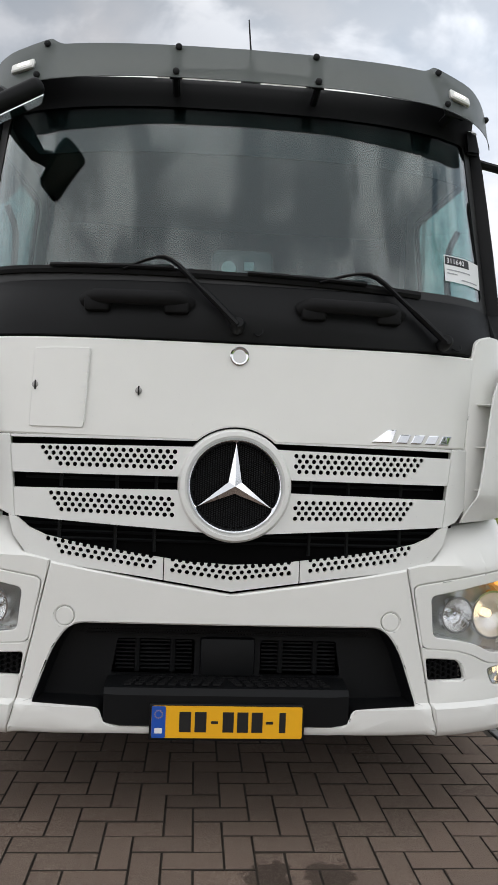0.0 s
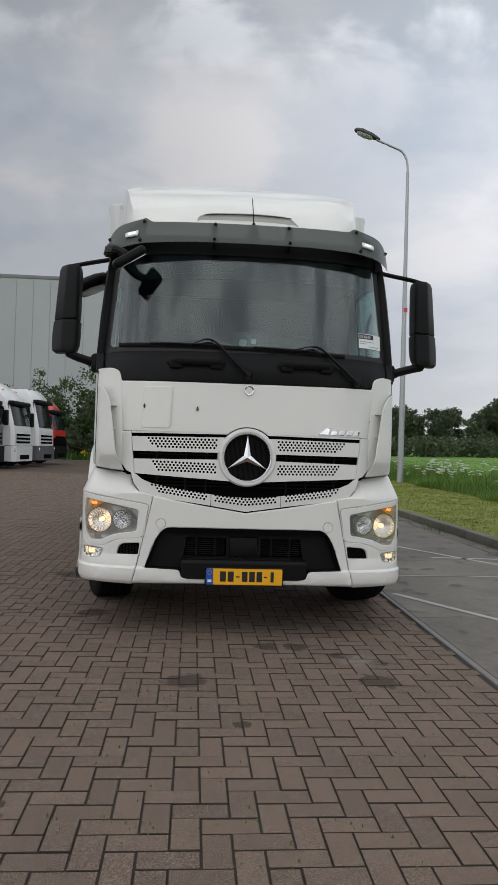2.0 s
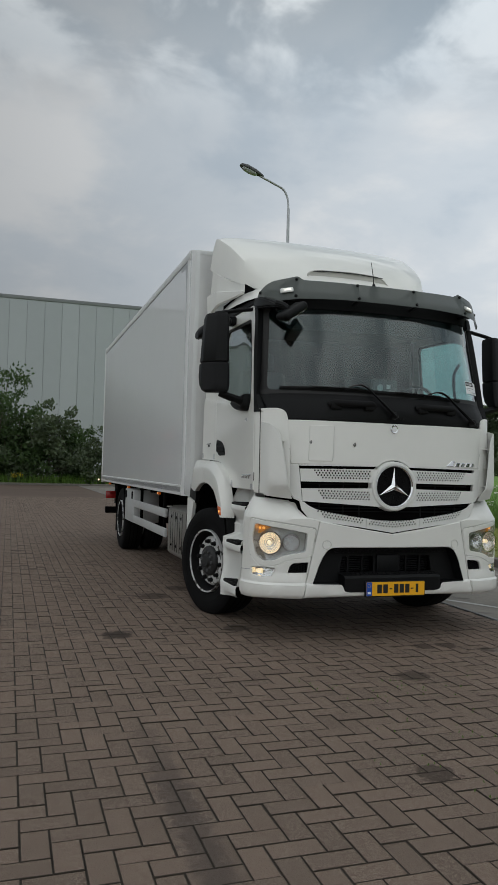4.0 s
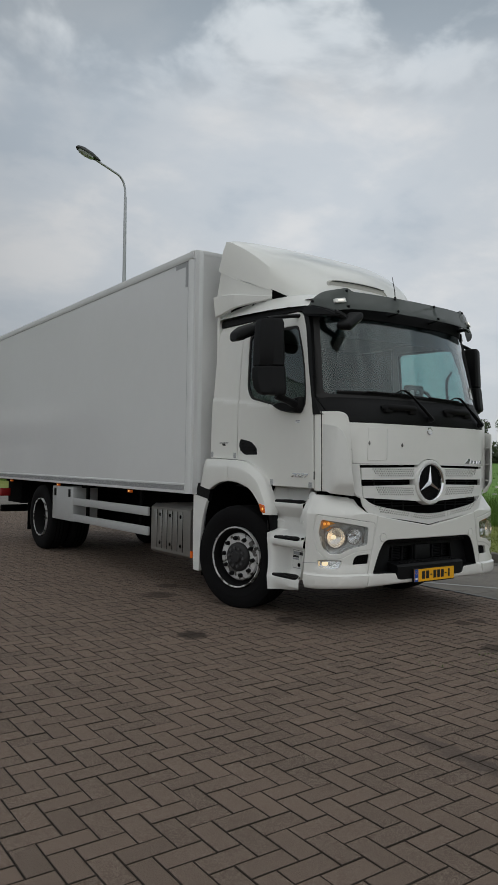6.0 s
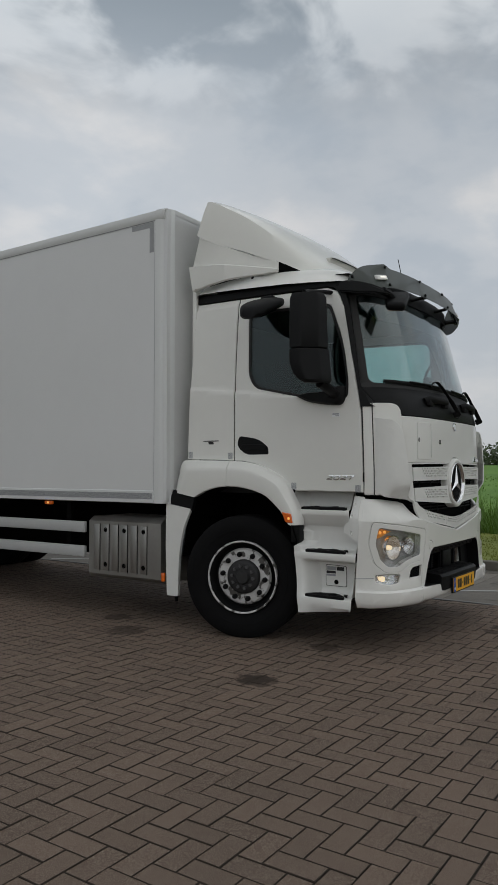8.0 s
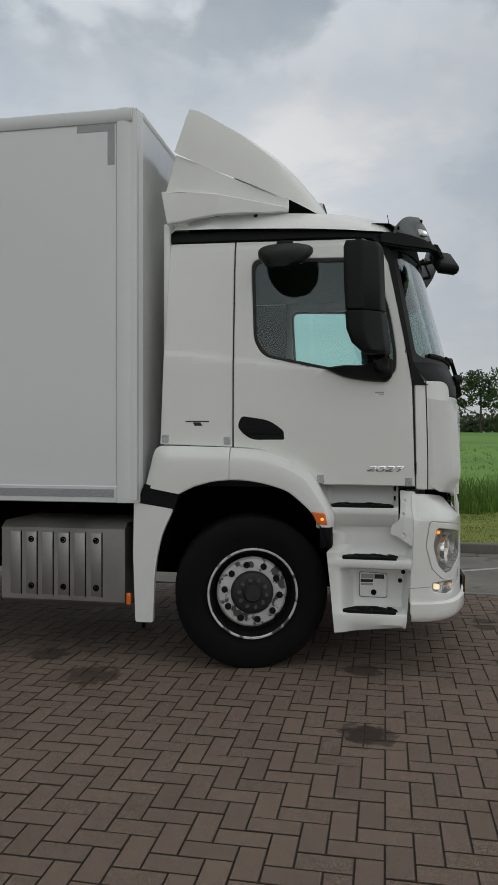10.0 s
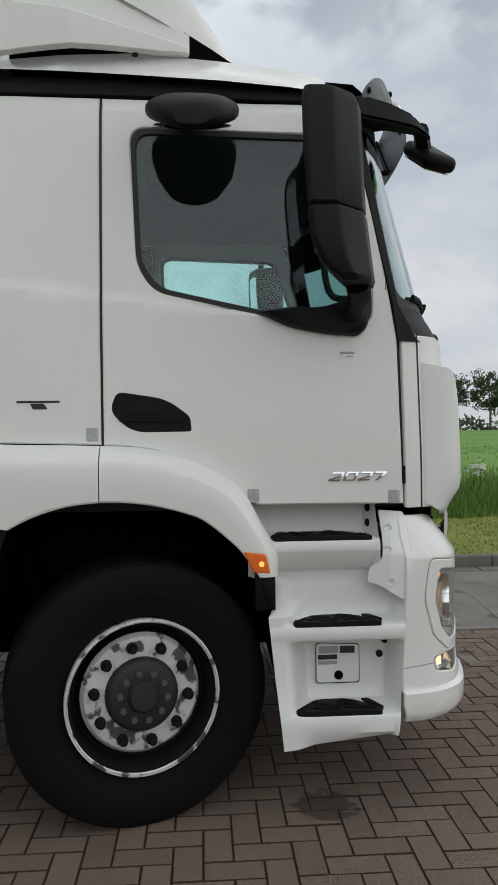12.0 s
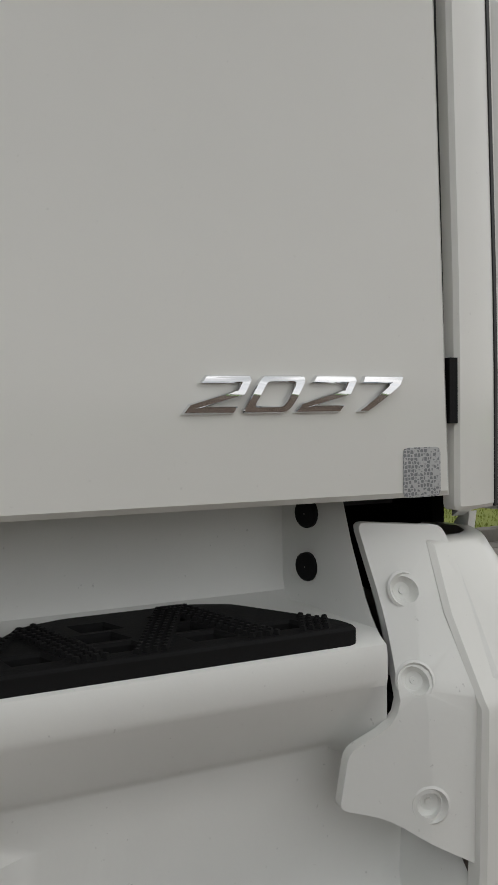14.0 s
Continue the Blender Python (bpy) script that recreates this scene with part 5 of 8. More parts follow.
part("cowl", sheet(cowl, fn=cowl_face, thick=0.03, du=0.07, dv=0.05, edge=0.004), "black", truck, "black panel below the windscreen")
for x0 in (-0.37, 0.40):
    pts = [(x0 - 0.19, 1.868), (x0 - 0.15, 1.882), (x0 - 0.08, 1.880), (x0 + 0.08, 1.880), (x0 + 0.15, 1.882), (x0 + 0.19, 1.866)]
    bm = bmesh.new()
    add_tube(bm, smooth_path([(x, cowl_face(x, z, -0.028 if 0 < i < 5 else 0.0)[1] - (0.012 if i in (2, 3) else 0), z) for i, (x, z) in enumerate(pts)], 4), 0.024, n=10, flat=1.1)
    for dx in (-0.14, 0.14):
        p = cowl_face(x0 + dx, 1.862, 0)
        add_box(bm, p[0] - 0.045, p[0] + 0.045, p[1] - 0.035, p[1] + 0.01, 1.83, 1.885, bevel=0.012)
    part("grab_handle", bm, "black_dull", truck, "black grab handle on the cowl")

# windscreen and dashboard edge
WS = rpoly([(-1.045, 1.955), (-0.985, 2.74), (0.985, 2.74), (1.045, 1.955)], [0.04, 0.06, 0.06, 0.04], 4)
wsob = part("windscreen", sheet(WS, fn=glass_face, thick=0.005, du=0.09, dv=0.12), "windscreen", truck, "large tinted windscreen reflecting clouds")
wsob.visible_shadow = False
bm = bmesh.new()
loop = rpoly([(-1.05, 1.95), (-0.99, 2.745), (0.99, 2.745), (1.05, 1.95)], [0.04, 0.06, 0.06, 0.04], 4)
inner = rpoly([(-1.00, 1.985), (-0.945, 2.70), (0.945, 2.70), (1.00, 1.985)], [0.05, 0.06, 0.06, 0.05], 4)
add_sheet(bm, loop, [inner], fn=lambda x, z, w: glass_face(x, z, w - 0.003), thick=0.018, du=0.09, dv=0.12)
part("windscreen_seal", bm, "gasket", truck, "black windscreen edge")
part("sun_blind", sheet(rpoly([(-0.80, 2.497), (-0.95, 2.655), (-0.93, 2.735), (0.93, 2.735), (0.97, 2.505)], 0.02, 3), fn=lambda x, z, w: glass_face(x, z, w + 0.035), thick=0.006, du=0.09), "interior", truck, "dark sun blind folded behind the windscreen")
# stock label behind the glass
lab = part("window_label", sheet([(0.80, 2.045), (0.80, 2.155), (0.99, 2.155), (0.99, 2.045)], fn=lambda x, z, w: glass_face(x, z, w - 0.0035), thick=0.001, du=0.03), "label", wsob, "white paper stock label in the windscreen")
part("label_band", sheet([(0.804, 2.115), (0.804, 2.151), (0.925, 2.151), (0.925, 2.115)], fn=lambda x, z, w: glass_face(x, z, w - 0.0048), thick=0.0008, du=0.03), "label_black", wsob)


def word(text, size, name, parent, mat, place, stretch=1.0, depth=0.0006):
    """Flat letters in the built-in font; place(u, v, w) lays them on a surface."""
    cu = bpy.data.curves.new(name, "FONT")
    cu.body, cu.size, cu.extrude = text, size, depth
    tmp = bpy.data.objects.new(name, cu)
    me = bpy.data.meshes.new_from_object(tmp)
    bpy.data.objects.remove(tmp)
    for v in me.vertices:
        v.co = Vector(place(v.co.x * stretch, v.co.y, -v.co.z))
    me.materials.append(M[mat])
    ob = new(name, me)
    ob.parent = parent
    return ob


word("311640", 0.030, "label_number", wsob, "label", lambda u, v, w: glass_face(0.809 + u, 2.122 + v, w - 0.0062), 1.0)
for k, (x0, x1) in enumerate(((0.81, 0.93), (0.81, 0.86), (0.88, 0.97))):
    z = 2.092 - 0.015 * k if k < 2 else 2.058
    part("label_bar", sheet([(x0, z), (x0, z + 0.005), (x1, z + 0.005), (x1, z)], fn=lambda x, z_, w: glass_face(x, z_, w - 0.005), thick=0.0006, du=0.03), "label_grey", wsob)

# ---- cab sides, doors, roof ----
DOOR = [(0.337, 1.168), (0.905, 1.172), (0.955, 1.20), (1.09, 1.292), (1.20, 1.352), (1.30, 1.388), (1.40, 1.404), (1.492, 1.408), (1.492, 2.762), (0.66, 2.745), (0.565, 2.70), (0.50, 2.573), (0.428, 2.218), (0.358, 1.817)]
WIN = rpoly([(1.385, 2.64), (0.62, 2.615), (0.50, 2.30), (0.452, 2.0), (0.46, 1.865), (0.80, 1.885), (1.30, 1.995), (1.362, 2.10)], [0.07, 0.05, 0.1, 0.1, 0.05, 0.3, 0.09, 0.05], 5)
REARP = [(1.502, 1.410), (1.99, 1.425), (1.94, 2.768), (1.502, 2.762)]


def shrink(loop, d):
    cx, cy = sum(p[0] for p in loop) / len(loop), sum(p[1] for p in loop) / len(loop)
    return [(cx + (a - cx) * (1 - d / max(0.05, abs(a - cx) + 0.2)), cy + (b - cy) * (1 - d / max(0.05, abs(b - cy) + 0.15))) for a, b in loop]


def cab_side(sg):
    fn = side(sg)
    door = part("door", sheet(DOOR, [WIN], fn=fn, thick=0.035, du=0.10, dv=0.05, edge=0.006, folds=CREASES), "paint", truck, "white cab door with a tinted window")
    part("window_seal", sheet(WIN, [shrink(WIN, 0.028)], fn=lambda y, z, w: fn(y, z, w + 0.004), thick=0.02, dv=0.1), "gasket", door, "black window rubber")
    o = part("window", sheet(shrink(WIN, 0.02), fn=lambda y, z, w: fn(y, z, w + 0.012), thick=0.005, du=0.2, dv=0.1), "side_glass", door, "tinted side window")
    o.visible_shadow = False
    # recessed handle
    hp = rpoly([(1.47, 1.54), (1.44, 1.612), (1.252, 1.583), (1.163, 1.515), (1.158, 1.458), (1.386, 1.456)], [0.05, 0.025, 0.07, 0.02, 0.012, 0.06], 4)
    h = part("door_handle", sheet(hp, fn=lambda y, z, w: fn(y, z, w - 0.003), thick=0.01, edge=0.003), "black", door, "black recessed door handle")
    part("grip", sheet(rpoly([(1.44, 1.495), (1.41, 1.545), (1.20, 1.540), (1.175, 1.515), (1.19, 1.49)], 0.02, 3), fn=lambda y, z, w: fn(y, z, w - 0.012), thick=0.01, edge=0.005), "black_dull", h)
    part("lock_barrel", lathe([(0.012, 0), (0.012, 0.006), (0.0005, 0.006)], Matrix.Translation(fn(1.395, 1.565, 0.0)) @ pose(0, 0, 0, 0, 90 * sg, 0), 12), "black_dull", h)
    part("hinge_cover", sheet([(0.328, 1.245), (0.328, 1.315), (0.338, 1.315), (0.338, 1.245)], fn=lambda y, z, w: fn(y, z, w + 0.002), thick=0.02), "black", door)
    # crease along the door
    part("side_panel", sheet(REARP, fn=fn, thick=0.035, du=0.10, dv=0.05, edge=0.006, folds=CREASES), "paint", truck, "white cab side panel behind the door")
    part("door_gap", sheet([(1.488, 1.41), (1.488, 2.762), (1.506, 2.762), (1.506, 1.41)], fn=lambda y, z, w: fn(y, z, w + 0.012), thick=0.02, dv=0.1), "gasket", door, "dark door seal")
    part("door_gap", sheet([(0.30, 1.17), (0.30, 1.82), (0.37, 1.82), (0.34, 1.17)], fn=lambda y, z, w: fn(y, z, w + 0.02), thick=0.02), "gasket", door, "dark door seal")
    # vent slot badge on the rear panel, drawn as bars
    if sg < 0:
        part("logo_bar", sheet([(1.655, 1.572), (1.655, 1.580), (1.815, 1.580), (1.815, 1.572)], fn=lambda y, z, w: fn(y, z, w - 0.002), thick=0.002), "label_black", truck, "thin dark logo bar")
        part("logo_block", sheet(rpoly([(1.70, 1.548), (1.715, 1.570), (1.765, 1.570), (1.755, 1.548)], 0.004, 2), fn=lambda y, z, w: fn(y, z, w - 0.002), thick=0.002), "label_black", truck, "small dark logo block")
    # reflective squares
    for y, z in ((1.953, 1.462), (1.535, 1.450), (0.925, 1.208), (0.3765, 1.195)):
        part("reflective_square", sheet(rpoly([(y - 0.023, z - 0.026), (y - 0.023, z + 0.026), (y + 0.023, z + 0.026), (y + 0.023, z - 0.026)], 0.006, 2), fn=lambda a, b, w: fn(a, b, w - 0.0015), thick=0.0015), "tape_light", truck, "small silver reflective sticker")
    st = part("door_sticker", sheet(rpoly([(0.522, 1.735), (0.522, 1.762), (0.588, 1.762), (0.588, 1.735)], 0.004, 2), fn=lambda a, b, w: fn(a, b, w - 0.0015), thick=0.0015), "label", truck, "small white and grey dealer sticker")
    part("sticker_bar", sheet([(0.527, 1.750), (0.527, 1.760), (0.583, 1.760), (0.583, 1.750)], fn=lambda a, b, w: fn(a, b, w - 0.0025), thick=0.0012), "label_grey", st)
    part("sticker_bar", sheet([(0.529, 1.739), (0.529, 1.744), (0.56, 1.744), (0.56, 1.739)], fn=lambda a, b, w: fn(a, b, w - 0.0025), thick=0.0012), "label_grey", st)
    # chrome number 2027, read from front to rear on each side
    two = [(0, 0), (0.083, 0), (0.083, 0.010), (0.030, 0.010), (0.083, 0.024), (0.083, 0.046), (0.076, 0.052), (0.004, 0.052), (0.001, 0.041), (0.066, 0.041), (0.066, 0.032), (0.002, 0.014)]
    zero_o = rpoly([(0, 0), (0, 0.052), (0.083, 0.052), (0.083, 0)], 0.012, 3)
    zero_i = rpoly([(0.017, 0.010), (0.017, 0.042), (0.066, 0.042), (0.066, 0.010)], 0.005, 2)
    seven = [(0.022, 0), (0.042, 0), (0.078, 0.038), (0.078, 0.052), (0, 0.052), (0.0, 0.041), (0.056, 0.041)]
    u0 = 0.0
    for shp, hole in ((two, ()), (zero_o, (zero_i,)), (two, ()), (seven, ())):
        def lay(a, b, w, u0=u0):
            d = (u0 + a) * 0.60 + b * 0.42
            yy = 0.638 - d if sg < 0 else 0.405 + d
            return fn(yy, 1.2585 + b * 0.70, w - 0.0045 - 0.0045 * (1 - ((b - 0.026) / 0.026) ** 2))
        part("chrome_digit", sheet(shp, hole, fn=lay, thick=0.006, dv=0.005, edge=0.0018), "chrome", truck, "chrome model digit")
        u0 += 0.094
    # fender over the wheel, flap behind it, side marker
    X = 1.205
    arch_in = [(0.912, 0.912), (0.955, 0.975), (1.0, 1.03), (1.11, 1.122), (1.19, 1.156), (1.293, 1.182), (1.40, 1.197), (1.4965, 1.20), (1.62, 1.185), (1.737, 1.150), (1.828, 1.105)]
    top_line = [(0.836, 0.912), (0.838, 0.985), (0.868, 1.055), (0.912, 1.135), (0.948, 1.20), (0.99, 1.255), (1.07, 1.304), (1.16, 1.348), (1.26, 1.382), (1.38, 1.402), (1.4965, 1.407)]

    def even(line_, n):
        p = smooth_path([(y, z, 0) for y, z in line_], 8)
        d = [0.0]
        for q0, q1 in zip(p, p[1:]):
            d.append(d[-1] + (q1 - q0).length)
        out, i = [], 0
        for k in range(n + 1):
            g_ = d[-1] * k / n
            while i < len(d) - 2 and d[i + 1] < g_:
                i += 1
            u_ = (g_ - d[i]) / max(1e-9, d[i + 1] - d[i])
            out.append(p[i].lerp(p[i + 1], u_))
        return out

    def arch_cover(name, lo_, hi_, n, label):
        rings_ = []
        for p, q in zip(even(lo_, n), even(hi_, n)):
            lean = 0.018 * max(0, 1.05 - p.x)
            ring_ = [(sg * (X - 0.05 - lean), p.x, p.y + 0.004)]
            for v_, dx in ((0.0, 0.006), (0.03, 0.001), (0.3, 0.0), (0.6, 0.002), (0.70, 0.005), (0.74, 0.010), (0.86, 0.026), (0.96, 0.046), (1.0, 0.060)):
                c_ = p.lerp(q, v_)
                ring_.append((sg * (X - dx - lean), c_.x, c_.y))
            ring_.append((sg * (X - 0.115), q.x, q.y - 0.002))
            rings_.append(ring_)
        bm_ = bmesh.new()
        add_loft(bm_, rings_, cap=False, closed=False)
        for end in (rings_[0], rings_[-1]):
            bm_.faces.new([bm_.verts.new(v_) for v_ in end])
        return part(name, bm_, "paint", truck, label, angle=24)

    arch_cover("fender", arch_in[:8], top_line, 30, "white front wheel arch cover")
    arch_cover("fender_rear", [(1.5005, 1.199)] + arch_in[8:], [(1.5005, 1.407), (1.62, 1.410), (1.75, 1.413), (1.88, 1.416), (1.995, 1.420)][:1] + [(1.62, 1.411), (1.78, 1.414), (1.90, 1.417), (2.0, 1.40), (2.045, 1.26), (2.075, 1.148)], 26, "white rear part of the wheel arch cover")
    xf = lambda y, z, w: (sg * (X - w), y, z)
    part("arch_joint", sheet([(1.83, 1.12), (2.07, 1.165), (2.12, 1.045), (1.875, 0.985)], fn=lambda y, z, w: xf(y, z, w + 0.02), thick=0.04), "black", truck, "black joint in the wheel arch")
    flap = rpoly([(2.135, 1.045), (1.868, 1.005), (1.93, 0.88), (1.968, 0.76), (1.995, 0.58), (2.005, 0.265), (2.125, 0.265), (2.14, 0.70)], [0.01, 0.02, 0.1, 0.1, 0.1, 0.015, 0.015, 0.05], 3)
    part("rear_wheel_flap", sheet(flap, fn=lambda y, z, w: (sg * (1.20 - w), y, z), thick=0.03), "plastic_white", truck, "white mudguard panel behind the wheel")
    lampm = part("side_marker_lamp", sheet(rpoly([(0.972, 1.010), (0.886, 0.998), (0.872, 0.926), (0.936, 0.932)], 0.010, 3), fn=lambda y, z, w: (sg * (X + 0.006 - 0.018 * max(0, 1.05 - y) - w), y, z), thick=0.03, edge=0.006), "orange", truck, "amber side indicator on the fender")
    bm = bmesh.new()
    bmesh.ops.create_uvsphere(bm, u_segments=10, v_segments=6, radius=0.011, matrix=Matrix.Translation((sg * (X + 0.001), 0.905, 0.962)))
    part("bulb", bm, "orange_lit", lampm)
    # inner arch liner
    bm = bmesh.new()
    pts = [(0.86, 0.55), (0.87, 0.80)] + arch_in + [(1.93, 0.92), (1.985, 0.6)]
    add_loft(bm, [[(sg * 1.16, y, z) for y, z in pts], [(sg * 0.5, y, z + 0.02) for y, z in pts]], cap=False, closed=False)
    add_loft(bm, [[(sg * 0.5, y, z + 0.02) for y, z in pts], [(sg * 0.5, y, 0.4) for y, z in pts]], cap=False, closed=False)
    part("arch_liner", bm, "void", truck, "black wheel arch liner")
    # step well: profile swept along the side
    prof = [(0.942, 1.20), (0.942, 1.172), (0.942, 1.12), (0.942, 1.066), (0.947, 1.050), (0.962, 1.040), (1.04, 1.036), (1.110, 1.033), (1.118, 1.029), (1.121, 1.020), (1.121, 0.996), (1.118, 0.988), (1.068, 0.920), (1.062, 0.913), (1.056, 0.909), (1.051, 0.902), (1.050, 0.86), (1.050, 0.79), (1.051, 0.752), (1.058, 0.735), (1.075, 0.726), (1.12, 0.721), (1.165, 0.717), (1.175, 0.712), (1.178, 0.702), (1.178, 0.672), (1.172, 0.662), (1.155, 0.655), (1.05, 0.640), (1.030, 0.630), (1.024, 0.60), (1.020, 0.52), (1.020, 0.44), (1.026, 0.420), (1.045, 0.400), (1.12, 0.391), (1.186, 0.386), (1.197, 0.381), (1.201, 0.370), (1.198, 0.32), (1.170, 0.258)]

    def ease(v_):
        v_ = min(1.0, max(0.0, v_))
        return v_ * v_ * (3 - 2 * v_)

    rings = []
    for t in (0, 0.02, 0.04, 0.06, 0.08, 0.10, 0.13, 0.2, 0.3, 0.4, 0.5, 0.6, 0.68, 0.72, 0.75, 0.78, 0.81, 0.84, 0.87, 0.90, 0.93, 0.97, 1.0):
        ring = []
        for x, z in prof:
            if z > 0.89:
                y0, y1 = 0.438, 0.950
                lim = 1.119 if z < 1.03 else 1.119 - 0.088 * min(1, (z - 1.03) / 0.142) ** 0.6
                e_ = max(1 - ease(t / 0.055), ease((t - 0.84) / 0.15))
            else:
                y0 = 0.392 - 0.085 * (z - 0.30)
                y1 = 0.845 if z > 0.78 else 0.828 + 0.104 * (z - 0.26)
                lim = 1.174 + 0.024 * min(1, max(0, (0.48 - z) / 0.1))
                e_ = ease((t - 0.70) / 0.20) if z < 0.78 else 0.25 * ease((t - 0.85) / 0.15)
                e_ = max(e_, (1 - ease(t / 0.07)) * min(1, max(0, (0.835 - z) / 0.075)))
            xx = x + max(0, lim - x) * e_
            zz = z + (0.045 * (1 - t) if z < 0.3 else 0)
            if z < 0.70 and 0.60 < z and t > 0.7:
                zz = z
            ring.append((sg * xx, y0 + (y1 - y0) * t, zz))
        rings.append(ring)
    bm = bmesh.new()
    add_loft(bm, rings, cap=False, closed=False)
    bmesh.ops.solidify(bm, geom=bm.faces[:], thickness=0.012)
    sp = part("step_panel", bm, "plastic_white", truck, "white moulded entry steps below the door", angle=36)
    part("step_bracket", boxed(sg * 1.07, sg * 1.145, 0.848, 0.925, 0.775, 0.93, bevel=0.006), "black", sp, "black bracket between steps and fender")
    # treads: slab with open slots and slanting knurled bands
    for z, x0, x1, y0, y1 in ((1.042, 1.114, 0.958, 0.464, 0.850), (0.727, 1.174, 1.056, 0.446, 0.780), (0.396, 1.193, 1.060, 0.450, 0.775)):
        poly = rpoly([(x0, y0), (x0, y1), (x0 - 0.02, y1 + 0.006), (x1 + 0.015, y1 - 0.075), (x1, y1 - 0.12), (x1, y0 + 0.13), (x1 + 0.018, y0 + 0.085), (x0 - 0.03, y0 + 0.006)], 0.012, 3)
        n_ = 5
        dy = (y1 - y0 - 0.06) / (n_ - 1)
        hol = []
        for q in range(n_ - 1):
            for j in range(3 if x0 - x1 > 0.14 else 2):
                if j and q in (0, n_ - 2):
                    continue
                cx, cy = x0 - 0.036 - j * 0.036, y0 + 0.03 + (q + 0.5) * dy + (0.006 if j else -0.006)
                hol.append([(cx - 0.012, cy - 0.010), (cx + 0.012, cy - 0.022), (cx + 0.012, cy + 0.014), (cx - 0.012, cy + 0.022)])
        tr = part("step_tread", sheet(poly, hol, fn=lambda x, y, w: (sg * x, y, z + 0.007 - w), thick=0.02, edge=0.003), "black_dull", sp, "black slip-proof step tread")
        bm = bmesh.new()
        for q in range(n_):
            for i in range(int((x0 - x1) / 0.0085)):
                for j in range(4):
                    cx = x0 - 0.012 - i * 0.0085
                    cy = y0 + 0.03 + q * dy + (j - 1.5) * 0.0085 + (i - 4) * (0.0035 if q % 2 else -0.0035)
                    if within(Vector((cx - 0.012, cy)), poly) and within(Vector((cx + 0.004, cy + 0.008)), poly) and within(Vector((cx, cy - 0.008)), poly):
                        add_tube(bm, [(sg * cx, cy, z + 0.0065), (sg * cx, cy, z + 0.0115)], [0.0048, 0.0026], n=4)
        tagged(part("tread_studs", bm, "black_dull", tr), kind="stuff")
        part("tread_wing", sheet(rpoly([(x0 - 0.034, y0 - 0.010), (x0 - 0.058, y0 + 0.002), (x1 + 0.032, y0 + 0.050), (x1 + 0.004, y0 + 0.060), (x1 + 0.004, y0 + 0.030)], 0.006, 2), fn=lambda x, y, w: (sg * x, y if z < 1 else y0 + y1 - y, z + 0.007 - w), thick=0.02), "black_dull", tr)
    # hatch with stickers, plugs
    hx = lambda y, z, w: (sg * (1.031 - w), y, z)
    ht = part("step_hatch", sheet(rpoly([(0.508, 0.455), (0.508, 0.605), (0.678, 0.612), (0.678, 0.455)], 0.015, 3), fn=hx, thick=0.008, edge=0.003), "plastic_white", sp, "small white hatch with warning stickers")
    part("hatch_gap", sheet(rpoly([(0.505, 0.452), (0.505, 0.608), (0.681, 0.615), (0.681, 0.452)], 0.015, 3), fn=lambda y, z, w: hx(y, z, w + 0.003), thick=0.004), "gasket", ht)
    part("finger_hole", lathe([(0.018, 0), (0.018, 0.003), (0.0005, 0.003)], Matrix.Translation(hx(0.59, 0.485, 0)) @ pose(0, 0, 0, 0, 90 * sg, 0), 18), "void", ht)
    for y0, y1, z0, z1, mt in ((0.525, 0.585, 0.572, 0.600, "label_black"), (0.59, 0.668, 0.572, 0.600, "label_grey"), (0.595, 0.672, 0.548, 0.567, "label_black"), (0.595, 0.672, 0.528, 0.543, "label_grey")):
        part("hatch_sticker", sheet([(y0, z0), (y0, z1), (y1, z1), (y1, z0)], fn=lambda y, z, w: hx(y, z, w - 0.0015), thick=0.001), mt, ht)
    for y, z, x in ((0.425, 0.565, 1.028), (0.405, 0.622, 1.034), ):
        part("plug", lathe([(0.014, -0.004), (0.014, 0.004), (0.0005, 0.004)], Matrix.Translation((sg * x, y, z)) @ pose(0, 0, 0, 0, 90 * sg, 0), 14), "black_dull", sp, "round black plug")
    for z in (1.083, 1.144):
        part("plug", lathe([(0.0165, -0.004), (0.0165, 0.003), (0.014, 0.005), (0.0005, 0.005)], Matrix.Translation((sg * 0.985, 0.457, z)) @ Vector((0.35 * sg, 0.94, 0)).to_track_quat("Z", "Y").to_matrix().to_4x4(), 18), "black_dull", sp, "round black plug")
    # bracket between steps and bumper
    br = rpoly([(0.488, 0.868), (0.445, 0.860), (0.40, 0.830), (0.318, 0.780), (0.316, 0.975), (0.325, 1.07), (0.335, 1.134), (0.428, 1.140), (0.424, 1.045), (0.432, 0.955), (0.478, 0.925)], [0.008, 0.02, 0.02, 0.01, 0.04, 0.03, 0.01, 0.01, 0.03, 0.02, 0.01], 3)
    bxf = lambda y, z, w: (sg * (1.146 - 0.48 * max(0, z - 0.975) - 0.42 * max(0, y - 0.395 + 0.10 * (z - 0.975)) - w), y, z)
    spots_ = ((0.406, 0.872), (0.412, 0.992), (0.398, 1.074))
    hol = [circle(y, z, 0.0125, 16) for y, z in spots_]
    bk = part("corner_bracket", sheet(br, hol, fn=bxf, thick=0.012, du=0.045, dv=0.05), "plastic_white", truck, "white bracket panel with three sunk bolts", angle=50)
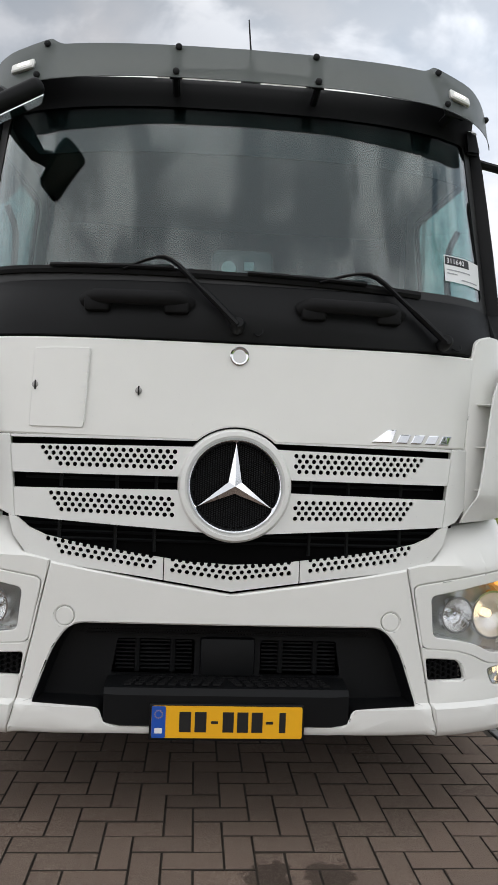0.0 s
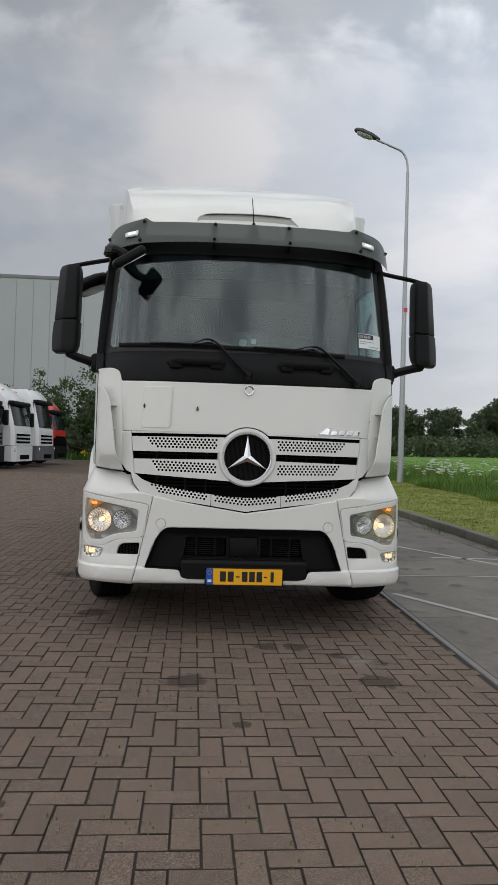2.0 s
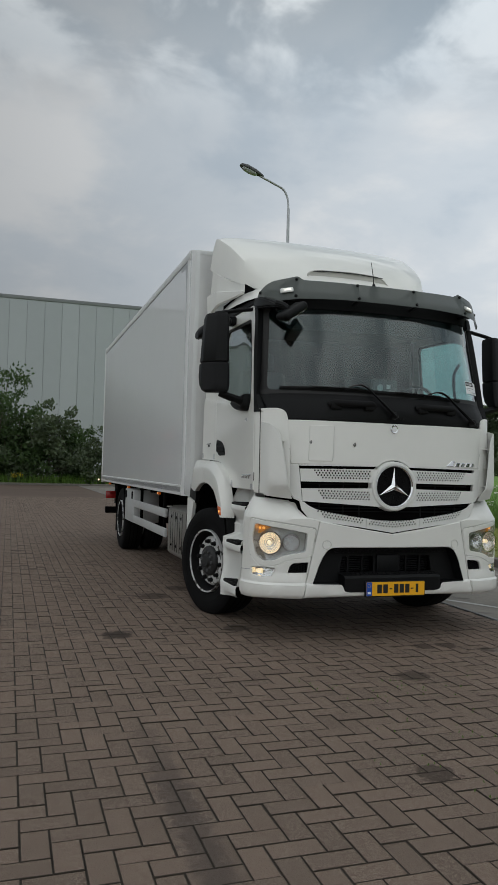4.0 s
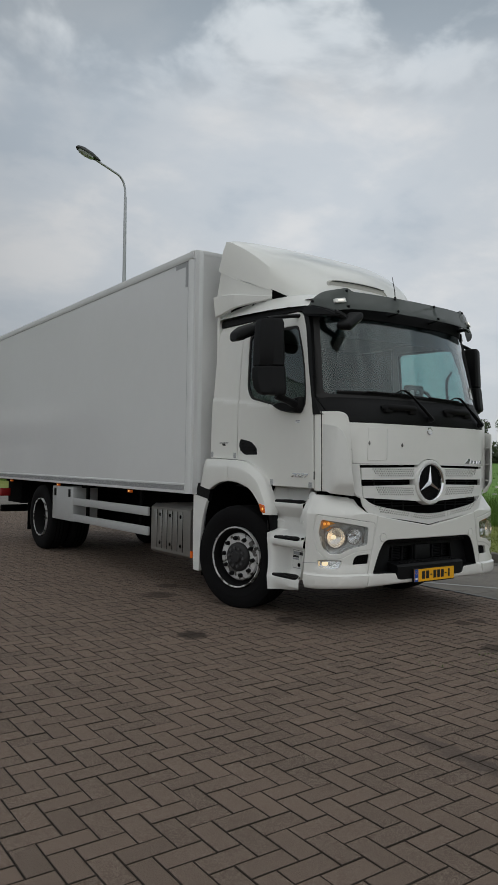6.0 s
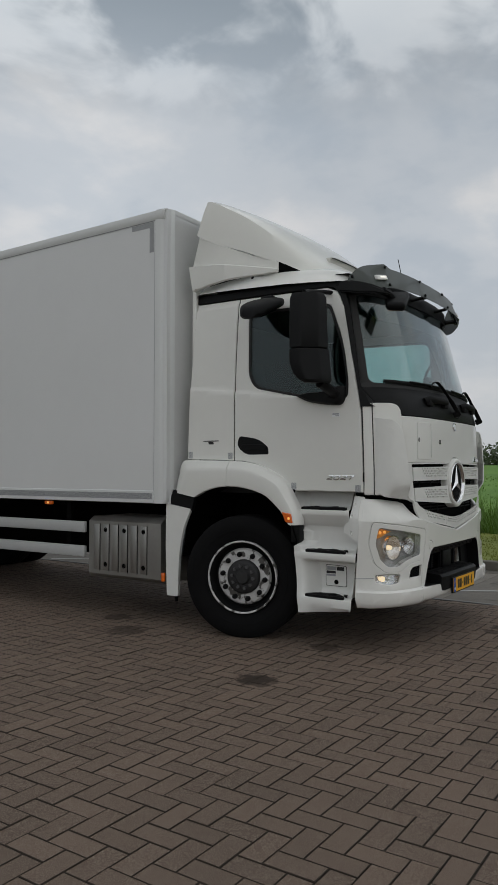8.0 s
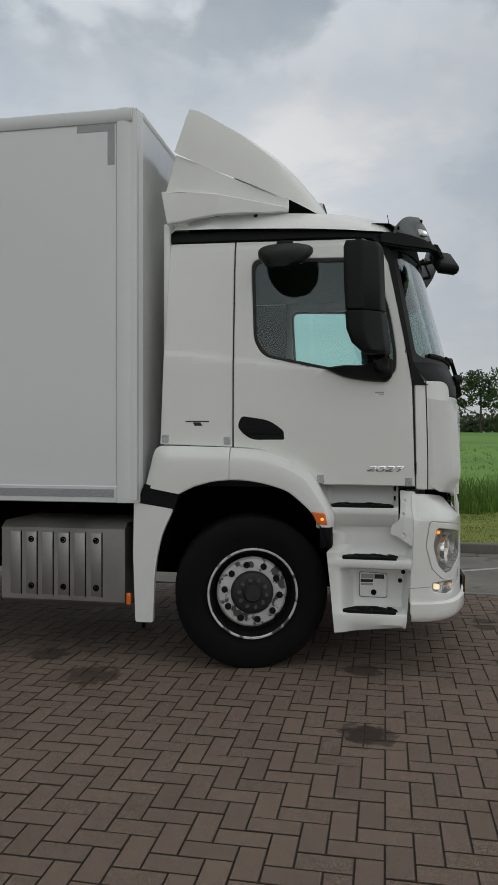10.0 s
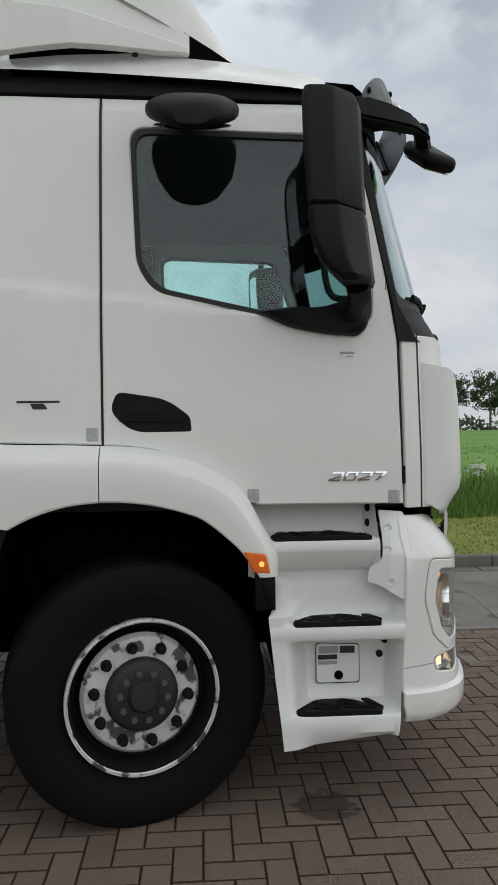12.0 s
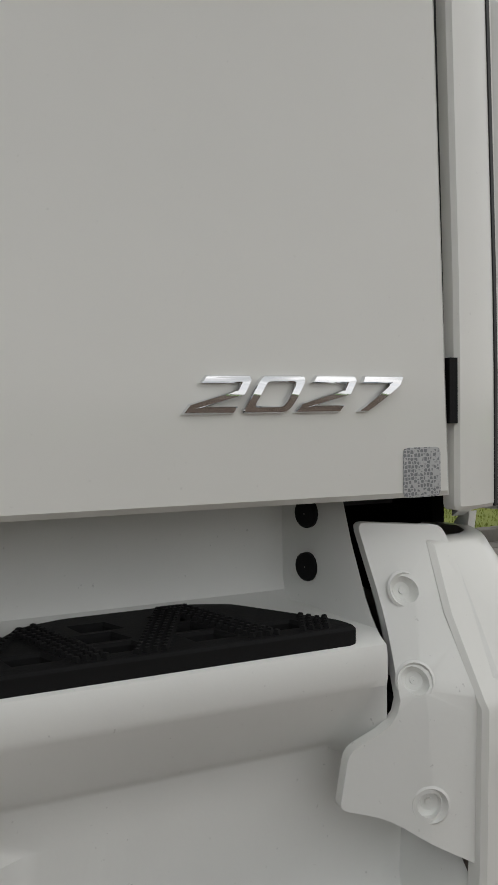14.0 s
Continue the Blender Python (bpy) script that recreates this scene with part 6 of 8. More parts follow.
    for y, z in spots_:
        p = Matrix.Translation(bxf(y, z, 0.0)) @ Vector((sg, 0.42 if y > 0.40 else 0.1, 0.38 if z > 0.975 else 0)).to_track_quat("Z", "Y").to_matrix().to_4x4()
        part("sunk_cup", lathe([(0.0005, -0.010), (0.009, -0.009), (0.0145, -0.003), (0.0175, 0.0006), (0.020, -0.001)], p, 20), "plastic_white", bk)
        part("bolt", lathe([(0.004, -0.012), (0.004, -0.007), (0.0005, -0.007)], p, 8), "plastic_white", bk)
    # pillar: black trim from the roof strip to the cowl
    bm = bmesh.new()
    rows = [(1.80, 0.352, 0.955), (1.95, 0.372, 1.043), (2.218, 0.43, 1.022), (2.45, 0.476, 1.004), (2.573, 0.502, 0.995), (2.68, 0.545, 0.988), (2.74, 0.60, 0.985), (2.79, 0.66, 0.985)]
    rings = []
    for z, y, xi in rows:
        xo = cab_half(y, z) + 0.004
        yi = glass_face(xi, min(z, 2.745), 0)[1] - 0.008
        if z < 1.9:
            xi, yi = 1.035, 0.235
        rings.append([(sg * (xo - 0.03), y + 0.015, z), (sg * xo, y, z), (sg * (xo * 0.55 + xi * 0.45 + 0.012), y * 0.5 + yi * 0.5 - 0.022, z), (sg * xi, yi, z), (sg * (xi - 0.03), yi + 0.03, z)])
    add_loft(bm, rings, cap=False, closed=False)
    bmesh.ops.solidify(bm, geom=bm.faces[:], thickness=0.012)
    part("pillar_trim", bm, "black", truck, "black windscreen pillar trim")
    strip = [(0.60, 2.735), (0.66, 2.752), (1.0, 2.764), (1.96, 2.775), (1.955, 2.85), (1.16, 2.832), (0.80, 2.805), (0.64, 2.785), (0.53, 2.77)]
    part("roof_strip", sheet(strip, fn=lambda y, z, w: fn(y, z, w - 0.004), thick=0.03, du=0.15, edge=0.005), "black", truck, "black trim strip under the roof")
    # corner panel and air deflector at the front edge
    up_x = spline([(0, 0.862), (0.06, 0.915), (0.14, 0.985), (0.22, 1.04), (0.30, 1.078), (0.37, 1.092)])
    up_y = spline([(0, 0.095), (0.06, 0.115), (0.14, 0.158), (0.22, 0.215), (0.30, 0.282), (0.37, 0.338)])
    cpf = lambda s, z, w: (sg * (up_x(s) - w * min(1, 0.3 + 2 * s)), up_y(s) + w * max(0.2, 1 - 2.5 * s) + 0.03 * max(0, z - 1.35), z)
    cp = rpoly([(0.004, 1.145), (0.004, 1.40), (0.02, 1.72), (0.05, 1.805), (0.11, 1.828), (0.355, 1.825), (0.358, 1.15)], [0.01, 0.1, 0.1, 0.06, 0.04, 0.01, 0.01], 4)
    cpp = part("corner_panel", sheet(cp, fn=cpf, thick=0.02, du=0.04, dv=0.1, edge=0.005), "paint", truck, "white curved cab corner panel")
    part("panel_gap", sheet([(0.268, 1.15), (0.268, 1.825), (0.276, 1.825), (0.276, 1.15)], fn=lambda s, z, w: cpf(s, z, w - 0.0015), thick=0.003, dv=0.1), "gasket", cpp)
    bl = rpoly([(-0.045, 1.112), (0.004, 1.214), (0.045, 1.46), (0.068, 1.60), (0.12, 1.69), (0.26, 1.722), (0.262, 1.165), (0.20, 1.135)], [0.004, 0.02, 0.1, 0.1, 0.08, 0.01, 0.01, 0.01], 4)

    def blade(s, z, w):
        """The deflector's skin: it stands off the corner and folds under along its foot."""
        k = min(1, max(0, (0.262 - s) / 0.10)) * (1 - 0.25 * min(1, max(0, (1.25 - z) / 0.1)))
        q = max(s, 0.0)
        x, y = up_x(q) + 0.88 * min(s, 0.0) + 0.036 * k, up_y(q) + 0.33 * min(s, 0.0) - 0.055 * k
        fold = max(0, 1.214 - z) * min(1, max(0, (0.22 - s) / 0.08))
        return sg * (x - w * min(1, 0.3 + 2 * q)), y + w * max(0.2, 1 - 2.5 * q) + 0.03 * max(0, z - 1.35) + 0.5 * fold, z

    bd = part("air_deflector", sheet(bl, fn=blade, thick=0.008, du=0.03, dv=0.034, edge=0.003), "plastic_white", truck, "white air deflector blade on the cab corner")
    for z in (1.24, 1.40, 1.56):
        bm = bmesh.new()
        p, q = Vector(cpf(0.055, z, 0.0)), Vector(blade(0.05, z, 0.006))
        r_, q2 = Vector(cpf(0.20, z, 0)), Vector(blade(0.20, z, 0.006))
        vs = []
        for dz in (-0.002, 0.002):
            vs.append([bm.verts.new(v + Vector((0, 0, dz))) for v in (p, q, q2, r_)])
        bm.faces.new(vs[0])
        bm.faces.new(vs[1][::-1])
        for i in range(4):
            bm.faces.new((vs[0][i], vs[0][(i + 1) % 4], vs[1][(i + 1) % 4], vs[1][i]))
        part("deflector_rib", bm, "plastic_white", bd)


cab_side(-1)
cab_side(1)

# cab shell: back wall, floor, roof
shell = part("cab_back", boxed(-1.04, 1.04, 1.94, 1.985, 1.16, 2.9, bevel=0.01), "paint", truck, "white cab rear wall")
part("cab_floor", boxed(-0.92, 0.92, 0.42, 1.94, 1.14, 1.18), "interior", truck, "dark cab floor")
part("firewall", boxed(-0.92, 0.92, 0.30, 0.42, 1.14, 1.86), "interior", truck, "dark front bulkhead")


def roof_ring(y, half, edge_z, top_z, n=22):
    out = []
    for k in range(n + 1):
        u = -1 + 2 * k / n
        x = half * u
        z = top_z - 0.035 * u * u - (top_z - 0.035 - edge_z) * (abs(u) ** 14)
        out.append((x, y, z))
    return out


bm = bmesh.new()
rr = [(0.45, 0.99, 2.745, 2.80), (0.49, 1.01, 2.765, 2.87), (0.54, 1.035, 2.78, 2.905), (0.62, 1.045, 2.785, 2.945), (0.77, 1.05, 2.80, 2.98), (1.04, 1.052, 2.82, 3.012), (1.37, 1.052, 2.835, 3.04), (1.65, 1.052, 2.845, 3.02), (1.90, 1.05, 2.85, 2.985), (1.975, 1.03, 2.80, 2.93)]
add_loft(bm, [roof_ring(*r) for r in rr], cap=False, closed=False)
bmesh.ops.solidify(bm, geom=bm.faces[:], thickness=0.02)
roof = part("cab_roof", bm, "paint", truck, "white curved cab roof")
part("headliner", boxed(-0.98, 0.98, 0.50, 1.92, 2.70, 2.715), "headliner", roof)
for sg in (-1, 1):
    part("roof_plug", lathe([(0.013, 0), (0.013, 0.004), (0.0005, 0.004)], Matrix.Translation((sg * 1.022, 1.36, 2.925)) @ pose(0, 0, 0, 0, 62 * sg, 0), 12), "black_dull", roof)
# roof hatch: a rounded slab in front of the deflector's middle, and the aerial
def slab_ring(y, grow, z_off):
    return [(0.045 + (x - 0.045) * grow, y, z + z_off) for x, z in rpoly([(-0.40, 2.98), (-0.40, 3.185), (-0.30, 3.212), (0.06, 3.228), (0.38, 3.212), (0.49, 3.08), (0.50, 2.98)], [0.0, 0.05, 0.1, 0.3, 0.1, 0.06, 0.0], 4)]


hatch = part("roof_hatch", loft([slab_ring(0.985, 0.97, -0.012), slab_ring(0.975, 0.985, -0.006), slab_ring(0.985, 1.0, 0.0), slab_ring(1.05, 1.0, 0.006), slab_ring(1.30, 0.98, 0.0)]), "hatch_grey", truck, "pale grey roof hatch before the deflector")
part("hatch_groove", tube([(x, 0.974, 3.190 + 0.018 * (1 - ((x - 0.05) / 0.4) ** 2)) for x in [-0.34 + 0.055 * k for k in range(14)]], 0.0045, n=5), "label_black", hatch)
part("hatch_catch", boxed(0.44, 0.50, 0.955, 0.985, 3.02, 3.09, bevel=0.01), "black", hatch, "black rubber catch")
aer = part("aerial", lathe([(0.042, 0), (0.042, 0.05), (0.034, 0.075), (0.016, 0.095), (0.010, 0.115), (0.0005, 0.115)], Matrix.Translation((0.03, 0.485, 2.88)), 16), "black", truck, "short black roof aerial")
part("whip", tube([(0.03, 0.485, 2.98), (0.026, 0.485, 3.04), (0.015, 0.51, 3.19)], [0.005, 0.004, 0.003], n=6), "black", aer)


hdr = [(0.252, 2.68), (0.268, 2.735), (0.282, 2.785), (0.295, 2.81), (0.36, 2.842), (0.50, 2.85)]
bm = bmesh.new()
rings = []
for k in range(33):
    x = -0.99 + 1.98 * k / 32
    rings.append([(x, min(y + bow_glass(x) * (1 - 0.55 * i / 5), 0.62), z) for i, (y, z) in enumerate(hdr)])
add_loft(bm, rings, cap=False, closed=False)
bmesh.ops.solidify(bm, geom=bm.faces[:], thickness=0.01)
part("windscreen_header", bm, ["black"], truck, "black panel above the windscreen")
# roof deflector: upper shell and side wings
bm = bmesh.new()
sec = [(0.88, 0.55, 2.99, 2.975, 2.955), (0.95, 0.72, 3.11, 3.05, 2.96), (1.08, 0.88, 3.28, 3.175, 3.0), (1.20, 0.96, 3.40, 3.29, 3.055), (1.43, 1.02, 3.545, 3.47, 3.155), (1.62, 1.055, 3.64, 3.585, 3.25), (1.75, 1.085, 3.685, 3.655, 3.325), (1.80, 1.09, 3.69, 3.665, 3.355)]
shape_of = [spline([(r[0], r[q]) for r in sec]) for q in range(1, 5)]
rings = []
for y in [0.88 + 0.92 * k / 26 for k in range(27)]:
    h, zc, zs, zb = [f_(y) for f_ in shape_of]
    ring = []
    n = 40
    for k in range(n + 1):
        u = -1 + 2 * k / n
        a = abs(u)
        if a > 0.86:
            t = (a - 0.86) / 0.14
            x, z = h * (0.985 + 0.015 * t), zs - 0.03 - (zs - 0.03 - zb) * t
        else:
            x, z = h * 0.985 * a / 0.86, zc - (zc - zs) * (a / 0.86) ** 2.6 - 0.03 * (a / 0.86) ** 14
        ring.append((x if u > 0 else -x, y + 0.34 * max(0, zs - 0.03 - z) * min(1, max(0, (y - 1.43) / 0.35)), z))
    rings.append(ring)
add_loft(bm, rings, cap=False, closed=False)
bmesh.ops.solidify(bm, geom=bm.faces[:], thickness=0.012)
part("roof_deflector", bm, "paint", truck, "tall white roof air deflector")
for sg in (-1, 1):
    wing = [(1.89, 3.345), (1.962, 3.10), (1.68, 3.07), (1.15, 2.975), (1.15, 3.045), (1.51, 3.178)]
    part("side_wing", sheet(wing, fn=lambda y, z, w: (sg * (1.083 - w - 0.02 * min(1, max(0, (y - 1.10) / 0.3)) - 0.25 * max(0, 1.65 - y)), y, z), thick=0.012, du=0.08, dv=0.08, edge=0.004), "paint", truck, "white side wing of the roof deflector")
    # black sheet stands in for the shade in the gap below the shell
    part("deflector_gap", sheet([(1.17, 2.955), (1.17, 3.055), (1.06, 3.0), (0.965, 2.95), (1.0, 2.945)], fn=lambda y, z, w: (sg * (0.955 - 0.25 * max(0, 1.15 - y) - w), y, z), thick=0.02), "void", truck, "dark sheet for the shade under the roof deflector")
    flange = rpoly([(1.985, 3.098), (1.945, 2.878), (1.745, 2.910), (1.524, 2.935), (1.30, 2.945), (1.152, 2.955), (1.15, 2.985), (1.42, 3.032), (1.70, 3.079)], [0.01, 0.01, 0.05, 0.1, 0.05, 0.01, 0.01, 0.1, 0.1], 3)
    part("wing_flange", sheet(flange, fn=lambda y, z, w: (sg * (1.096 - w - 0.25 * max(0, 1.60 - y) - 0.04 * max(0, 3.0 - z)), y, z), thick=0.03, du=0.08, dv=0.05, edge=0.006), "paint", truck, "white lower flange of the roof deflector")
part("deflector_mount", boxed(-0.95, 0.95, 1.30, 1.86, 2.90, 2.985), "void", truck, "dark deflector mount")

# sun visor of smoked acrylic with brackets, screws and marker lamps
vb = spline([(0, 0.0), (0.4, 0.015), (0.7, 0.06), (0.85, 0.115), (0.95, 0.175), (1.03, 0.27), (1.06, 0.34)])
visor_face = lambda x, z, w: (x, 0.135 + vb(x) + 0.42 * (z - 2.72) + w, z)
VO = rpoly([(-1.055, 2.66), (-1.05, 2.80), (-0.98, 2.885), (-0.76, 2.935), (-0.72, 2.90), (-0.35, 2.897), (0.35, 2.897), (0.72, 2.90), (0.76, 2.935), (0.98, 2.885), (1.05, 2.80), (1.055, 2.66), (0.96, 2.705), (0.80, 2.73), (0.40, 2.742), (-0.40, 2.742), (-0.80, 2.73), (-0.96, 2.705)], [0.02, 0.06, 0.08, 0.015, 0.03, 0, 0, 0.03, 0.015, 0.08, 0.06, 0.02, 0.05, 0.05, 0, 0, 0.05, 0.05], 4)
visor = part("sun_visor", sheet(VO, fn=visor_face, thick=0.005, du=0.06, dv=0.06), "smoked", truck, "smoked translucent sun visor over the windscreen")
visor.visible_shadow = False
for x in (-0.27, 0.27):
    br_ = part("visor_bracket", sheet([(x - 0.024, 2.745), (x - 0.02, 2.85), (x - 0.03, 2.895), (x + 0.03, 2.895), (x + 0.02, 2.85), (x + 0.024, 2.745)], fn=lambda a, b, w: visor_face(a, b, w + 0.012), thick=0.012), "black", visor, "black visor bracket")
    part("bracket_strut", tube([visor_face(x, 2.75, 0.02), (x, 0.34, 2.73)], 0.014, n=6), "black", visor)
    part("bracket_strut", tube([visor_face(x, 2.88, 0.02), (x, 0.47, 2.87)], 0.012, n=6), "black", visor)
for sg in (-1, 1):
    part("visor_bracket", sheet([(sg * 0.80, 2.72), (sg * 0.74, 2.92), (sg * 0.78, 2.93), (sg * 0.90, 2.86), (sg * 0.88, 2.72)], [[(sg * 0.815, 2.79), (sg * 0.80, 2.86), (sg * 0.84, 2.85), (sg * 0.85, 2.79)]], fn=lambda a, b, w: visor_face(a, b, w + 0.02), thick=0.012, du=0.05), "black", visor, "black visor bracket")
    part("bracket_strut", tube([visor_face(sg * 0.84, 2.75, 0.03), (sg * 0.82, 0.42, 2.74)], 0.02, n=6), "black", visor)
    lm = part("marker_lamp", sheet(rpoly([(sg * 0.815, 2.79), (sg * 0.815, 2.832), (sg * 0.91, 2.818), (sg * 0.91, 2.778)], 0.01, 3), fn=lambda a, b, w: visor_face(a, b, w - 0.022), thick=0.022, du=0.04, edge=0.006), "plastic_white", visor, "lit white marker lamp on the visor")
    part("lamp_strip", sheet(rpoly([(sg * 0.835, 2.806), (sg * 0.835, 2.818), (sg * 0.885, 2.811), (sg * 0.885, 2.799)], 0.004, 2), fn=lambda a, b, w: visor_face(a, b, w - 0.0245), thick=0.003, du=0.04), "lamp_pale", lm)
    for x, z in ((0.775, 2.905), (0.80, 2.755), (1.035, 2.80), (0.27, 2.765), (0.265, 2.885)):
        p = visor_face(sg * x, z, -0.004)
        part("visor_screw", lathe([(0.0125, -0.004), (0.0125, 0.006), (0.006, 0.010), (0.0005, 0.010)], Matrix.Translation(p) @ pose(0, 0, 0, 90), 12), "black", visor)
    # black horn pieces that close the visor to the pillar
    horn = [[(sg * 1.045, 0.56, 2.775), (sg * 1.06, 0.56, 2.70), (sg * 0.98, 0.50, 2.68), (sg * 0.97, 0.50, 2.775)],
            [(sg * 1.055, 0.47, 2.775), (sg * 1.075, 0.46, 2.675), (sg * 0.99, 0.42, 2.66), (sg * 0.98, 0.42, 2.765)],
            [(sg * 1.055, 0.36, 2.745), (sg * 1.072, 0.35, 2.655), (sg * 0.98, 0.31, 2.65), (sg * 0.97, 0.32, 2.735)]]
    if sg > 0:
        horn = [[(x * 0.965, y + 0.02, z - 0.012) for x, y, z in r] for r in horn[:2]]
    if sg < 0:
        horn += [[(-1.035, 0.265, 2.712), (-1.05, 0.26, 2.648), (-0.97, 0.225, 2.643), (-0.96, 0.23, 2.70)], [(-0.975, 0.185, 2.664), (-0.985, 0.18, 2.636), (-0.93, 0.16, 2.635), (-0.925, 0.165, 2.655)]]
    bm = bmesh.new()
    add_loft(bm, horn)
    bmesh.ops.bevel(bm, geom=bm.edges[:], offset=0.012, segments=2, affect="EDGES")
    part("visor_horn", bm, "black", truck, "black visor end piece")

# front view mirror under the visor's end, nearside
bm = bmesh.new()
add_box(bm, -0.125, 0.125, -0.075, 0.075, -0.034, 0.034, bevel=0.03, m=pose(-0.865, 0.150, 2.605, 8, -34, 12), seg=3)
fm = part("front_mirror", bm, "black", truck, "black front view mirror below the visor")
part("arm", tube(smooth_path([(-0.98, 0.22, 2.67), (-0.93, 0.20, 2.655), (-0.89, 0.18, 2.625)], 4), 0.032, n=8), "black", fm)
bm = bmesh.new()
add_box(bm, -0.105, 0.105, -0.055, 0.055, -0.0375, -0.034, m=pose(-0.865, 0.150, 2.605, 8, -34, 12))
part("mirror_glass", bm, "mirror", fm)

# main mirrors, wide-angle mirror over the door
def main_mirror(sg):
    out_by = 0.048 if sg > 0 else 0.0

    def ring(z, x0, x1, y0, y1):
        d, c = x1 - x0, y1 - y0
        loop = rpoly([(x0, y0 + 0.15 * c), (x0 + 0.12 * d, y0), (x1 - 0.42 * d, y0), (x1, y0 + 0.40 * c), (x1, y1 - 0.12 * c), (x1 - 0.1 * d, y1), (x0, y1)], 0.012, 3)
        return [(sg * (x_ + out_by), y_ - 0.36 * (1.455 - x_), z) for x_, y_ in loop]
    up = [(2.64, 1.28, 1.40, 0.65, 0.75), (2.635, 1.27, 1.42, 0.61, 0.775), (2.60, 1.262, 1.432, 0.592, 0.782), (2.40, 1.262, 1.448, 0.584, 0.775), (2.23, 1.262, 1.46, 0.577, 0.76), (2.222, 1.268, 1.455, 0.582, 0.755)]
    lo = [(2.218, 1.268, 1.455, 0.582, 0.755), (2.21, 1.258, 1.465, 0.574, 0.76), (2.11, 1.258, 1.472, 0.562, 0.75), (2.03, 1.26, 1.47, 0.552, 0.72), (1.985, 1.268, 1.46, 0.546, 0.675), (1.965, 1.28, 1.435, 0.552, 0.65)]
    mm = part("main_mirror", loft([ring(*r) for r in up]), "black", truck, "tall black main door mirror", angle=28)
    part("lower_housing", loft([ring(*r) for r in lo]), "black", mm, "lower wide-angle mirror housing", angle=28)
    back = spline([(1.97, 0.665), (2.03, 0.725), (2.11, 0.75), (2.22, 0.757), (2.40, 0.775), (2.60, 0.782)])
    part("mirror_glass", sheet(rpoly([(1.285, 2.27), (1.29, 2.58), (1.385, 2.58), (1.395, 2.27)], 0.02, 3), fn=lambda x, z, w: (sg * (x + out_by), back(z) + 0.001 - w - 0.36 * (1.455 - x), z), thick=0.006, dv=0.08), "mirror", mm)
    part("mirror_glass", sheet(rpoly([(1.285, 2.07), (1.285, 2.19), (1.40, 2.19), (1.40, 2.07)], 0.02, 3), fn=lambda x, z, w: (sg * (x + out_by), back(z) + 0.001 - w - 0.36 * (1.455 - x), z), thick=0.006, dv=0.05), "mirror", mm)
    part("upper_arm", tube(smooth_path([(sg * 1.02, 0.62, 2.70), (sg * 1.12, 0.65, 2.69), (sg * (1.27 + out_by), 0.68, 2.665), (sg * (1.35 + out_by), 0.68, 2.645)], 4), 0.022, n=8, flat=0.8), "black", mm)
    part("lower_arm", tube(smooth_path([(sg * 1.10, 0.56, 1.885), (sg * 1.16, 0.54, 1.905), (sg * 1.26, 0.54, 1.935), (sg * (1.33 + out_by), 0.56, 1.965)], 4), [0.05] * 5 + [0.042] * 8, n=10, flat=0.75), "black", mm)
    fp = rpoly([(0.90, 1.912), (0.785, 1.855), (0.639, 1.828), (0.51, 1.818), (0.476, 1.855), (0.472, 1.965), (0.565, 1.955), (0.66, 1.925), (0.78, 1.93)], [0.01, 0.05, 0.05, 0.045, 0.05, 0.02, 0.05, 0.05, 0.03], 4)
    fy, fz = sum(p[0] for p in fp) / len(fp), sum(p[1] for p in fp) / len(fp)
    foot = [[(sg * (cab_half(0.6, z) - 0.005 + d), fy + (y - fy) * k, fz + (z - fz) * k) for y, z in fp] for d, k in ((0.0, 1.0), (0.03, 1.0), (0.052, 0.93), (0.066, 0.78))]
    bm = bmesh.new()
    add_loft(bm, foot)
    part("mirror_foot", bm, "black", mm, "black mirror foot on the door")


main_mirror(-1)
main_mirror(1)
bm = bmesh.new()


def oval(x, y0, y1, z0, z1):
    out = []
    for k in range(24):
        c, d = math.cos(2 * math.pi * k / 24), math.sin(2 * math.pi * k / 24)
        out.append((x, (y0 + y1) / 2 + (y1 - y0) / 2 * abs(c) ** 0.7 * (1 if c > 0 else -1), (z0 + z1) / 2 + (z1 - z0) / 2 * abs(d) ** 0.8 * (1 if d > 0 else -1)))
    return out


add_loft(bm, [oval(-1.085, 1.09, 1.21, 2.655, 2.695), oval(-1.115, 1.0, 1.28, 2.63, 2.70), oval(-1.16, 0.968, 1.31, 2.60, 2.698), oval(-1.22, 0.968, 1.312, 2.572, 2.685), oval(-1.30, 0.985, 1.295, 2.535, 2.655), oval(-1.365, 1.03, 1.25, 2.50, 2.61), oval(-1.395, 1.075, 1.205, 2.505, 2.57)])
km = part("ramp_mirror", bm, "black", truck, "black ramp mirror above the door")
part("mirror_glass", loft([[(x, y, z - 0.004) for x, y, z in r] for r in (oval(-1.15, 1.02, 1.26, 2.598, 2.61), oval(-1.25, 1.0, 1.28, 2.555, 2.575), oval(-1.33, 1.04, 1.24, 2.515, 2.54))]), "dark_glass", km, "dark curved mirror glass")
part("mount", boxed(-1.14, -1.03, 1.10, 1.21, 2.65, 2.73, bevel=0.018), "black", km)


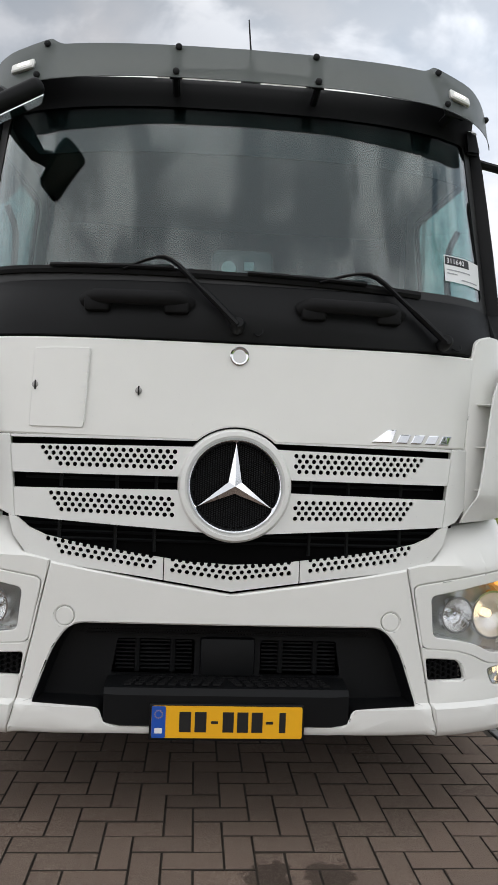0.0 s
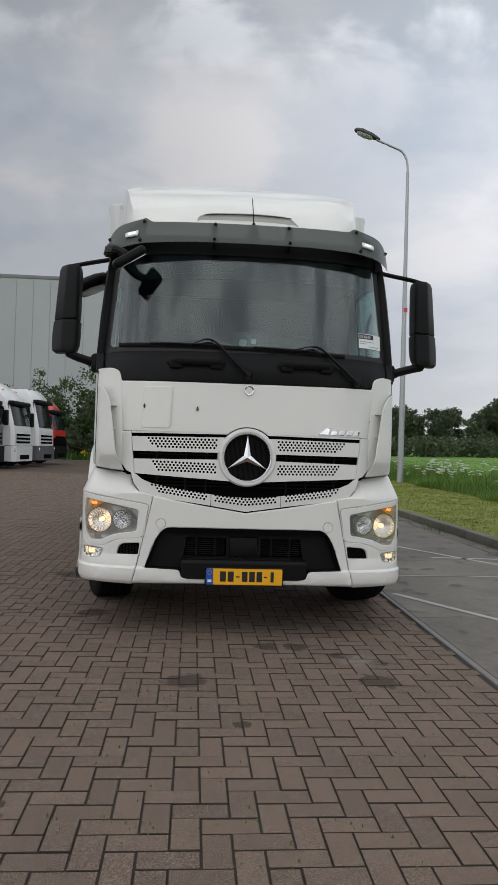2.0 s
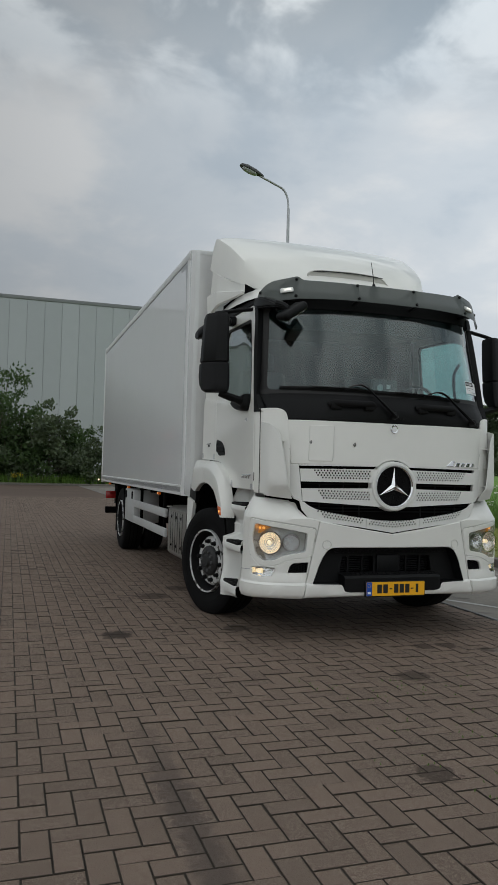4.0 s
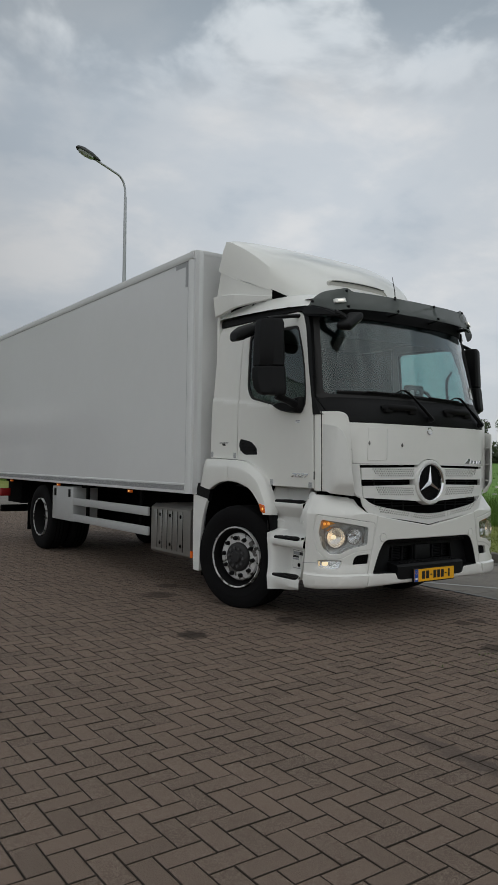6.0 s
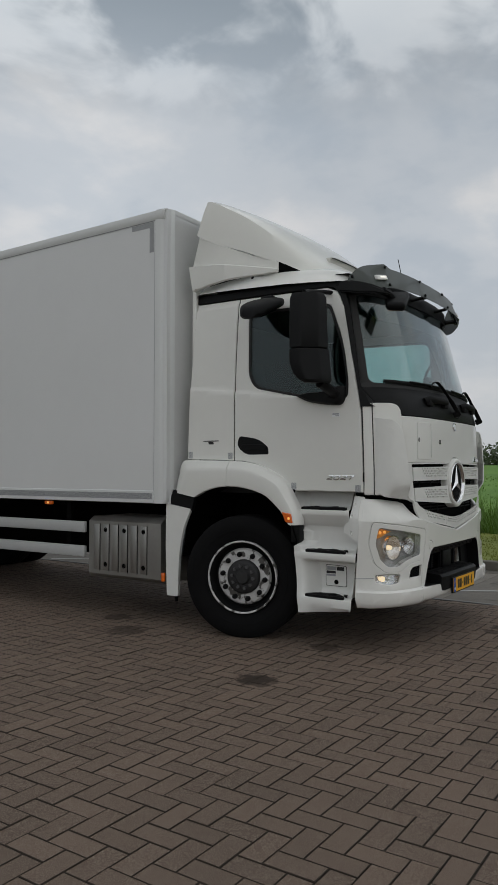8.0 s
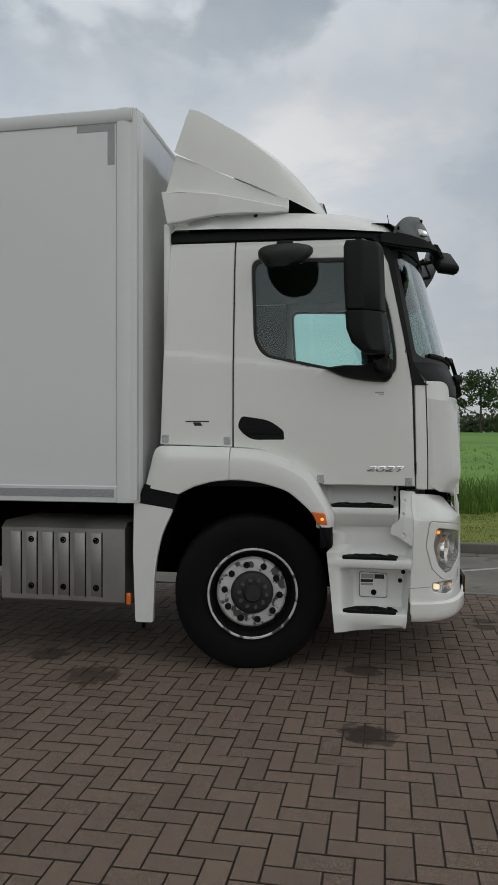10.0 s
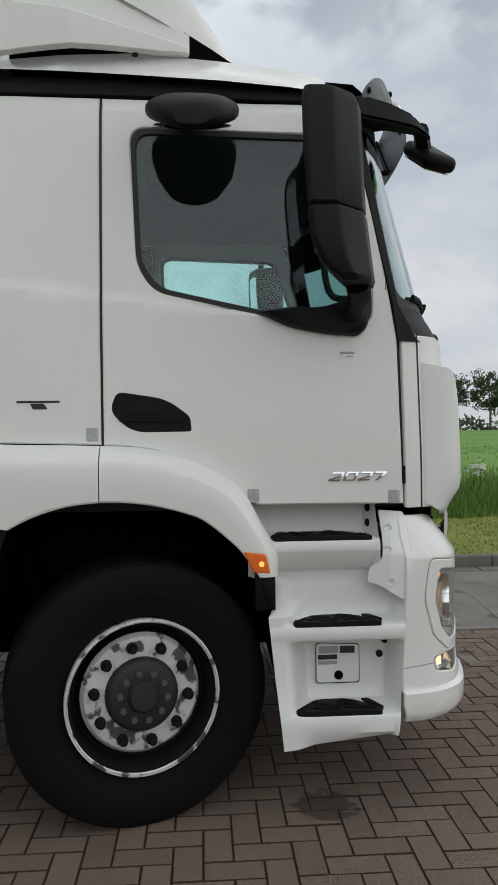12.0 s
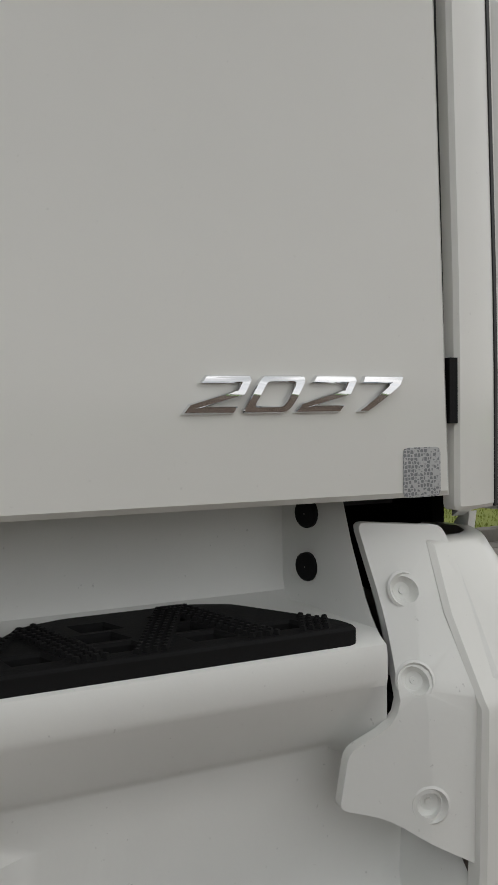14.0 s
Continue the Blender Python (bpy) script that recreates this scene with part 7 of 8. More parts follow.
# wipers
def wiper(px, pz, tip, blade_a, blade_b):
    base = cowl_face(px, pz, -0.02)
    elbow = glass_face(tip[0], tip[1], -0.035)
    w = part("wiper", lathe([(0.026, -0.01), (0.026, 0.03), (0.018, 0.042), (0.0005, 0.042)], Matrix.Translation(base) @ pose(0, 0, 0, 75), 16), "black", truck, "black windscreen wiper")
    b0, b1 = Vector(base) + Vector((0, -0.03, 0)), Vector(elbow)
    mid_ = Vector(glass_face((px + tip[0]) / 2, (pz + tip[1]) / 2 + 0.01, -0.05))
    mid_.y = min(mid_.y, (b0.y + b1.y) / 2 - 0.0)
    e2 = Vector(glass_face(blade_a[0] * 0.45 + blade_b[0] * 0.55, blade_a[1] * 0.45 + blade_b[1] * 0.55, -0.03))
    part("arm", tube(smooth_path([b0, mid_, b1, e2], 5), [0.022] * 5 + [0.015] * 6 + [0.009] * 5, n=8, flat=0.6), "black", w)
    pts = [glass_face(blade_a[0] + (blade_b[0] - blade_a[0]) * k / 12, blade_a[1] + (blade_b[1] - blade_a[1]) * k / 12, -0.012) for k in range(13)]
    part("blade", tube(pts, 0.010, n=6, flat=1.6), "black_dull", w)
    part("blade_frame", tube([(x, y - 0.016, z + 0.012) for x, y, z in pts[3:10]], 0.008, n=6), "black", w)


wiper(-0.012, 1.792, (-0.28, 2.04), (-0.92, 2.00), (-0.02, 1.985))
wiper(0.755, 1.775, (0.47, 2.02), (-0.20, 1.99), (0.68, 1.965))
for x, z in ((0.05, 1.775), (0.80, 1.765)):
    part("washer_nozzle", tube(smooth_path([cowl_face(x, z, 0), cowl_face(x + 0.012, z - 0.012, -0.02), cowl_face(x + 0.026, z - 0.004, -0.022), cowl_face(x + 0.028, z + 0.012, -0.012)], 4), 0.003, n=6), "black", truck)

# interior
dash = part("dashboard", loft([[(x, 0.30, 1.84), (x, 0.34, 1.955), (x, 0.75, 1.90), (x, 0.80, 1.72), (x, 0.55, 1.5), (x, 0.30, 1.5)] for x in (-1.0, 1.0)]), "interior", truck, "dark dashboard")
part("dash_screen", boxed(-0.108, 0.124, 0.19, 0.25, 1.93, 2.12, bevel=0.022), "device", dash, "dark device housing on the dashboard")
part("device_spot", lathe([(0.028, 0), (0.028, 0.003), (0.0005, 0.003)], Matrix.Translation((-0.045, 0.19, 2.045)) @ pose(0, 0, 0, 90), 16), "label", dash)
part("device_label", boxed(0.014, 0.050, 0.187, 0.1895, 2.040, 2.072), "label", dash)
bm = bmesh.new()
mw = pose(0.55, 0.70, 1.93, -62, 0, 0)
ring_pts = [mw @ Vector((0.22 * math.cos(a), 0.22 * math.sin(a), 0)) for a in (2 * math.pi * k / 28 for k in range(29))]
add_tube(bm, ring_pts, 0.016, n=8, cap=False)
for a in (0.2, 2.94, 4.71):
    add_tube(bm, [mw @ Vector((0, 0, -0.02)), mw @ Vector((0.22 * math.cos(a), 0.22 * math.sin(a), 0))], 0.018, n=6)
part("steering_wheel", bm, "interior", truck, "black steering wheel")


def seat(x):
    s = part("seat", boxed(x - 0.26, x + 0.26, 1.15, 1.68, 1.50, 1.66, bevel=0.05, seg=3), "seat", truck, "dark fabric driver seat")
    bm = bmesh.new()
    add_box(bm, -0.25, 0.25, -0.07, 0.07, 0.0, 0.72, bevel=0.06, m=pose(x, 1.64, 1.62, -10), seg=3)
    part("backrest", bm, "seat", s)
    bm = bmesh.new()
    add_box(bm, -0.14, 0.14, -0.05, 0.05, 0.73, 0.92, bevel=0.04, m=pose(x, 1.65, 1.62, -10), seg=3)
    part("headrest", bm, "seat", s)
    part("seat_base", boxed(x - 0.2, x + 0.2, 1.2, 1.6, 1.18, 1.5, bevel=0.03), "interior", s)


seat(0.56)
seat(-0.56)
part("rear_trim", boxed(-1.0, 1.0, 1.90, 1.935, 1.18, 2.7), "interior", truck, "dark rear cab lining")
for sg in (-1, 1):
    part("inner_sill", boxed(sg * 0.99, sg * 1.04, 0.45, 1.9, 1.18, 1.86, bevel=0.01), "interior", truck, "dark inner door lining")
    part("grab_rail", tube(smooth_path([(sg * 1.0, 0.52, 1.98), (sg * 0.96, 0.60, 2.02), (sg * 0.95, 0.62, 2.25), (sg * 0.98, 0.58, 2.36)], 4), 0.014, n=8), "interior", truck, "black grab rail inside the pillar")
    part("inner_side", boxed(sg * 0.95, sg * 0.985, 1.42, 1.90, 1.86, 2.69), "interior", truck, "dark lining behind the door")

# ---- wheels ----
def wheel(cx, cy, cz, sg, steer=0.0, twin=False, r=0.497):
    """Front wheels show a dished-out rim with the hub proud; rear ones are dished in."""
    m = pose(cx, cy, cz, 0, 90 * sg, 0) if not steer else pose(cx, cy, cz, 0, 0, steer) @ pose(0, 0, 0, 0, 90 * sg, 0)
    w = part("wheel", lathe([(0.29, -0.15), (0.46, -0.145), (0.483, -0.13), (r, -0.10), (r, 0.10), (0.483, 0.13), (0.46, 0.148), (0.40, 0.155), (0.33, 0.145), (0.295, 0.13), (0.285, 0.10), (0.285, -0.12)], m, 64), "rubber", truck, "black truck tyre on a worn grey rim")
    bm = bmesh.new()
    for q in (-0.055, 0.0, 0.055):
        add_lathe(bm, [(r - 0.006, q - 0.006), (r + 0.0008, q - 0.006), (r + 0.0008, q + 0.006), (r - 0.006, q + 0.006)], m, 64)
    part("tread_groove", bm, "void", w)
    bm = bmesh.new()
    add_lathe(bm, [(0.365, 0.1525), (0.372, 0.1555), (0.379, 0.1545)], m, 64)
    part("sidewall_line", bm, "rubber", w)
    off = 0.0 if not twin else -0.11
    part("rim", lathe([(0.288, 0.145), (0.284, 0.152), (0.275, 0.148), (0.268, 0.12), (0.262, 0.07), (0.257, 0.045 + off), (0.242, 0.045 + off), (0.228, 0.08 + off), (0.212, 0.098 + off), (0.20, 0.10 + off), (0.12, 0.10 + off), (0.0005, 0.10 + off), (0.0005, 0.02 + off), (0.26, -0.02 + off), (0.27, -0.10)], m, 48), "rim", w, "chipped grey steel rim")
    part("rim_edge", lathe([(0.290, 0.143), (0.2885, 0.156), (0.281, 0.157), (0.279, 0.146)], m, 56), "rim", w)
    part("rim_dark", lathe([(0.226, 0.082 + off), (0.24, 0.05 + off), (0.256, 0.05 + off), (0.2635, 0.075), (0.270, 0.122), (0.277, 0.147), (0.2745, 0.1485), (0.266, 0.122), (0.260, 0.078), (0.25, 0.055 + off), (0.242, 0.055 + off), (0.229, 0.084 + off)], m, 48), "black_dull", w, "rusty dark rim well")
    hub = part("hub", lathe([(0.138, 0.10 + off), (0.136, 0.118 + off), (0.125, 0.130 + off), (0.112, 0.136 + off), (0.062, 0.138 + off), (0.056, 0.150 + off), (0.048, 0.160 + off), (0.0005, 0.162 + off)], m, 36), "hub", w, "greasy dark hub")
    for k in range(10):
        a = 2 * math.pi * k / 10 + 0.2
        q = m @ Matrix.Translation((0.178 * math.cos(a), 0.178 * math.sin(a), 0.10 + off))
        part("wheel_nut", lathe([(0.0215, 0.0), (0.0215, 0.012), (0.0165, 0.014), (0.0165, 0.034), (0.012, 0.040), (0.0005, 0.040)], q, 8), "black_dull", w)
        q = m @ Matrix.Translation((0.088 * math.cos(a), 0.088 * math.sin(a), 0.136 + off))
        part("hub_bolt", lathe([(0.0145, 0.0), (0.0145, 0.010), (0.012, 0.016), (0.0005, 0.016)], q, 8), "hub_bolt", hub)


wheel(-1.055, 1.385, 0.480, -1, steer=16, r=0.490)
wheel(1.055, 1.385, 0.480, 1, steer=16, r=0.490)
for sg in (-1, 1):
    wheel(sg * 1.06, 6.75, 0.497, sg, twin=True)
    wheel(sg * 0.72, 6.75, 0.497, sg, twin=True)

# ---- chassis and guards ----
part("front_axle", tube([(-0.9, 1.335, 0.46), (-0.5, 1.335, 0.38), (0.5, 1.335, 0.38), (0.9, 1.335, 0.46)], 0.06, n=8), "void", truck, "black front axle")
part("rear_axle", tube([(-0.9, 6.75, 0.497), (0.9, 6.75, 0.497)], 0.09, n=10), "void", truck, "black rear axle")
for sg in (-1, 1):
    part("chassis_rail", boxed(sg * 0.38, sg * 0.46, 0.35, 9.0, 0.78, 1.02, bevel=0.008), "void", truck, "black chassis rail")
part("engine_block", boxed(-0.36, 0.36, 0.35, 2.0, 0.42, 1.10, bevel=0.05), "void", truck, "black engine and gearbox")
# added plain block: keeps far-side light off the ground under the truck
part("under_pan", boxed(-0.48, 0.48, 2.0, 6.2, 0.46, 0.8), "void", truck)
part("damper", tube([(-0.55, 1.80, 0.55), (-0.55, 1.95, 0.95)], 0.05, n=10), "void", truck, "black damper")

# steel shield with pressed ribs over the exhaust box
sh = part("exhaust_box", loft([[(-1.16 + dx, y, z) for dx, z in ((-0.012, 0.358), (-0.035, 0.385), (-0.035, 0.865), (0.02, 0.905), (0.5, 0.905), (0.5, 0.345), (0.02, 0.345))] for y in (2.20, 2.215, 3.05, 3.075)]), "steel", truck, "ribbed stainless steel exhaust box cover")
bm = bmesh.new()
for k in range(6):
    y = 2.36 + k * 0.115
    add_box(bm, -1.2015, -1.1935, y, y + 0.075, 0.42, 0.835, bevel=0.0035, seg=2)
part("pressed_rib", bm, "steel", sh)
# shade beside each pressed rib, drawn as thin black strips
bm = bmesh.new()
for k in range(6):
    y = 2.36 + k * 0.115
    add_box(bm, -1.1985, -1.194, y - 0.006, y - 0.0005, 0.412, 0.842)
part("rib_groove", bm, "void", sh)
for y in (2.397, 2.628, 2.858):
    for z in (0.474, 0.788):
        part("bolt", lathe([(0.022, 0.0), (0.018, 0.003), (0.011, -0.001), (0.009, 0.006), (0.0005, 0.006)], Matrix.Translation((-1.202, y, z)) @ pose(0, 0, 0, 0, -90, 0), 12), "void", sh)
part("side_reflector", boxed(-1.205, -1.18, 2.158, 2.186, 0.375, 0.45, bevel=0.004), "orange", truck, "small orange reflector")
part("flap_bracket", tube([(-1.1, 2.10, 0.20), (-1.1, 2.11, 0.45)], 0.012, n=6), "void", truck)

# side guard rails and tool box
for sg in (-1, 1):
    g = part("side_guard", boxed(sg * 1.20, sg * 1.235, 3.10, 5.36, 0.755, 0.855, bevel=0.008), "frame", truck, "grey side guard rail")
    part("lower_rail", boxed(sg * 1.20, sg * 1.235, 3.10, 5.36, 0.53, 0.63, bevel=0.008), "frame", g)
    for y in (3.35, 4.95):
        part("guard_post", boxed(sg * 1.165, sg * 1.198, y - 0.03, y + 0.03, 0.53, 1.06, bevel=0.004), "void", g)
    t = part("tool_box", boxed(sg * 0.85, sg * 1.225, 5.38, 6.18, 0.52, 1.0, bevel=0.012), "frame", truck, "grey tool box with two latches")
    for y in (5.50, 6.05):
        part("latch", boxed(sg * 1.222, sg * 1.240, y - 0.03, y + 0.03, 0.86, 0.97, bevel=0.006), "black", t)
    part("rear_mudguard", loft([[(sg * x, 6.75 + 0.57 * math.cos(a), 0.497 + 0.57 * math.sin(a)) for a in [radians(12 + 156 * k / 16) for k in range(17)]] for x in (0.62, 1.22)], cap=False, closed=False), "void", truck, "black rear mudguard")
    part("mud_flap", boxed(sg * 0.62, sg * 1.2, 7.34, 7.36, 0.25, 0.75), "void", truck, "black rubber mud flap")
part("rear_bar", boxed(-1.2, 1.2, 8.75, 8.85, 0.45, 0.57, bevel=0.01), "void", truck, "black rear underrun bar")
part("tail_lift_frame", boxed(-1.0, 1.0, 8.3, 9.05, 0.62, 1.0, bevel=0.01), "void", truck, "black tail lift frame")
part("rear_lamp", boxed(-1.18, -0.95, 8.92, 8.98, 0.72, 0.86, bevel=0.01), "red", truck, "red rear lamp")
part("corner_lamp", boxed(-1.32, -1.29, 9.11, 9.15, 1.05, 1.085, bevel=0.012), "lamp_warm", truck, "small lit outline lamp")
for y in (3.62, 6.0, 8.2):
    part("side_marker_lamp", boxed(-1.222, -1.19, y - 0.05, y + 0.05, 1.0, 1.035, bevel=0.008), "orange", truck, "small amber side marker lamp")
    part("marker_bulb", boxed(-1.2235, -1.222, y - 0.012, y + 0.012, 1.01, 1.028), "orange_lit", truck)

# ---- box body ----
BX0, BX1, BY0, BY1, BZ0, BZ1 = -1.25, 1.25, 2.09, 9.12, 1.045, 3.608
body = part("box_body", boxed(BX0 + 0.012, BX1 - 0.012, BY0 + 0.012, BY1 - 0.012, BZ0 + 0.02, BZ1 - 0.012), "box", truck, "white box body with smooth side panels")
for sg in (-1, 1):
    X = sg * BX1
    part("side_panel", boxed(X - sg * 0.02, X - sg * 0.004, BY0 + 0.145, BY1 - 0.08, BZ0 + 0.11, BZ1 - 0.095), "box", body, "flat white side wall")
    bm = bmesh.new()
    ring = [(0.0, 0.0), (0.0, -0.07), (0.012, -0.092), (0.06, -0.092), (0.06, 0.02), (0.05, 0.02)]
    # top rail with a rounded shoulder
    sec = [(X - sg * 0.004, BZ1 - 0.095), (X, BZ1 - 0.09), (X + sg * 0.002, BZ1 - 0.03), (X - sg * 0.006, BZ1 - 0.008), (X - sg * 0.03, BZ1 + 0.003), (X - sg * 0.08, BZ1 + 0.004), (X - sg * 0.08, BZ1 - 0.095)]
    add_loft(bm, [[(x, y, z) for x, z in sec] for y in (BY0 + 0.04, BY1)])
    part("top_rail", bm, "alu_white", body, "white roof edge profile")
    part("rail_groove", boxed(X - sg * 0.003, X + sg * 0.0015, BY0 + 0.14, BY1, BZ1 - 0.100, BZ1 - 0.095), "label_grey", body)
    sec = [(X, BZ0 + 0.11), (X + sg * 0.004, BZ0 + 0.105), (X + sg * 0.004, BZ0 + 0.005), (X - sg * 0.004, BZ0), (X - sg * 0.07, BZ0), (X - sg * 0.07, BZ0 + 0.11)]
    add = bmesh.new()
    add_loft(add, [[(x, y, z) for x, z in sec] for y in (BY0 + 0.145, BY1)])
    part("bottom_rail", add, "alu_white", body, "white lower edge profile")
    part("reflective_strip", boxed(X + sg * 0.0035, X + sg * 0.0055, BY0 + 0.16, BY1 - 0.02, BZ0 + 0.035, BZ0 + 0.088), "tape_light", body, "silver reflective strip along the lower edge")
    # rounded front corner post
    post = []
    for k in range(9):
        a = radians(90 * k / 8)
        post.append((X - sg * 0.10 + sg * 0.10 * math.sin(a), BY0 + 0.10 - 0.10 * math.cos(a)))
    post += [(X, BY0 + 0.143), (X - sg * 0.02, BY0 + 0.143), (X - sg * 0.10, BY0 + 0.03)]
    bm = bmesh.new()
    add_loft(bm, [[(x, y, z) for x, y in post] for z in (BZ0, BZ1 - 0.03)] + [[(X - sg * 0.05 + (x - X + sg * 0.05) * 0.9, BY0 + 0.07 + (y - BY0 - 0.07) * 0.85, BZ1 - 0.004) for x, y in post]])
    part("corner_post", bm, "alu_white", body, "rounded white corner post")
    part("post_groove", boxed(X - sg * 0.002, X + sg * 0.001, BY0 + 0.1432, BY0 + 0.1465, BZ0, BZ1 - 0.09), "label_grey", body)
    # corner tape marks
    part("corner_tape", boxed(X - sg * 0.0045, X - sg * 0.002, BY0 + 0.16, BY0 + 0.42, BZ1 - 0.15, BZ1 - 0.105), "tape", body, "grey reflective corner tape")
    part("corner_tape", boxed(X - sg * 0.0045, X - sg * 0.002, BY0 + 0.16, BY0 + 0.208, BZ1 - 0.37, BZ1 - 0.151), "tape", body, "grey reflective corner tape")
part("front_wall", boxed(BX0 + 0.10, BX1 - 0.10, BY0 + 0.002, BY0 + 0.02, BZ0, BZ1 - 0.05), "box_front", body, "glossy wavy white front wall")
part("front_top_edge", boxed(BX0 + 0.09, BX1 - 0.09, BY0 - 0.002, BY0 + 0.06, BZ1 - 0.06, BZ1 + 0.001, bevel=0.015), "alu_white", body, "white upper edge profile")
part("rear_frame", boxed(BX0 - 0.004, BX1 + 0.004, BY1 - 0.04, BY1 + 0.02, BZ0 - 0.02, BZ1 + 0.006, bevel=0.008), "alu_white", body, "white rear door frame")
part("roof_skin", boxed(BX0 + 0.08, BX1 - 0.08, BY0 + 0.05, BY1 - 0.04, BZ1 - 0.012, BZ1 + 0.002), "box", body, "white box roof")
for k in range(8):
    y = 2.6 + k * 0.85
    part("floor_cross_beam", boxed(-1.18, 1.18, y - 0.03, y + 0.03, 1.0, 1.06), "void", body)

# ---- trucks parked at the far side of the yard ----
def parked_truck(label, paint, low, x, y, turn, h, roof_fairing, dark_low=False):
    """A tractor unit seen from afar: cab with windscreen, doors, grille, bumper, lamps, mirrors, wheels."""
    t = thing("parked_truck", label, "truck", "trucks parked across the yard", at=(x, y, 0))
    t.rotation_euler.z = radians(turn)
    t.scale = (1.06, 1.06, 1.06)
    ring = lambda z, hx, y0, y1: [(-hx, y1, z), (-hx, y0 + 0.16, z), (-hx + 0.12, y0 + 0.03, z), (0, y0, z), (hx - 0.12, y0 + 0.03, z), (hx, y0 + 0.16, z), (hx, y1, z)]
    part("cab", loft([ring(1.0, 1.2, 0.0, 2.1), ring(1.75, 1.2, 0.02, 2.1), ring(1.8, 1.19, 0.04, 2.1), ring(h - 0.35, 1.14, 0.36, 2.1), ring(h, 1.0, 0.7, 2.05)]), paint, t)
    top = h - 0.62
    lean = lambda z: 0.32 * (z - 1.8) / (h - 2.15)
    part("windscreen", loft([[(-1.10, 0.13 + lean(z), z), (-0.98, 0.05 + lean(z), z), (0, 0.02 + lean(z), z), (0.98, 0.05 + lean(z), z), (1.10, 0.13 + lean(z), z)] for z in (1.86, top)], cap=False, closed=False), "dark_glass", t, "dark windscreen")
    bm = bmesh.new()
    add_box(bm, -1.1, 1.1, lean(top) - 0.16, lean(top) + 0.12, top - 0.04, top + 0.14, bevel=0.04)
    part("sun_visor", bm, "black", t)
    for sg in (-1, 1):
        part("side_window", sheet(rpoly([(0.30 + lean(1.9), 1.90), (0.30 + lean(top - 0.1), top - 0.1), (1.25, top - 0.08), (1.25, 1.95)], 0.06, 3), fn=lambda a, b, w: (sg * (1.208 - 0.07 * max(0, (b - 1.8) / (h - 2.15)) - w), a, b), thick=0.02), "dark_glass", t)
        part("door_line", boxed(sg * 1.196, sg * 1.204, 1.32, 1.335, 1.05, 1.8), "black", t)
        m_ = part("mirror", boxed(sg * 1.30, sg * 1.48, 0.22, 0.40, 1.85, 2.5, bevel=0.04), "black", t, "black door mirror")
        part("mirror_arm", tube([(sg * 1.15, 0.4, 2.4), (sg * 1.38, 0.3, 2.4)], 0.025, n=6), "black", m_)
        hl = part("headlight", boxed(sg * 0.72, sg * 1.12, -0.03, 0.10, 0.72, 0.92, bevel=0.03), "reflector", t)
        part("lens", boxed(sg * 0.72, sg * 1.12, -0.036, -0.031, 0.73, 0.91), "clear", hl)
        part("step_well", boxed(sg * 1.05, sg * 1.22, 0.45, 1.0, 0.42, 1.0, bevel=0.03), low, t)
        m = pose(sg * 1.03, 1.45, 0.5, 0, 90 * sg, 0)
        w = part("wheel", lathe([(0.29, -0.15), (0.47, -0.14), (0.5, -0.1), (0.5, 0.1), (0.47, 0.14), (0.29, 0.14)], m, 28), "rubber", t)
        part("rim", lathe([(0.29, 0.12), (0.25, 0.05), (0.16, 0.10), (0.0005, 0.12)], m, 20), "rim", w)
    part("bumper", loft([[(x_, y_, z_) for x_, y_ in ((-1.22, 0.5), (-1.22, 0.10), (-1.05, -0.06), (1.05, -0.06), (1.22, 0.10), (1.22, 0.5))] for z_ in (0.32, 0.62, 0.98)]), low, t, "wide bumper")
    part("intake", boxed(-0.6, 0.6, -0.075, -0.05, 0.40, 0.60, bevel=0.01), "void", t)
    for k in range(3):
        part("grille_slot", boxed(-0.85, 0.85, -0.012, 0.03, 1.10 + k * 0.16, 1.19 + k * 0.16, bevel=0.012), "void", t)
    if dark_low:
        part("lower_grille", boxed(-1.1, 1.1, -0.02, 0.1, 0.98, 1.42, bevel=0.02), "void", t)
    part("chassis", boxed(-0.5, 0.5, 2.0, 6.0, 0.6, 0.95), "void", t)
    part("underside", boxed(-1.0, 1.0, 0.5, 2.1, 0.35, 1.0), "void", t)
    if roof_fairing:
        part("roof_fairing", loft([ring(h - 0.02, 0.98, 0.75, 2.0), ring(h + 0.30, 0.9, 1.15, 2.0), ring(h + 0.38, 0.8, 1.4, 2.0)]), paint, t)
    for x_ in (-0.8, 0.8):
        part("roof_lamp", boxed(x_ - 0.06, x_ + 0.06, 0.68, 0.78, h - 0.06, h + 0.02, bevel=0.015), "orange", t)


parked_truck("parked dark truck with a black lower front", "truck_grey", "black", -8.75, 26.7, 84, 3.3, False)
parked_truck("parked white truck with a black grille", "truck_white", "truck_white", -8.25, 30.0, 84, 3.4, True)
parked_truck("parked white truck with a grey bumper", "truck_white", "truck_grey", -7.85, 33.4, 84, 3.65, False)
parked_truck("parked red truck with a black bumper", "red_paint", "black", -7.9, 37.6, 84, 3.35, False, True)

# ---- block paving: 90-degree herringbone ----
BL, BW, GAP = 0.206, 0.103, 0.004


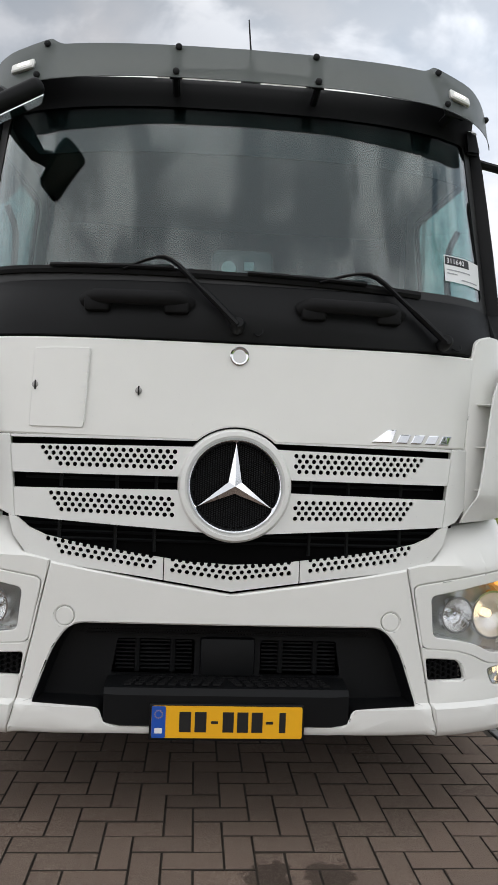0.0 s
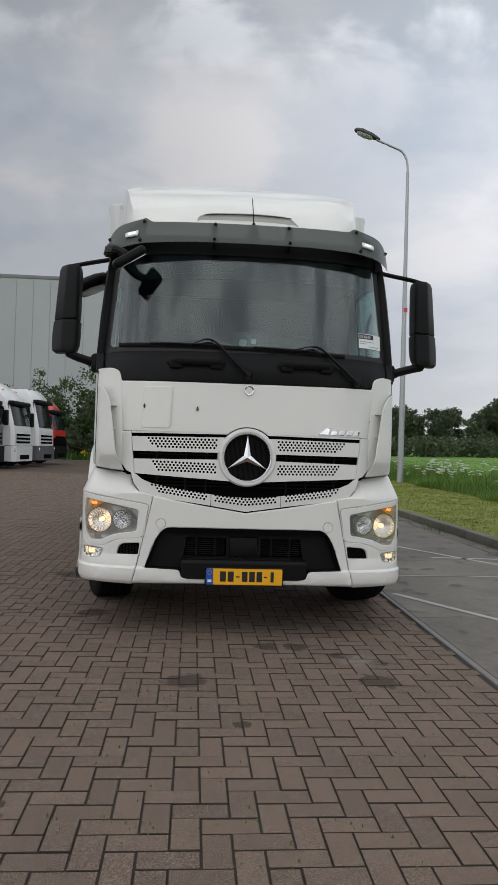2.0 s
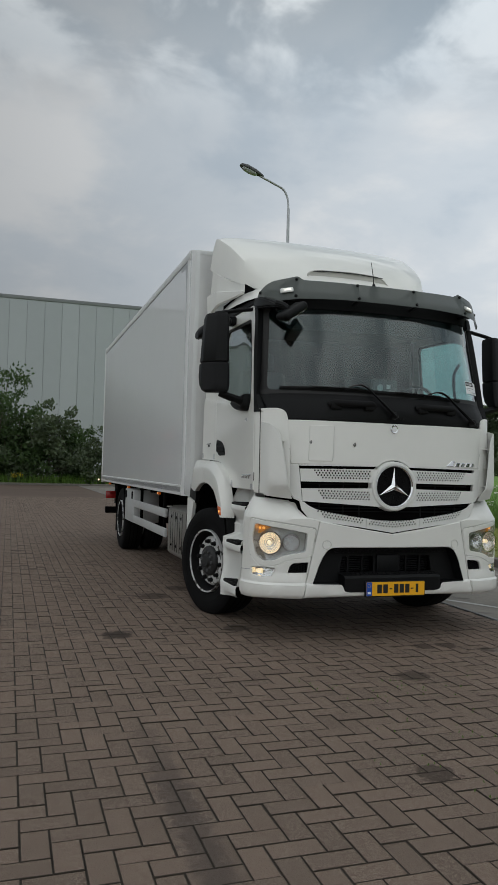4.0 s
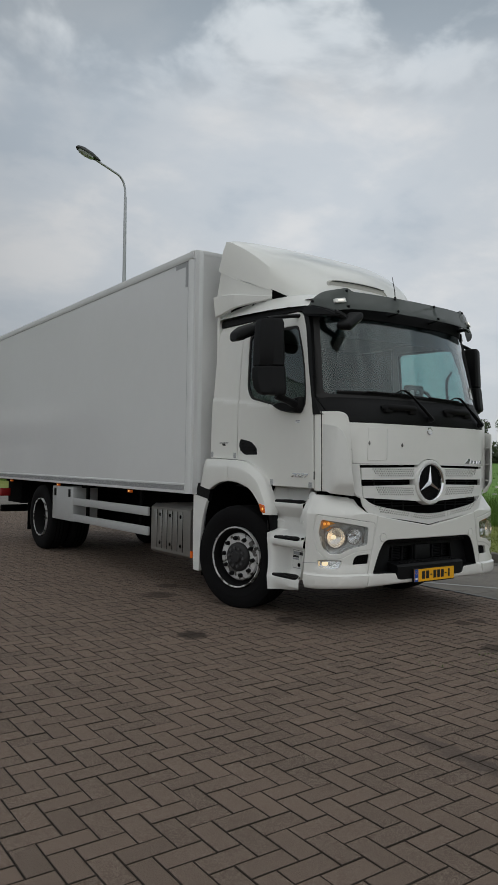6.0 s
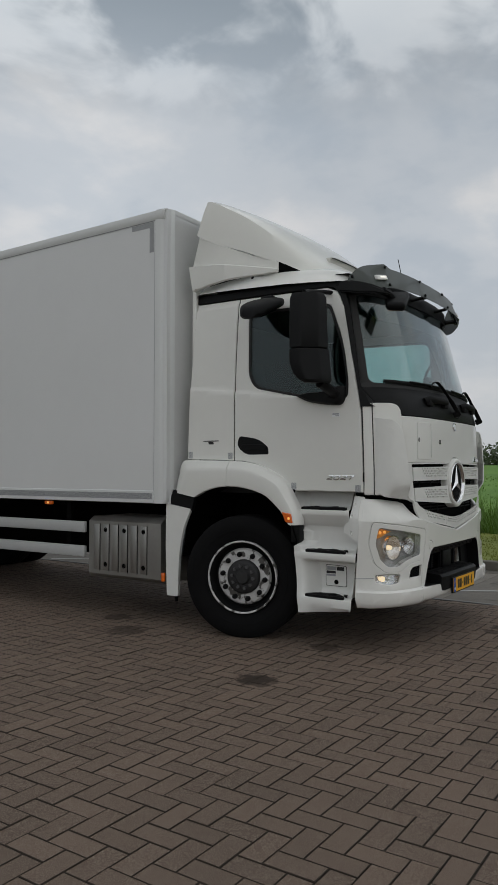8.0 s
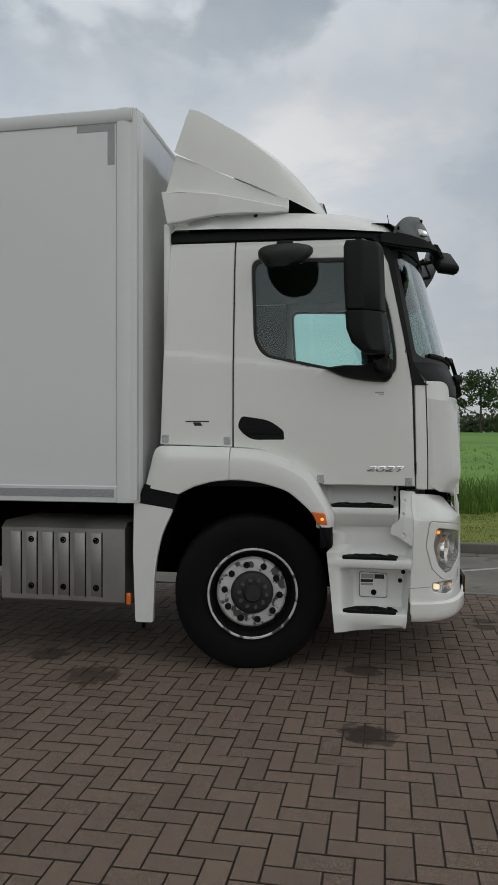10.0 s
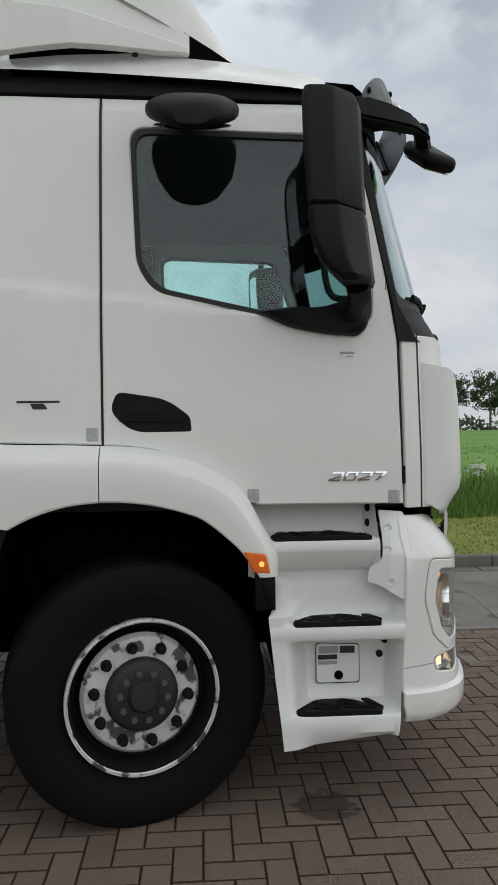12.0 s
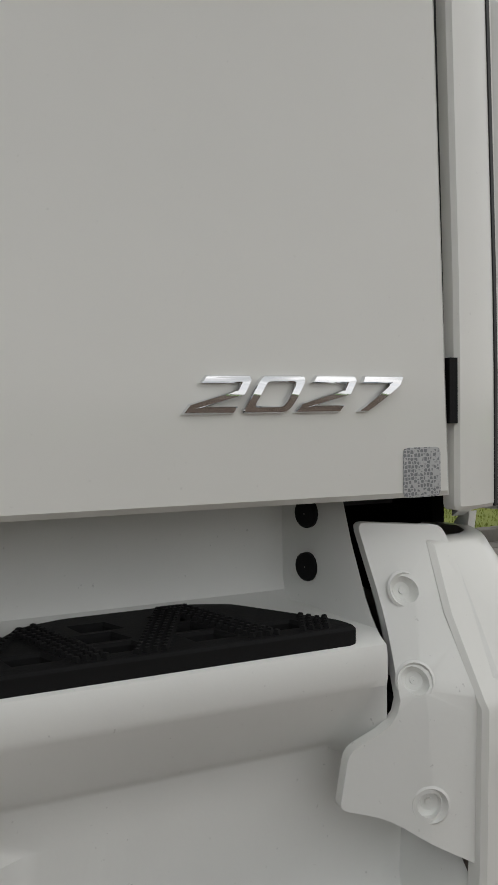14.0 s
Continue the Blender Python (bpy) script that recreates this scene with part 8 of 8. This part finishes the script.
def brick_block(along_y):
    """Top and bevelled rim of one paving block, centred, in metres."""
    a, b = (BW - GAP, BL - GAP) if along_y else (BL - GAP, BW - GAP)
    t = 0.0025
    v = [(-a / 2, -b / 2, -0.02), (a / 2, -b / 2, -0.02), (a / 2, b / 2, -0.02), (-a / 2, b / 2, -0.02)]
    v += [(-a / 2, -b / 2, -t), (a / 2, -b / 2, -t), (a / 2, b / 2, -t), (-a / 2, b / 2, -t)]
    v += [(-a / 2 + t, -b / 2 + t, 0), (a / 2 - t, -b / 2 + t, 0), (a / 2 - t, b / 2 - t, 0), (-a / 2 + t, b / 2 - t, 0)]
    f = [(8, 9, 10, 11)]
    for k in range(4):
        n = (k + 1) % 4
        f += [(k, n, 4 + n, 4 + k), (4 + k, 4 + n, 8 + n, 8 + k)]
    return v, f


def paver_material(name, island):
    m = material(name, (0.124, 0.086, 0.066), 0.85, spec=0.2, vary=0.26, scale=1.6, rnd=0.17, island=island, bump=0.9, bscale=150)
    nt = m.node_tree
    b = nt.nodes["Principled BSDF"]
    src = b.inputs["Base Color"].links[0].from_socket
    g = nt.nodes.new("ShaderNodeNewGeometry")

    def nz(s, d):
        n = nt.nodes.new("ShaderNodeTexNoise")
        n.inputs["Scale"].default_value, n.inputs["Detail"].default_value = s, d
        nt.links.new(g.outputs["Position"], n.inputs["Vector"])
        return n

    # pale stone grit in the worn surface
    gr = nz(290, 3)
    rg = nt.nodes.new("ShaderNodeMapRange")
    rg.inputs["From Min"].default_value, rg.inputs["From Max"].default_value, rg.inputs["To Max"].default_value = 0.51, 0.60, 0.85
    nt.links.new(gr.outputs[0], rg.inputs[0])
    mx = nt.nodes.new("ShaderNodeMix")
    mx.data_type = "RGBA"
    mx.inputs[7].default_value = (0.30, 0.25, 0.205, 1)
    nt.links.new(rg.outputs[0], mx.inputs[0])
    nt.links.new(src, mx.inputs[6])
    # oil drips and damp patches
    wob = nz(19, 7)
    cur = mx.outputs[2]
    for (cx, cy, rad) in ((-0.38, -0.96, 0.13), (0.716, -0.957, 0.13), (0.34, -0.25, 0.10), (0.80, -0.60, 0.07), (0.60, -0.46, 0.08), (-2.09, 0.63, 0.13), (-1.10, -2.39, 0.11), (-1.10, 0.66, 0.13), (-2.12, 0.58, 0.15), (-1.5, 2.3, 0.2), (-1.15, 2.75, 0.15), (-0.1, -1.6, 0.05), (0.142, -0.239, 0.09)):
        ds = nt.nodes.new("ShaderNodeVectorMath")
        ds.operation = "DISTANCE"
        ds.inputs[1].default_value = (cx, cy, 0)
        nt.links.new(g.outputs["Position"], ds.inputs[0])
        ad = nt.nodes.new("ShaderNodeMath")
        ad.operation = "MULTIPLY_ADD"
        ad.inputs[1].default_value = -rad * 1.6
        nt.links.new(wob.outputs[0], ad.inputs[0])
        nt.links.new(ds.outputs["Value"], ad.inputs[2])
        mr = nt.nodes.new("ShaderNodeMapRange")
        mr.inputs["From Min"].default_value, mr.inputs["From Max"].default_value = -0.05 * rad, 0.16 * rad
        mr.inputs["To Min"].default_value, mr.inputs["To Max"].default_value = 0.66, 0.0
        nt.links.new(ad.outputs[0], mr.inputs[0])
        m2 = nt.nodes.new("ShaderNodeMix")
        m2.data_type = "RGBA"
        m2.inputs[7].default_value = (0.026, 0.019, 0.015, 1)
        nt.links.new(mr.outputs[0], m2.inputs[0])
        nt.links.new(cur, m2.inputs[6])
        cur = m2.outputs[2]
    # pale spill, dried in the middle of the stains
    ds = nt.nodes.new("ShaderNodeVectorMath")
    ds.operation = "DISTANCE"
    ds.inputs[1].default_value = (0.69, -0.56, 0)
    nt.links.new(g.outputs["Position"], ds.inputs[0])
    ad = nt.nodes.new("ShaderNodeMath")
    ad.operation = "MULTIPLY_ADD"
    ad.inputs[1].default_value = -0.26
    nt.links.new(wob.outputs[0], ad.inputs[0])
    nt.links.new(ds.outputs["Value"], ad.inputs[2])
    mr = nt.nodes.new("ShaderNodeMapRange")
    mr.inputs["From Min"].default_value, mr.inputs["From Max"].default_value = -0.06, 0.02
    mr.inputs["To Min"].default_value, mr.inputs["To Max"].default_value = 0.45, 0.0
    nt.links.new(ad.outputs[0], mr.inputs[0])
    m2 = nt.nodes.new("ShaderNodeMix")
    m2.data_type = "RGBA"
    m2.inputs[7].default_value = (0.26, 0.23, 0.20, 1)
    nt.links.new(mr.outputs[0], m2.inputs[0])
    nt.links.new(cur, m2.inputs[6])
    cur = m2.outputs[2]
    # old tyre rub, a long broken streak
    st = nt.nodes.new("ShaderNodeSeparateXYZ")
    nt.links.new(g.outputs["Position"], st.inputs[0])
    dx = nt.nodes.new("ShaderNodeMath")
    dx.inputs[1].default_value = 2.27
    nt.links.new(st.outputs["X"], dx.inputs[0])
    ab = nt.nodes.new("ShaderNodeMath")
    ab.operation = "ABSOLUTE"
    nt.links.new(dx.outputs[0], ab.inputs[0])
    wb = nt.nodes.new("ShaderNodeMath")
    wb.operation = "MULTIPLY_ADD"
    wb.inputs[1].default_value = -0.16
    nt.links.new(wob.outputs[0], wb.inputs[0])
    nt.links.new(ab.outputs[0], wb.inputs[2])
    ms_ = nt.nodes.new("ShaderNodeMapRange")
    ms_.inputs["From Min"].default_value, ms_.inputs["From Max"].default_value = -0.04, 0.01
    ms_.inputs["To Min"].default_value, ms_.inputs["To Max"].default_value = 0.5, 0.0
    nt.links.new(wb.outputs[0], ms_.inputs[0])
    yr = nt.nodes.new("ShaderNodeMapRange")
    yr.inputs["From Min"].default_value, yr.inputs["From Max"].default_value = -1.2, -2.2
    nt.links.new(st.outputs["Y"], yr.inputs[0])
    mm_ = nt.nodes.new("ShaderNodeMath")
    mm_.operation = "MULTIPLY"
    nt.links.new(ms_.outputs[0], mm_.inputs[0])
    nt.links.new(yr.outputs[0], mm_.inputs[1])
    m3 = nt.nodes.new("ShaderNodeMix")
    m3.data_type = "RGBA"
    m3.inputs[7].default_value = (0.035, 0.031, 0.031, 1)
    nt.links.new(mm_.outputs[0], m3.inputs[0])
    nt.links.new(cur, m3.inputs[6])
    cur = m3.outputs[2]
    nt.links.new(cur, b.inputs["Base Color"])
    return m


PAVER_FAR = paver_material("worn_concrete_paver", True)
PAVER = paver_material("worn_concrete_paver_single", False)
paving = tagged(new("paving"), "grey-brown concrete block paving laid in herringbone", "pavement", kind="structure")
shapes = {}
for ay in (False, True):
    v, f = brick_block(ay)
    ms = []
    for q in range(3):
        me = bpy.data.meshes.new("paver")
        me.from_pydata([(x * (1 - 0.006 * q), y * (1 - 0.004 * q), z - (0.0012 * q if z > -0.01 else 0)) for x, y, z in v], [], f)
        me.materials.append(PAVER)
        me.materials.append(M["moss"])
        for pl in me.polygons[1:]:
            pl.material_index = 1
        ms.append(me)
    shapes[ay] = ms
bx0, bx1, by0, by1 = -17.0, EDGE_X, -7.5, 26.0
n_single, VV, FF = 0, [], []
u = BW
proto = {ay: (np.array(brick_block(ay)[0]), brick_block(ay)[1]) for ay in (False, True)}
rs = np.random.RandomState(3)
for i in range(int(bx0 / u) - 1, int(bx1 / u) + 2):
    for j in range(int(by0 / u) - 1, int(by1 / u) + 1):
        k = (i + j) % 4
        # every cell belongs to one block of two cells
        if k == 0:
            ay, cx, cy = False, (i + 1) * u, (j + 0.5) * u
        elif k == 2:
            ay, cx, cy = True, (i + 0.5) * u, (j + 1) * u
        else:
            continue
        half = 0.5 * (BW if ay else BL)
        if not (bx0 < cx < bx1 + half - 0.03 and by0 < cy < by1):
            continue
        dz = rs.uniform(-0.0018, 0.0012)
        if -2.5 < cx < 0.1 and -3.1 < cy < -0.55 and n_single < 300:
            o = new("paver", shapes[ay][rs.randint(3)])
            o.parent = paving
            o.location = (cx, cy, dz)
            n_single += 1
        else:
            p, f = proto[ay]
            n = len(VV) * 12
            tilt = rs.uniform(-0.006, 0.006, 2)
            q = p + (cx, cy, dz)
            q[:, 2] += p[:, 0] * tilt[0] + p[:, 1] * tilt[1]
            # blocks at the edge are cut in line
            q[:, 0] = np.minimum(q[:, 0], np.where(p[:, 2] < 0, EDGE_X + 0.006, EDGE_X + 0.004))
            VV.append(q)
            FF += [tuple(n + c for c in face) for face in f]
me = bpy.data.meshes.new("paver_field")
me.from_pydata(np.concatenate(VV).tolist(), [], FF)
me.materials.append(PAVER_FAR)
me.materials.append(M["moss"])
me.polygons.foreach_set("material_index", [0 if k % 9 == 0 else 1 for k in range(len(FF))])
o = tagged(new("paver_field", me), kind="stuff")
o.parent = paving

# beyond: the same paving as one sheet
m = material("distant_block_paving", (0.115, 0.086, 0.070), 0.9, spec=0.15, vary=0.2, scale=0.5, bump=0.3, bscale=10)
bm = bmesh.new()
for x0, x1, y0, y1 in ((-45, bx0, -30, 43.6), (bx0, EDGE_X, by1, 43.6), (bx0, EDGE_X, -30, by0)):
    vs = [bm.verts.new(p) for p in ((x0, y0, -0.006), (x1, y0, -0.006), (x1, y1, -0.006), (x0, y1, -0.006))]
    bm.faces.new(vs)
part("paver_sheet", bm, m, paving)
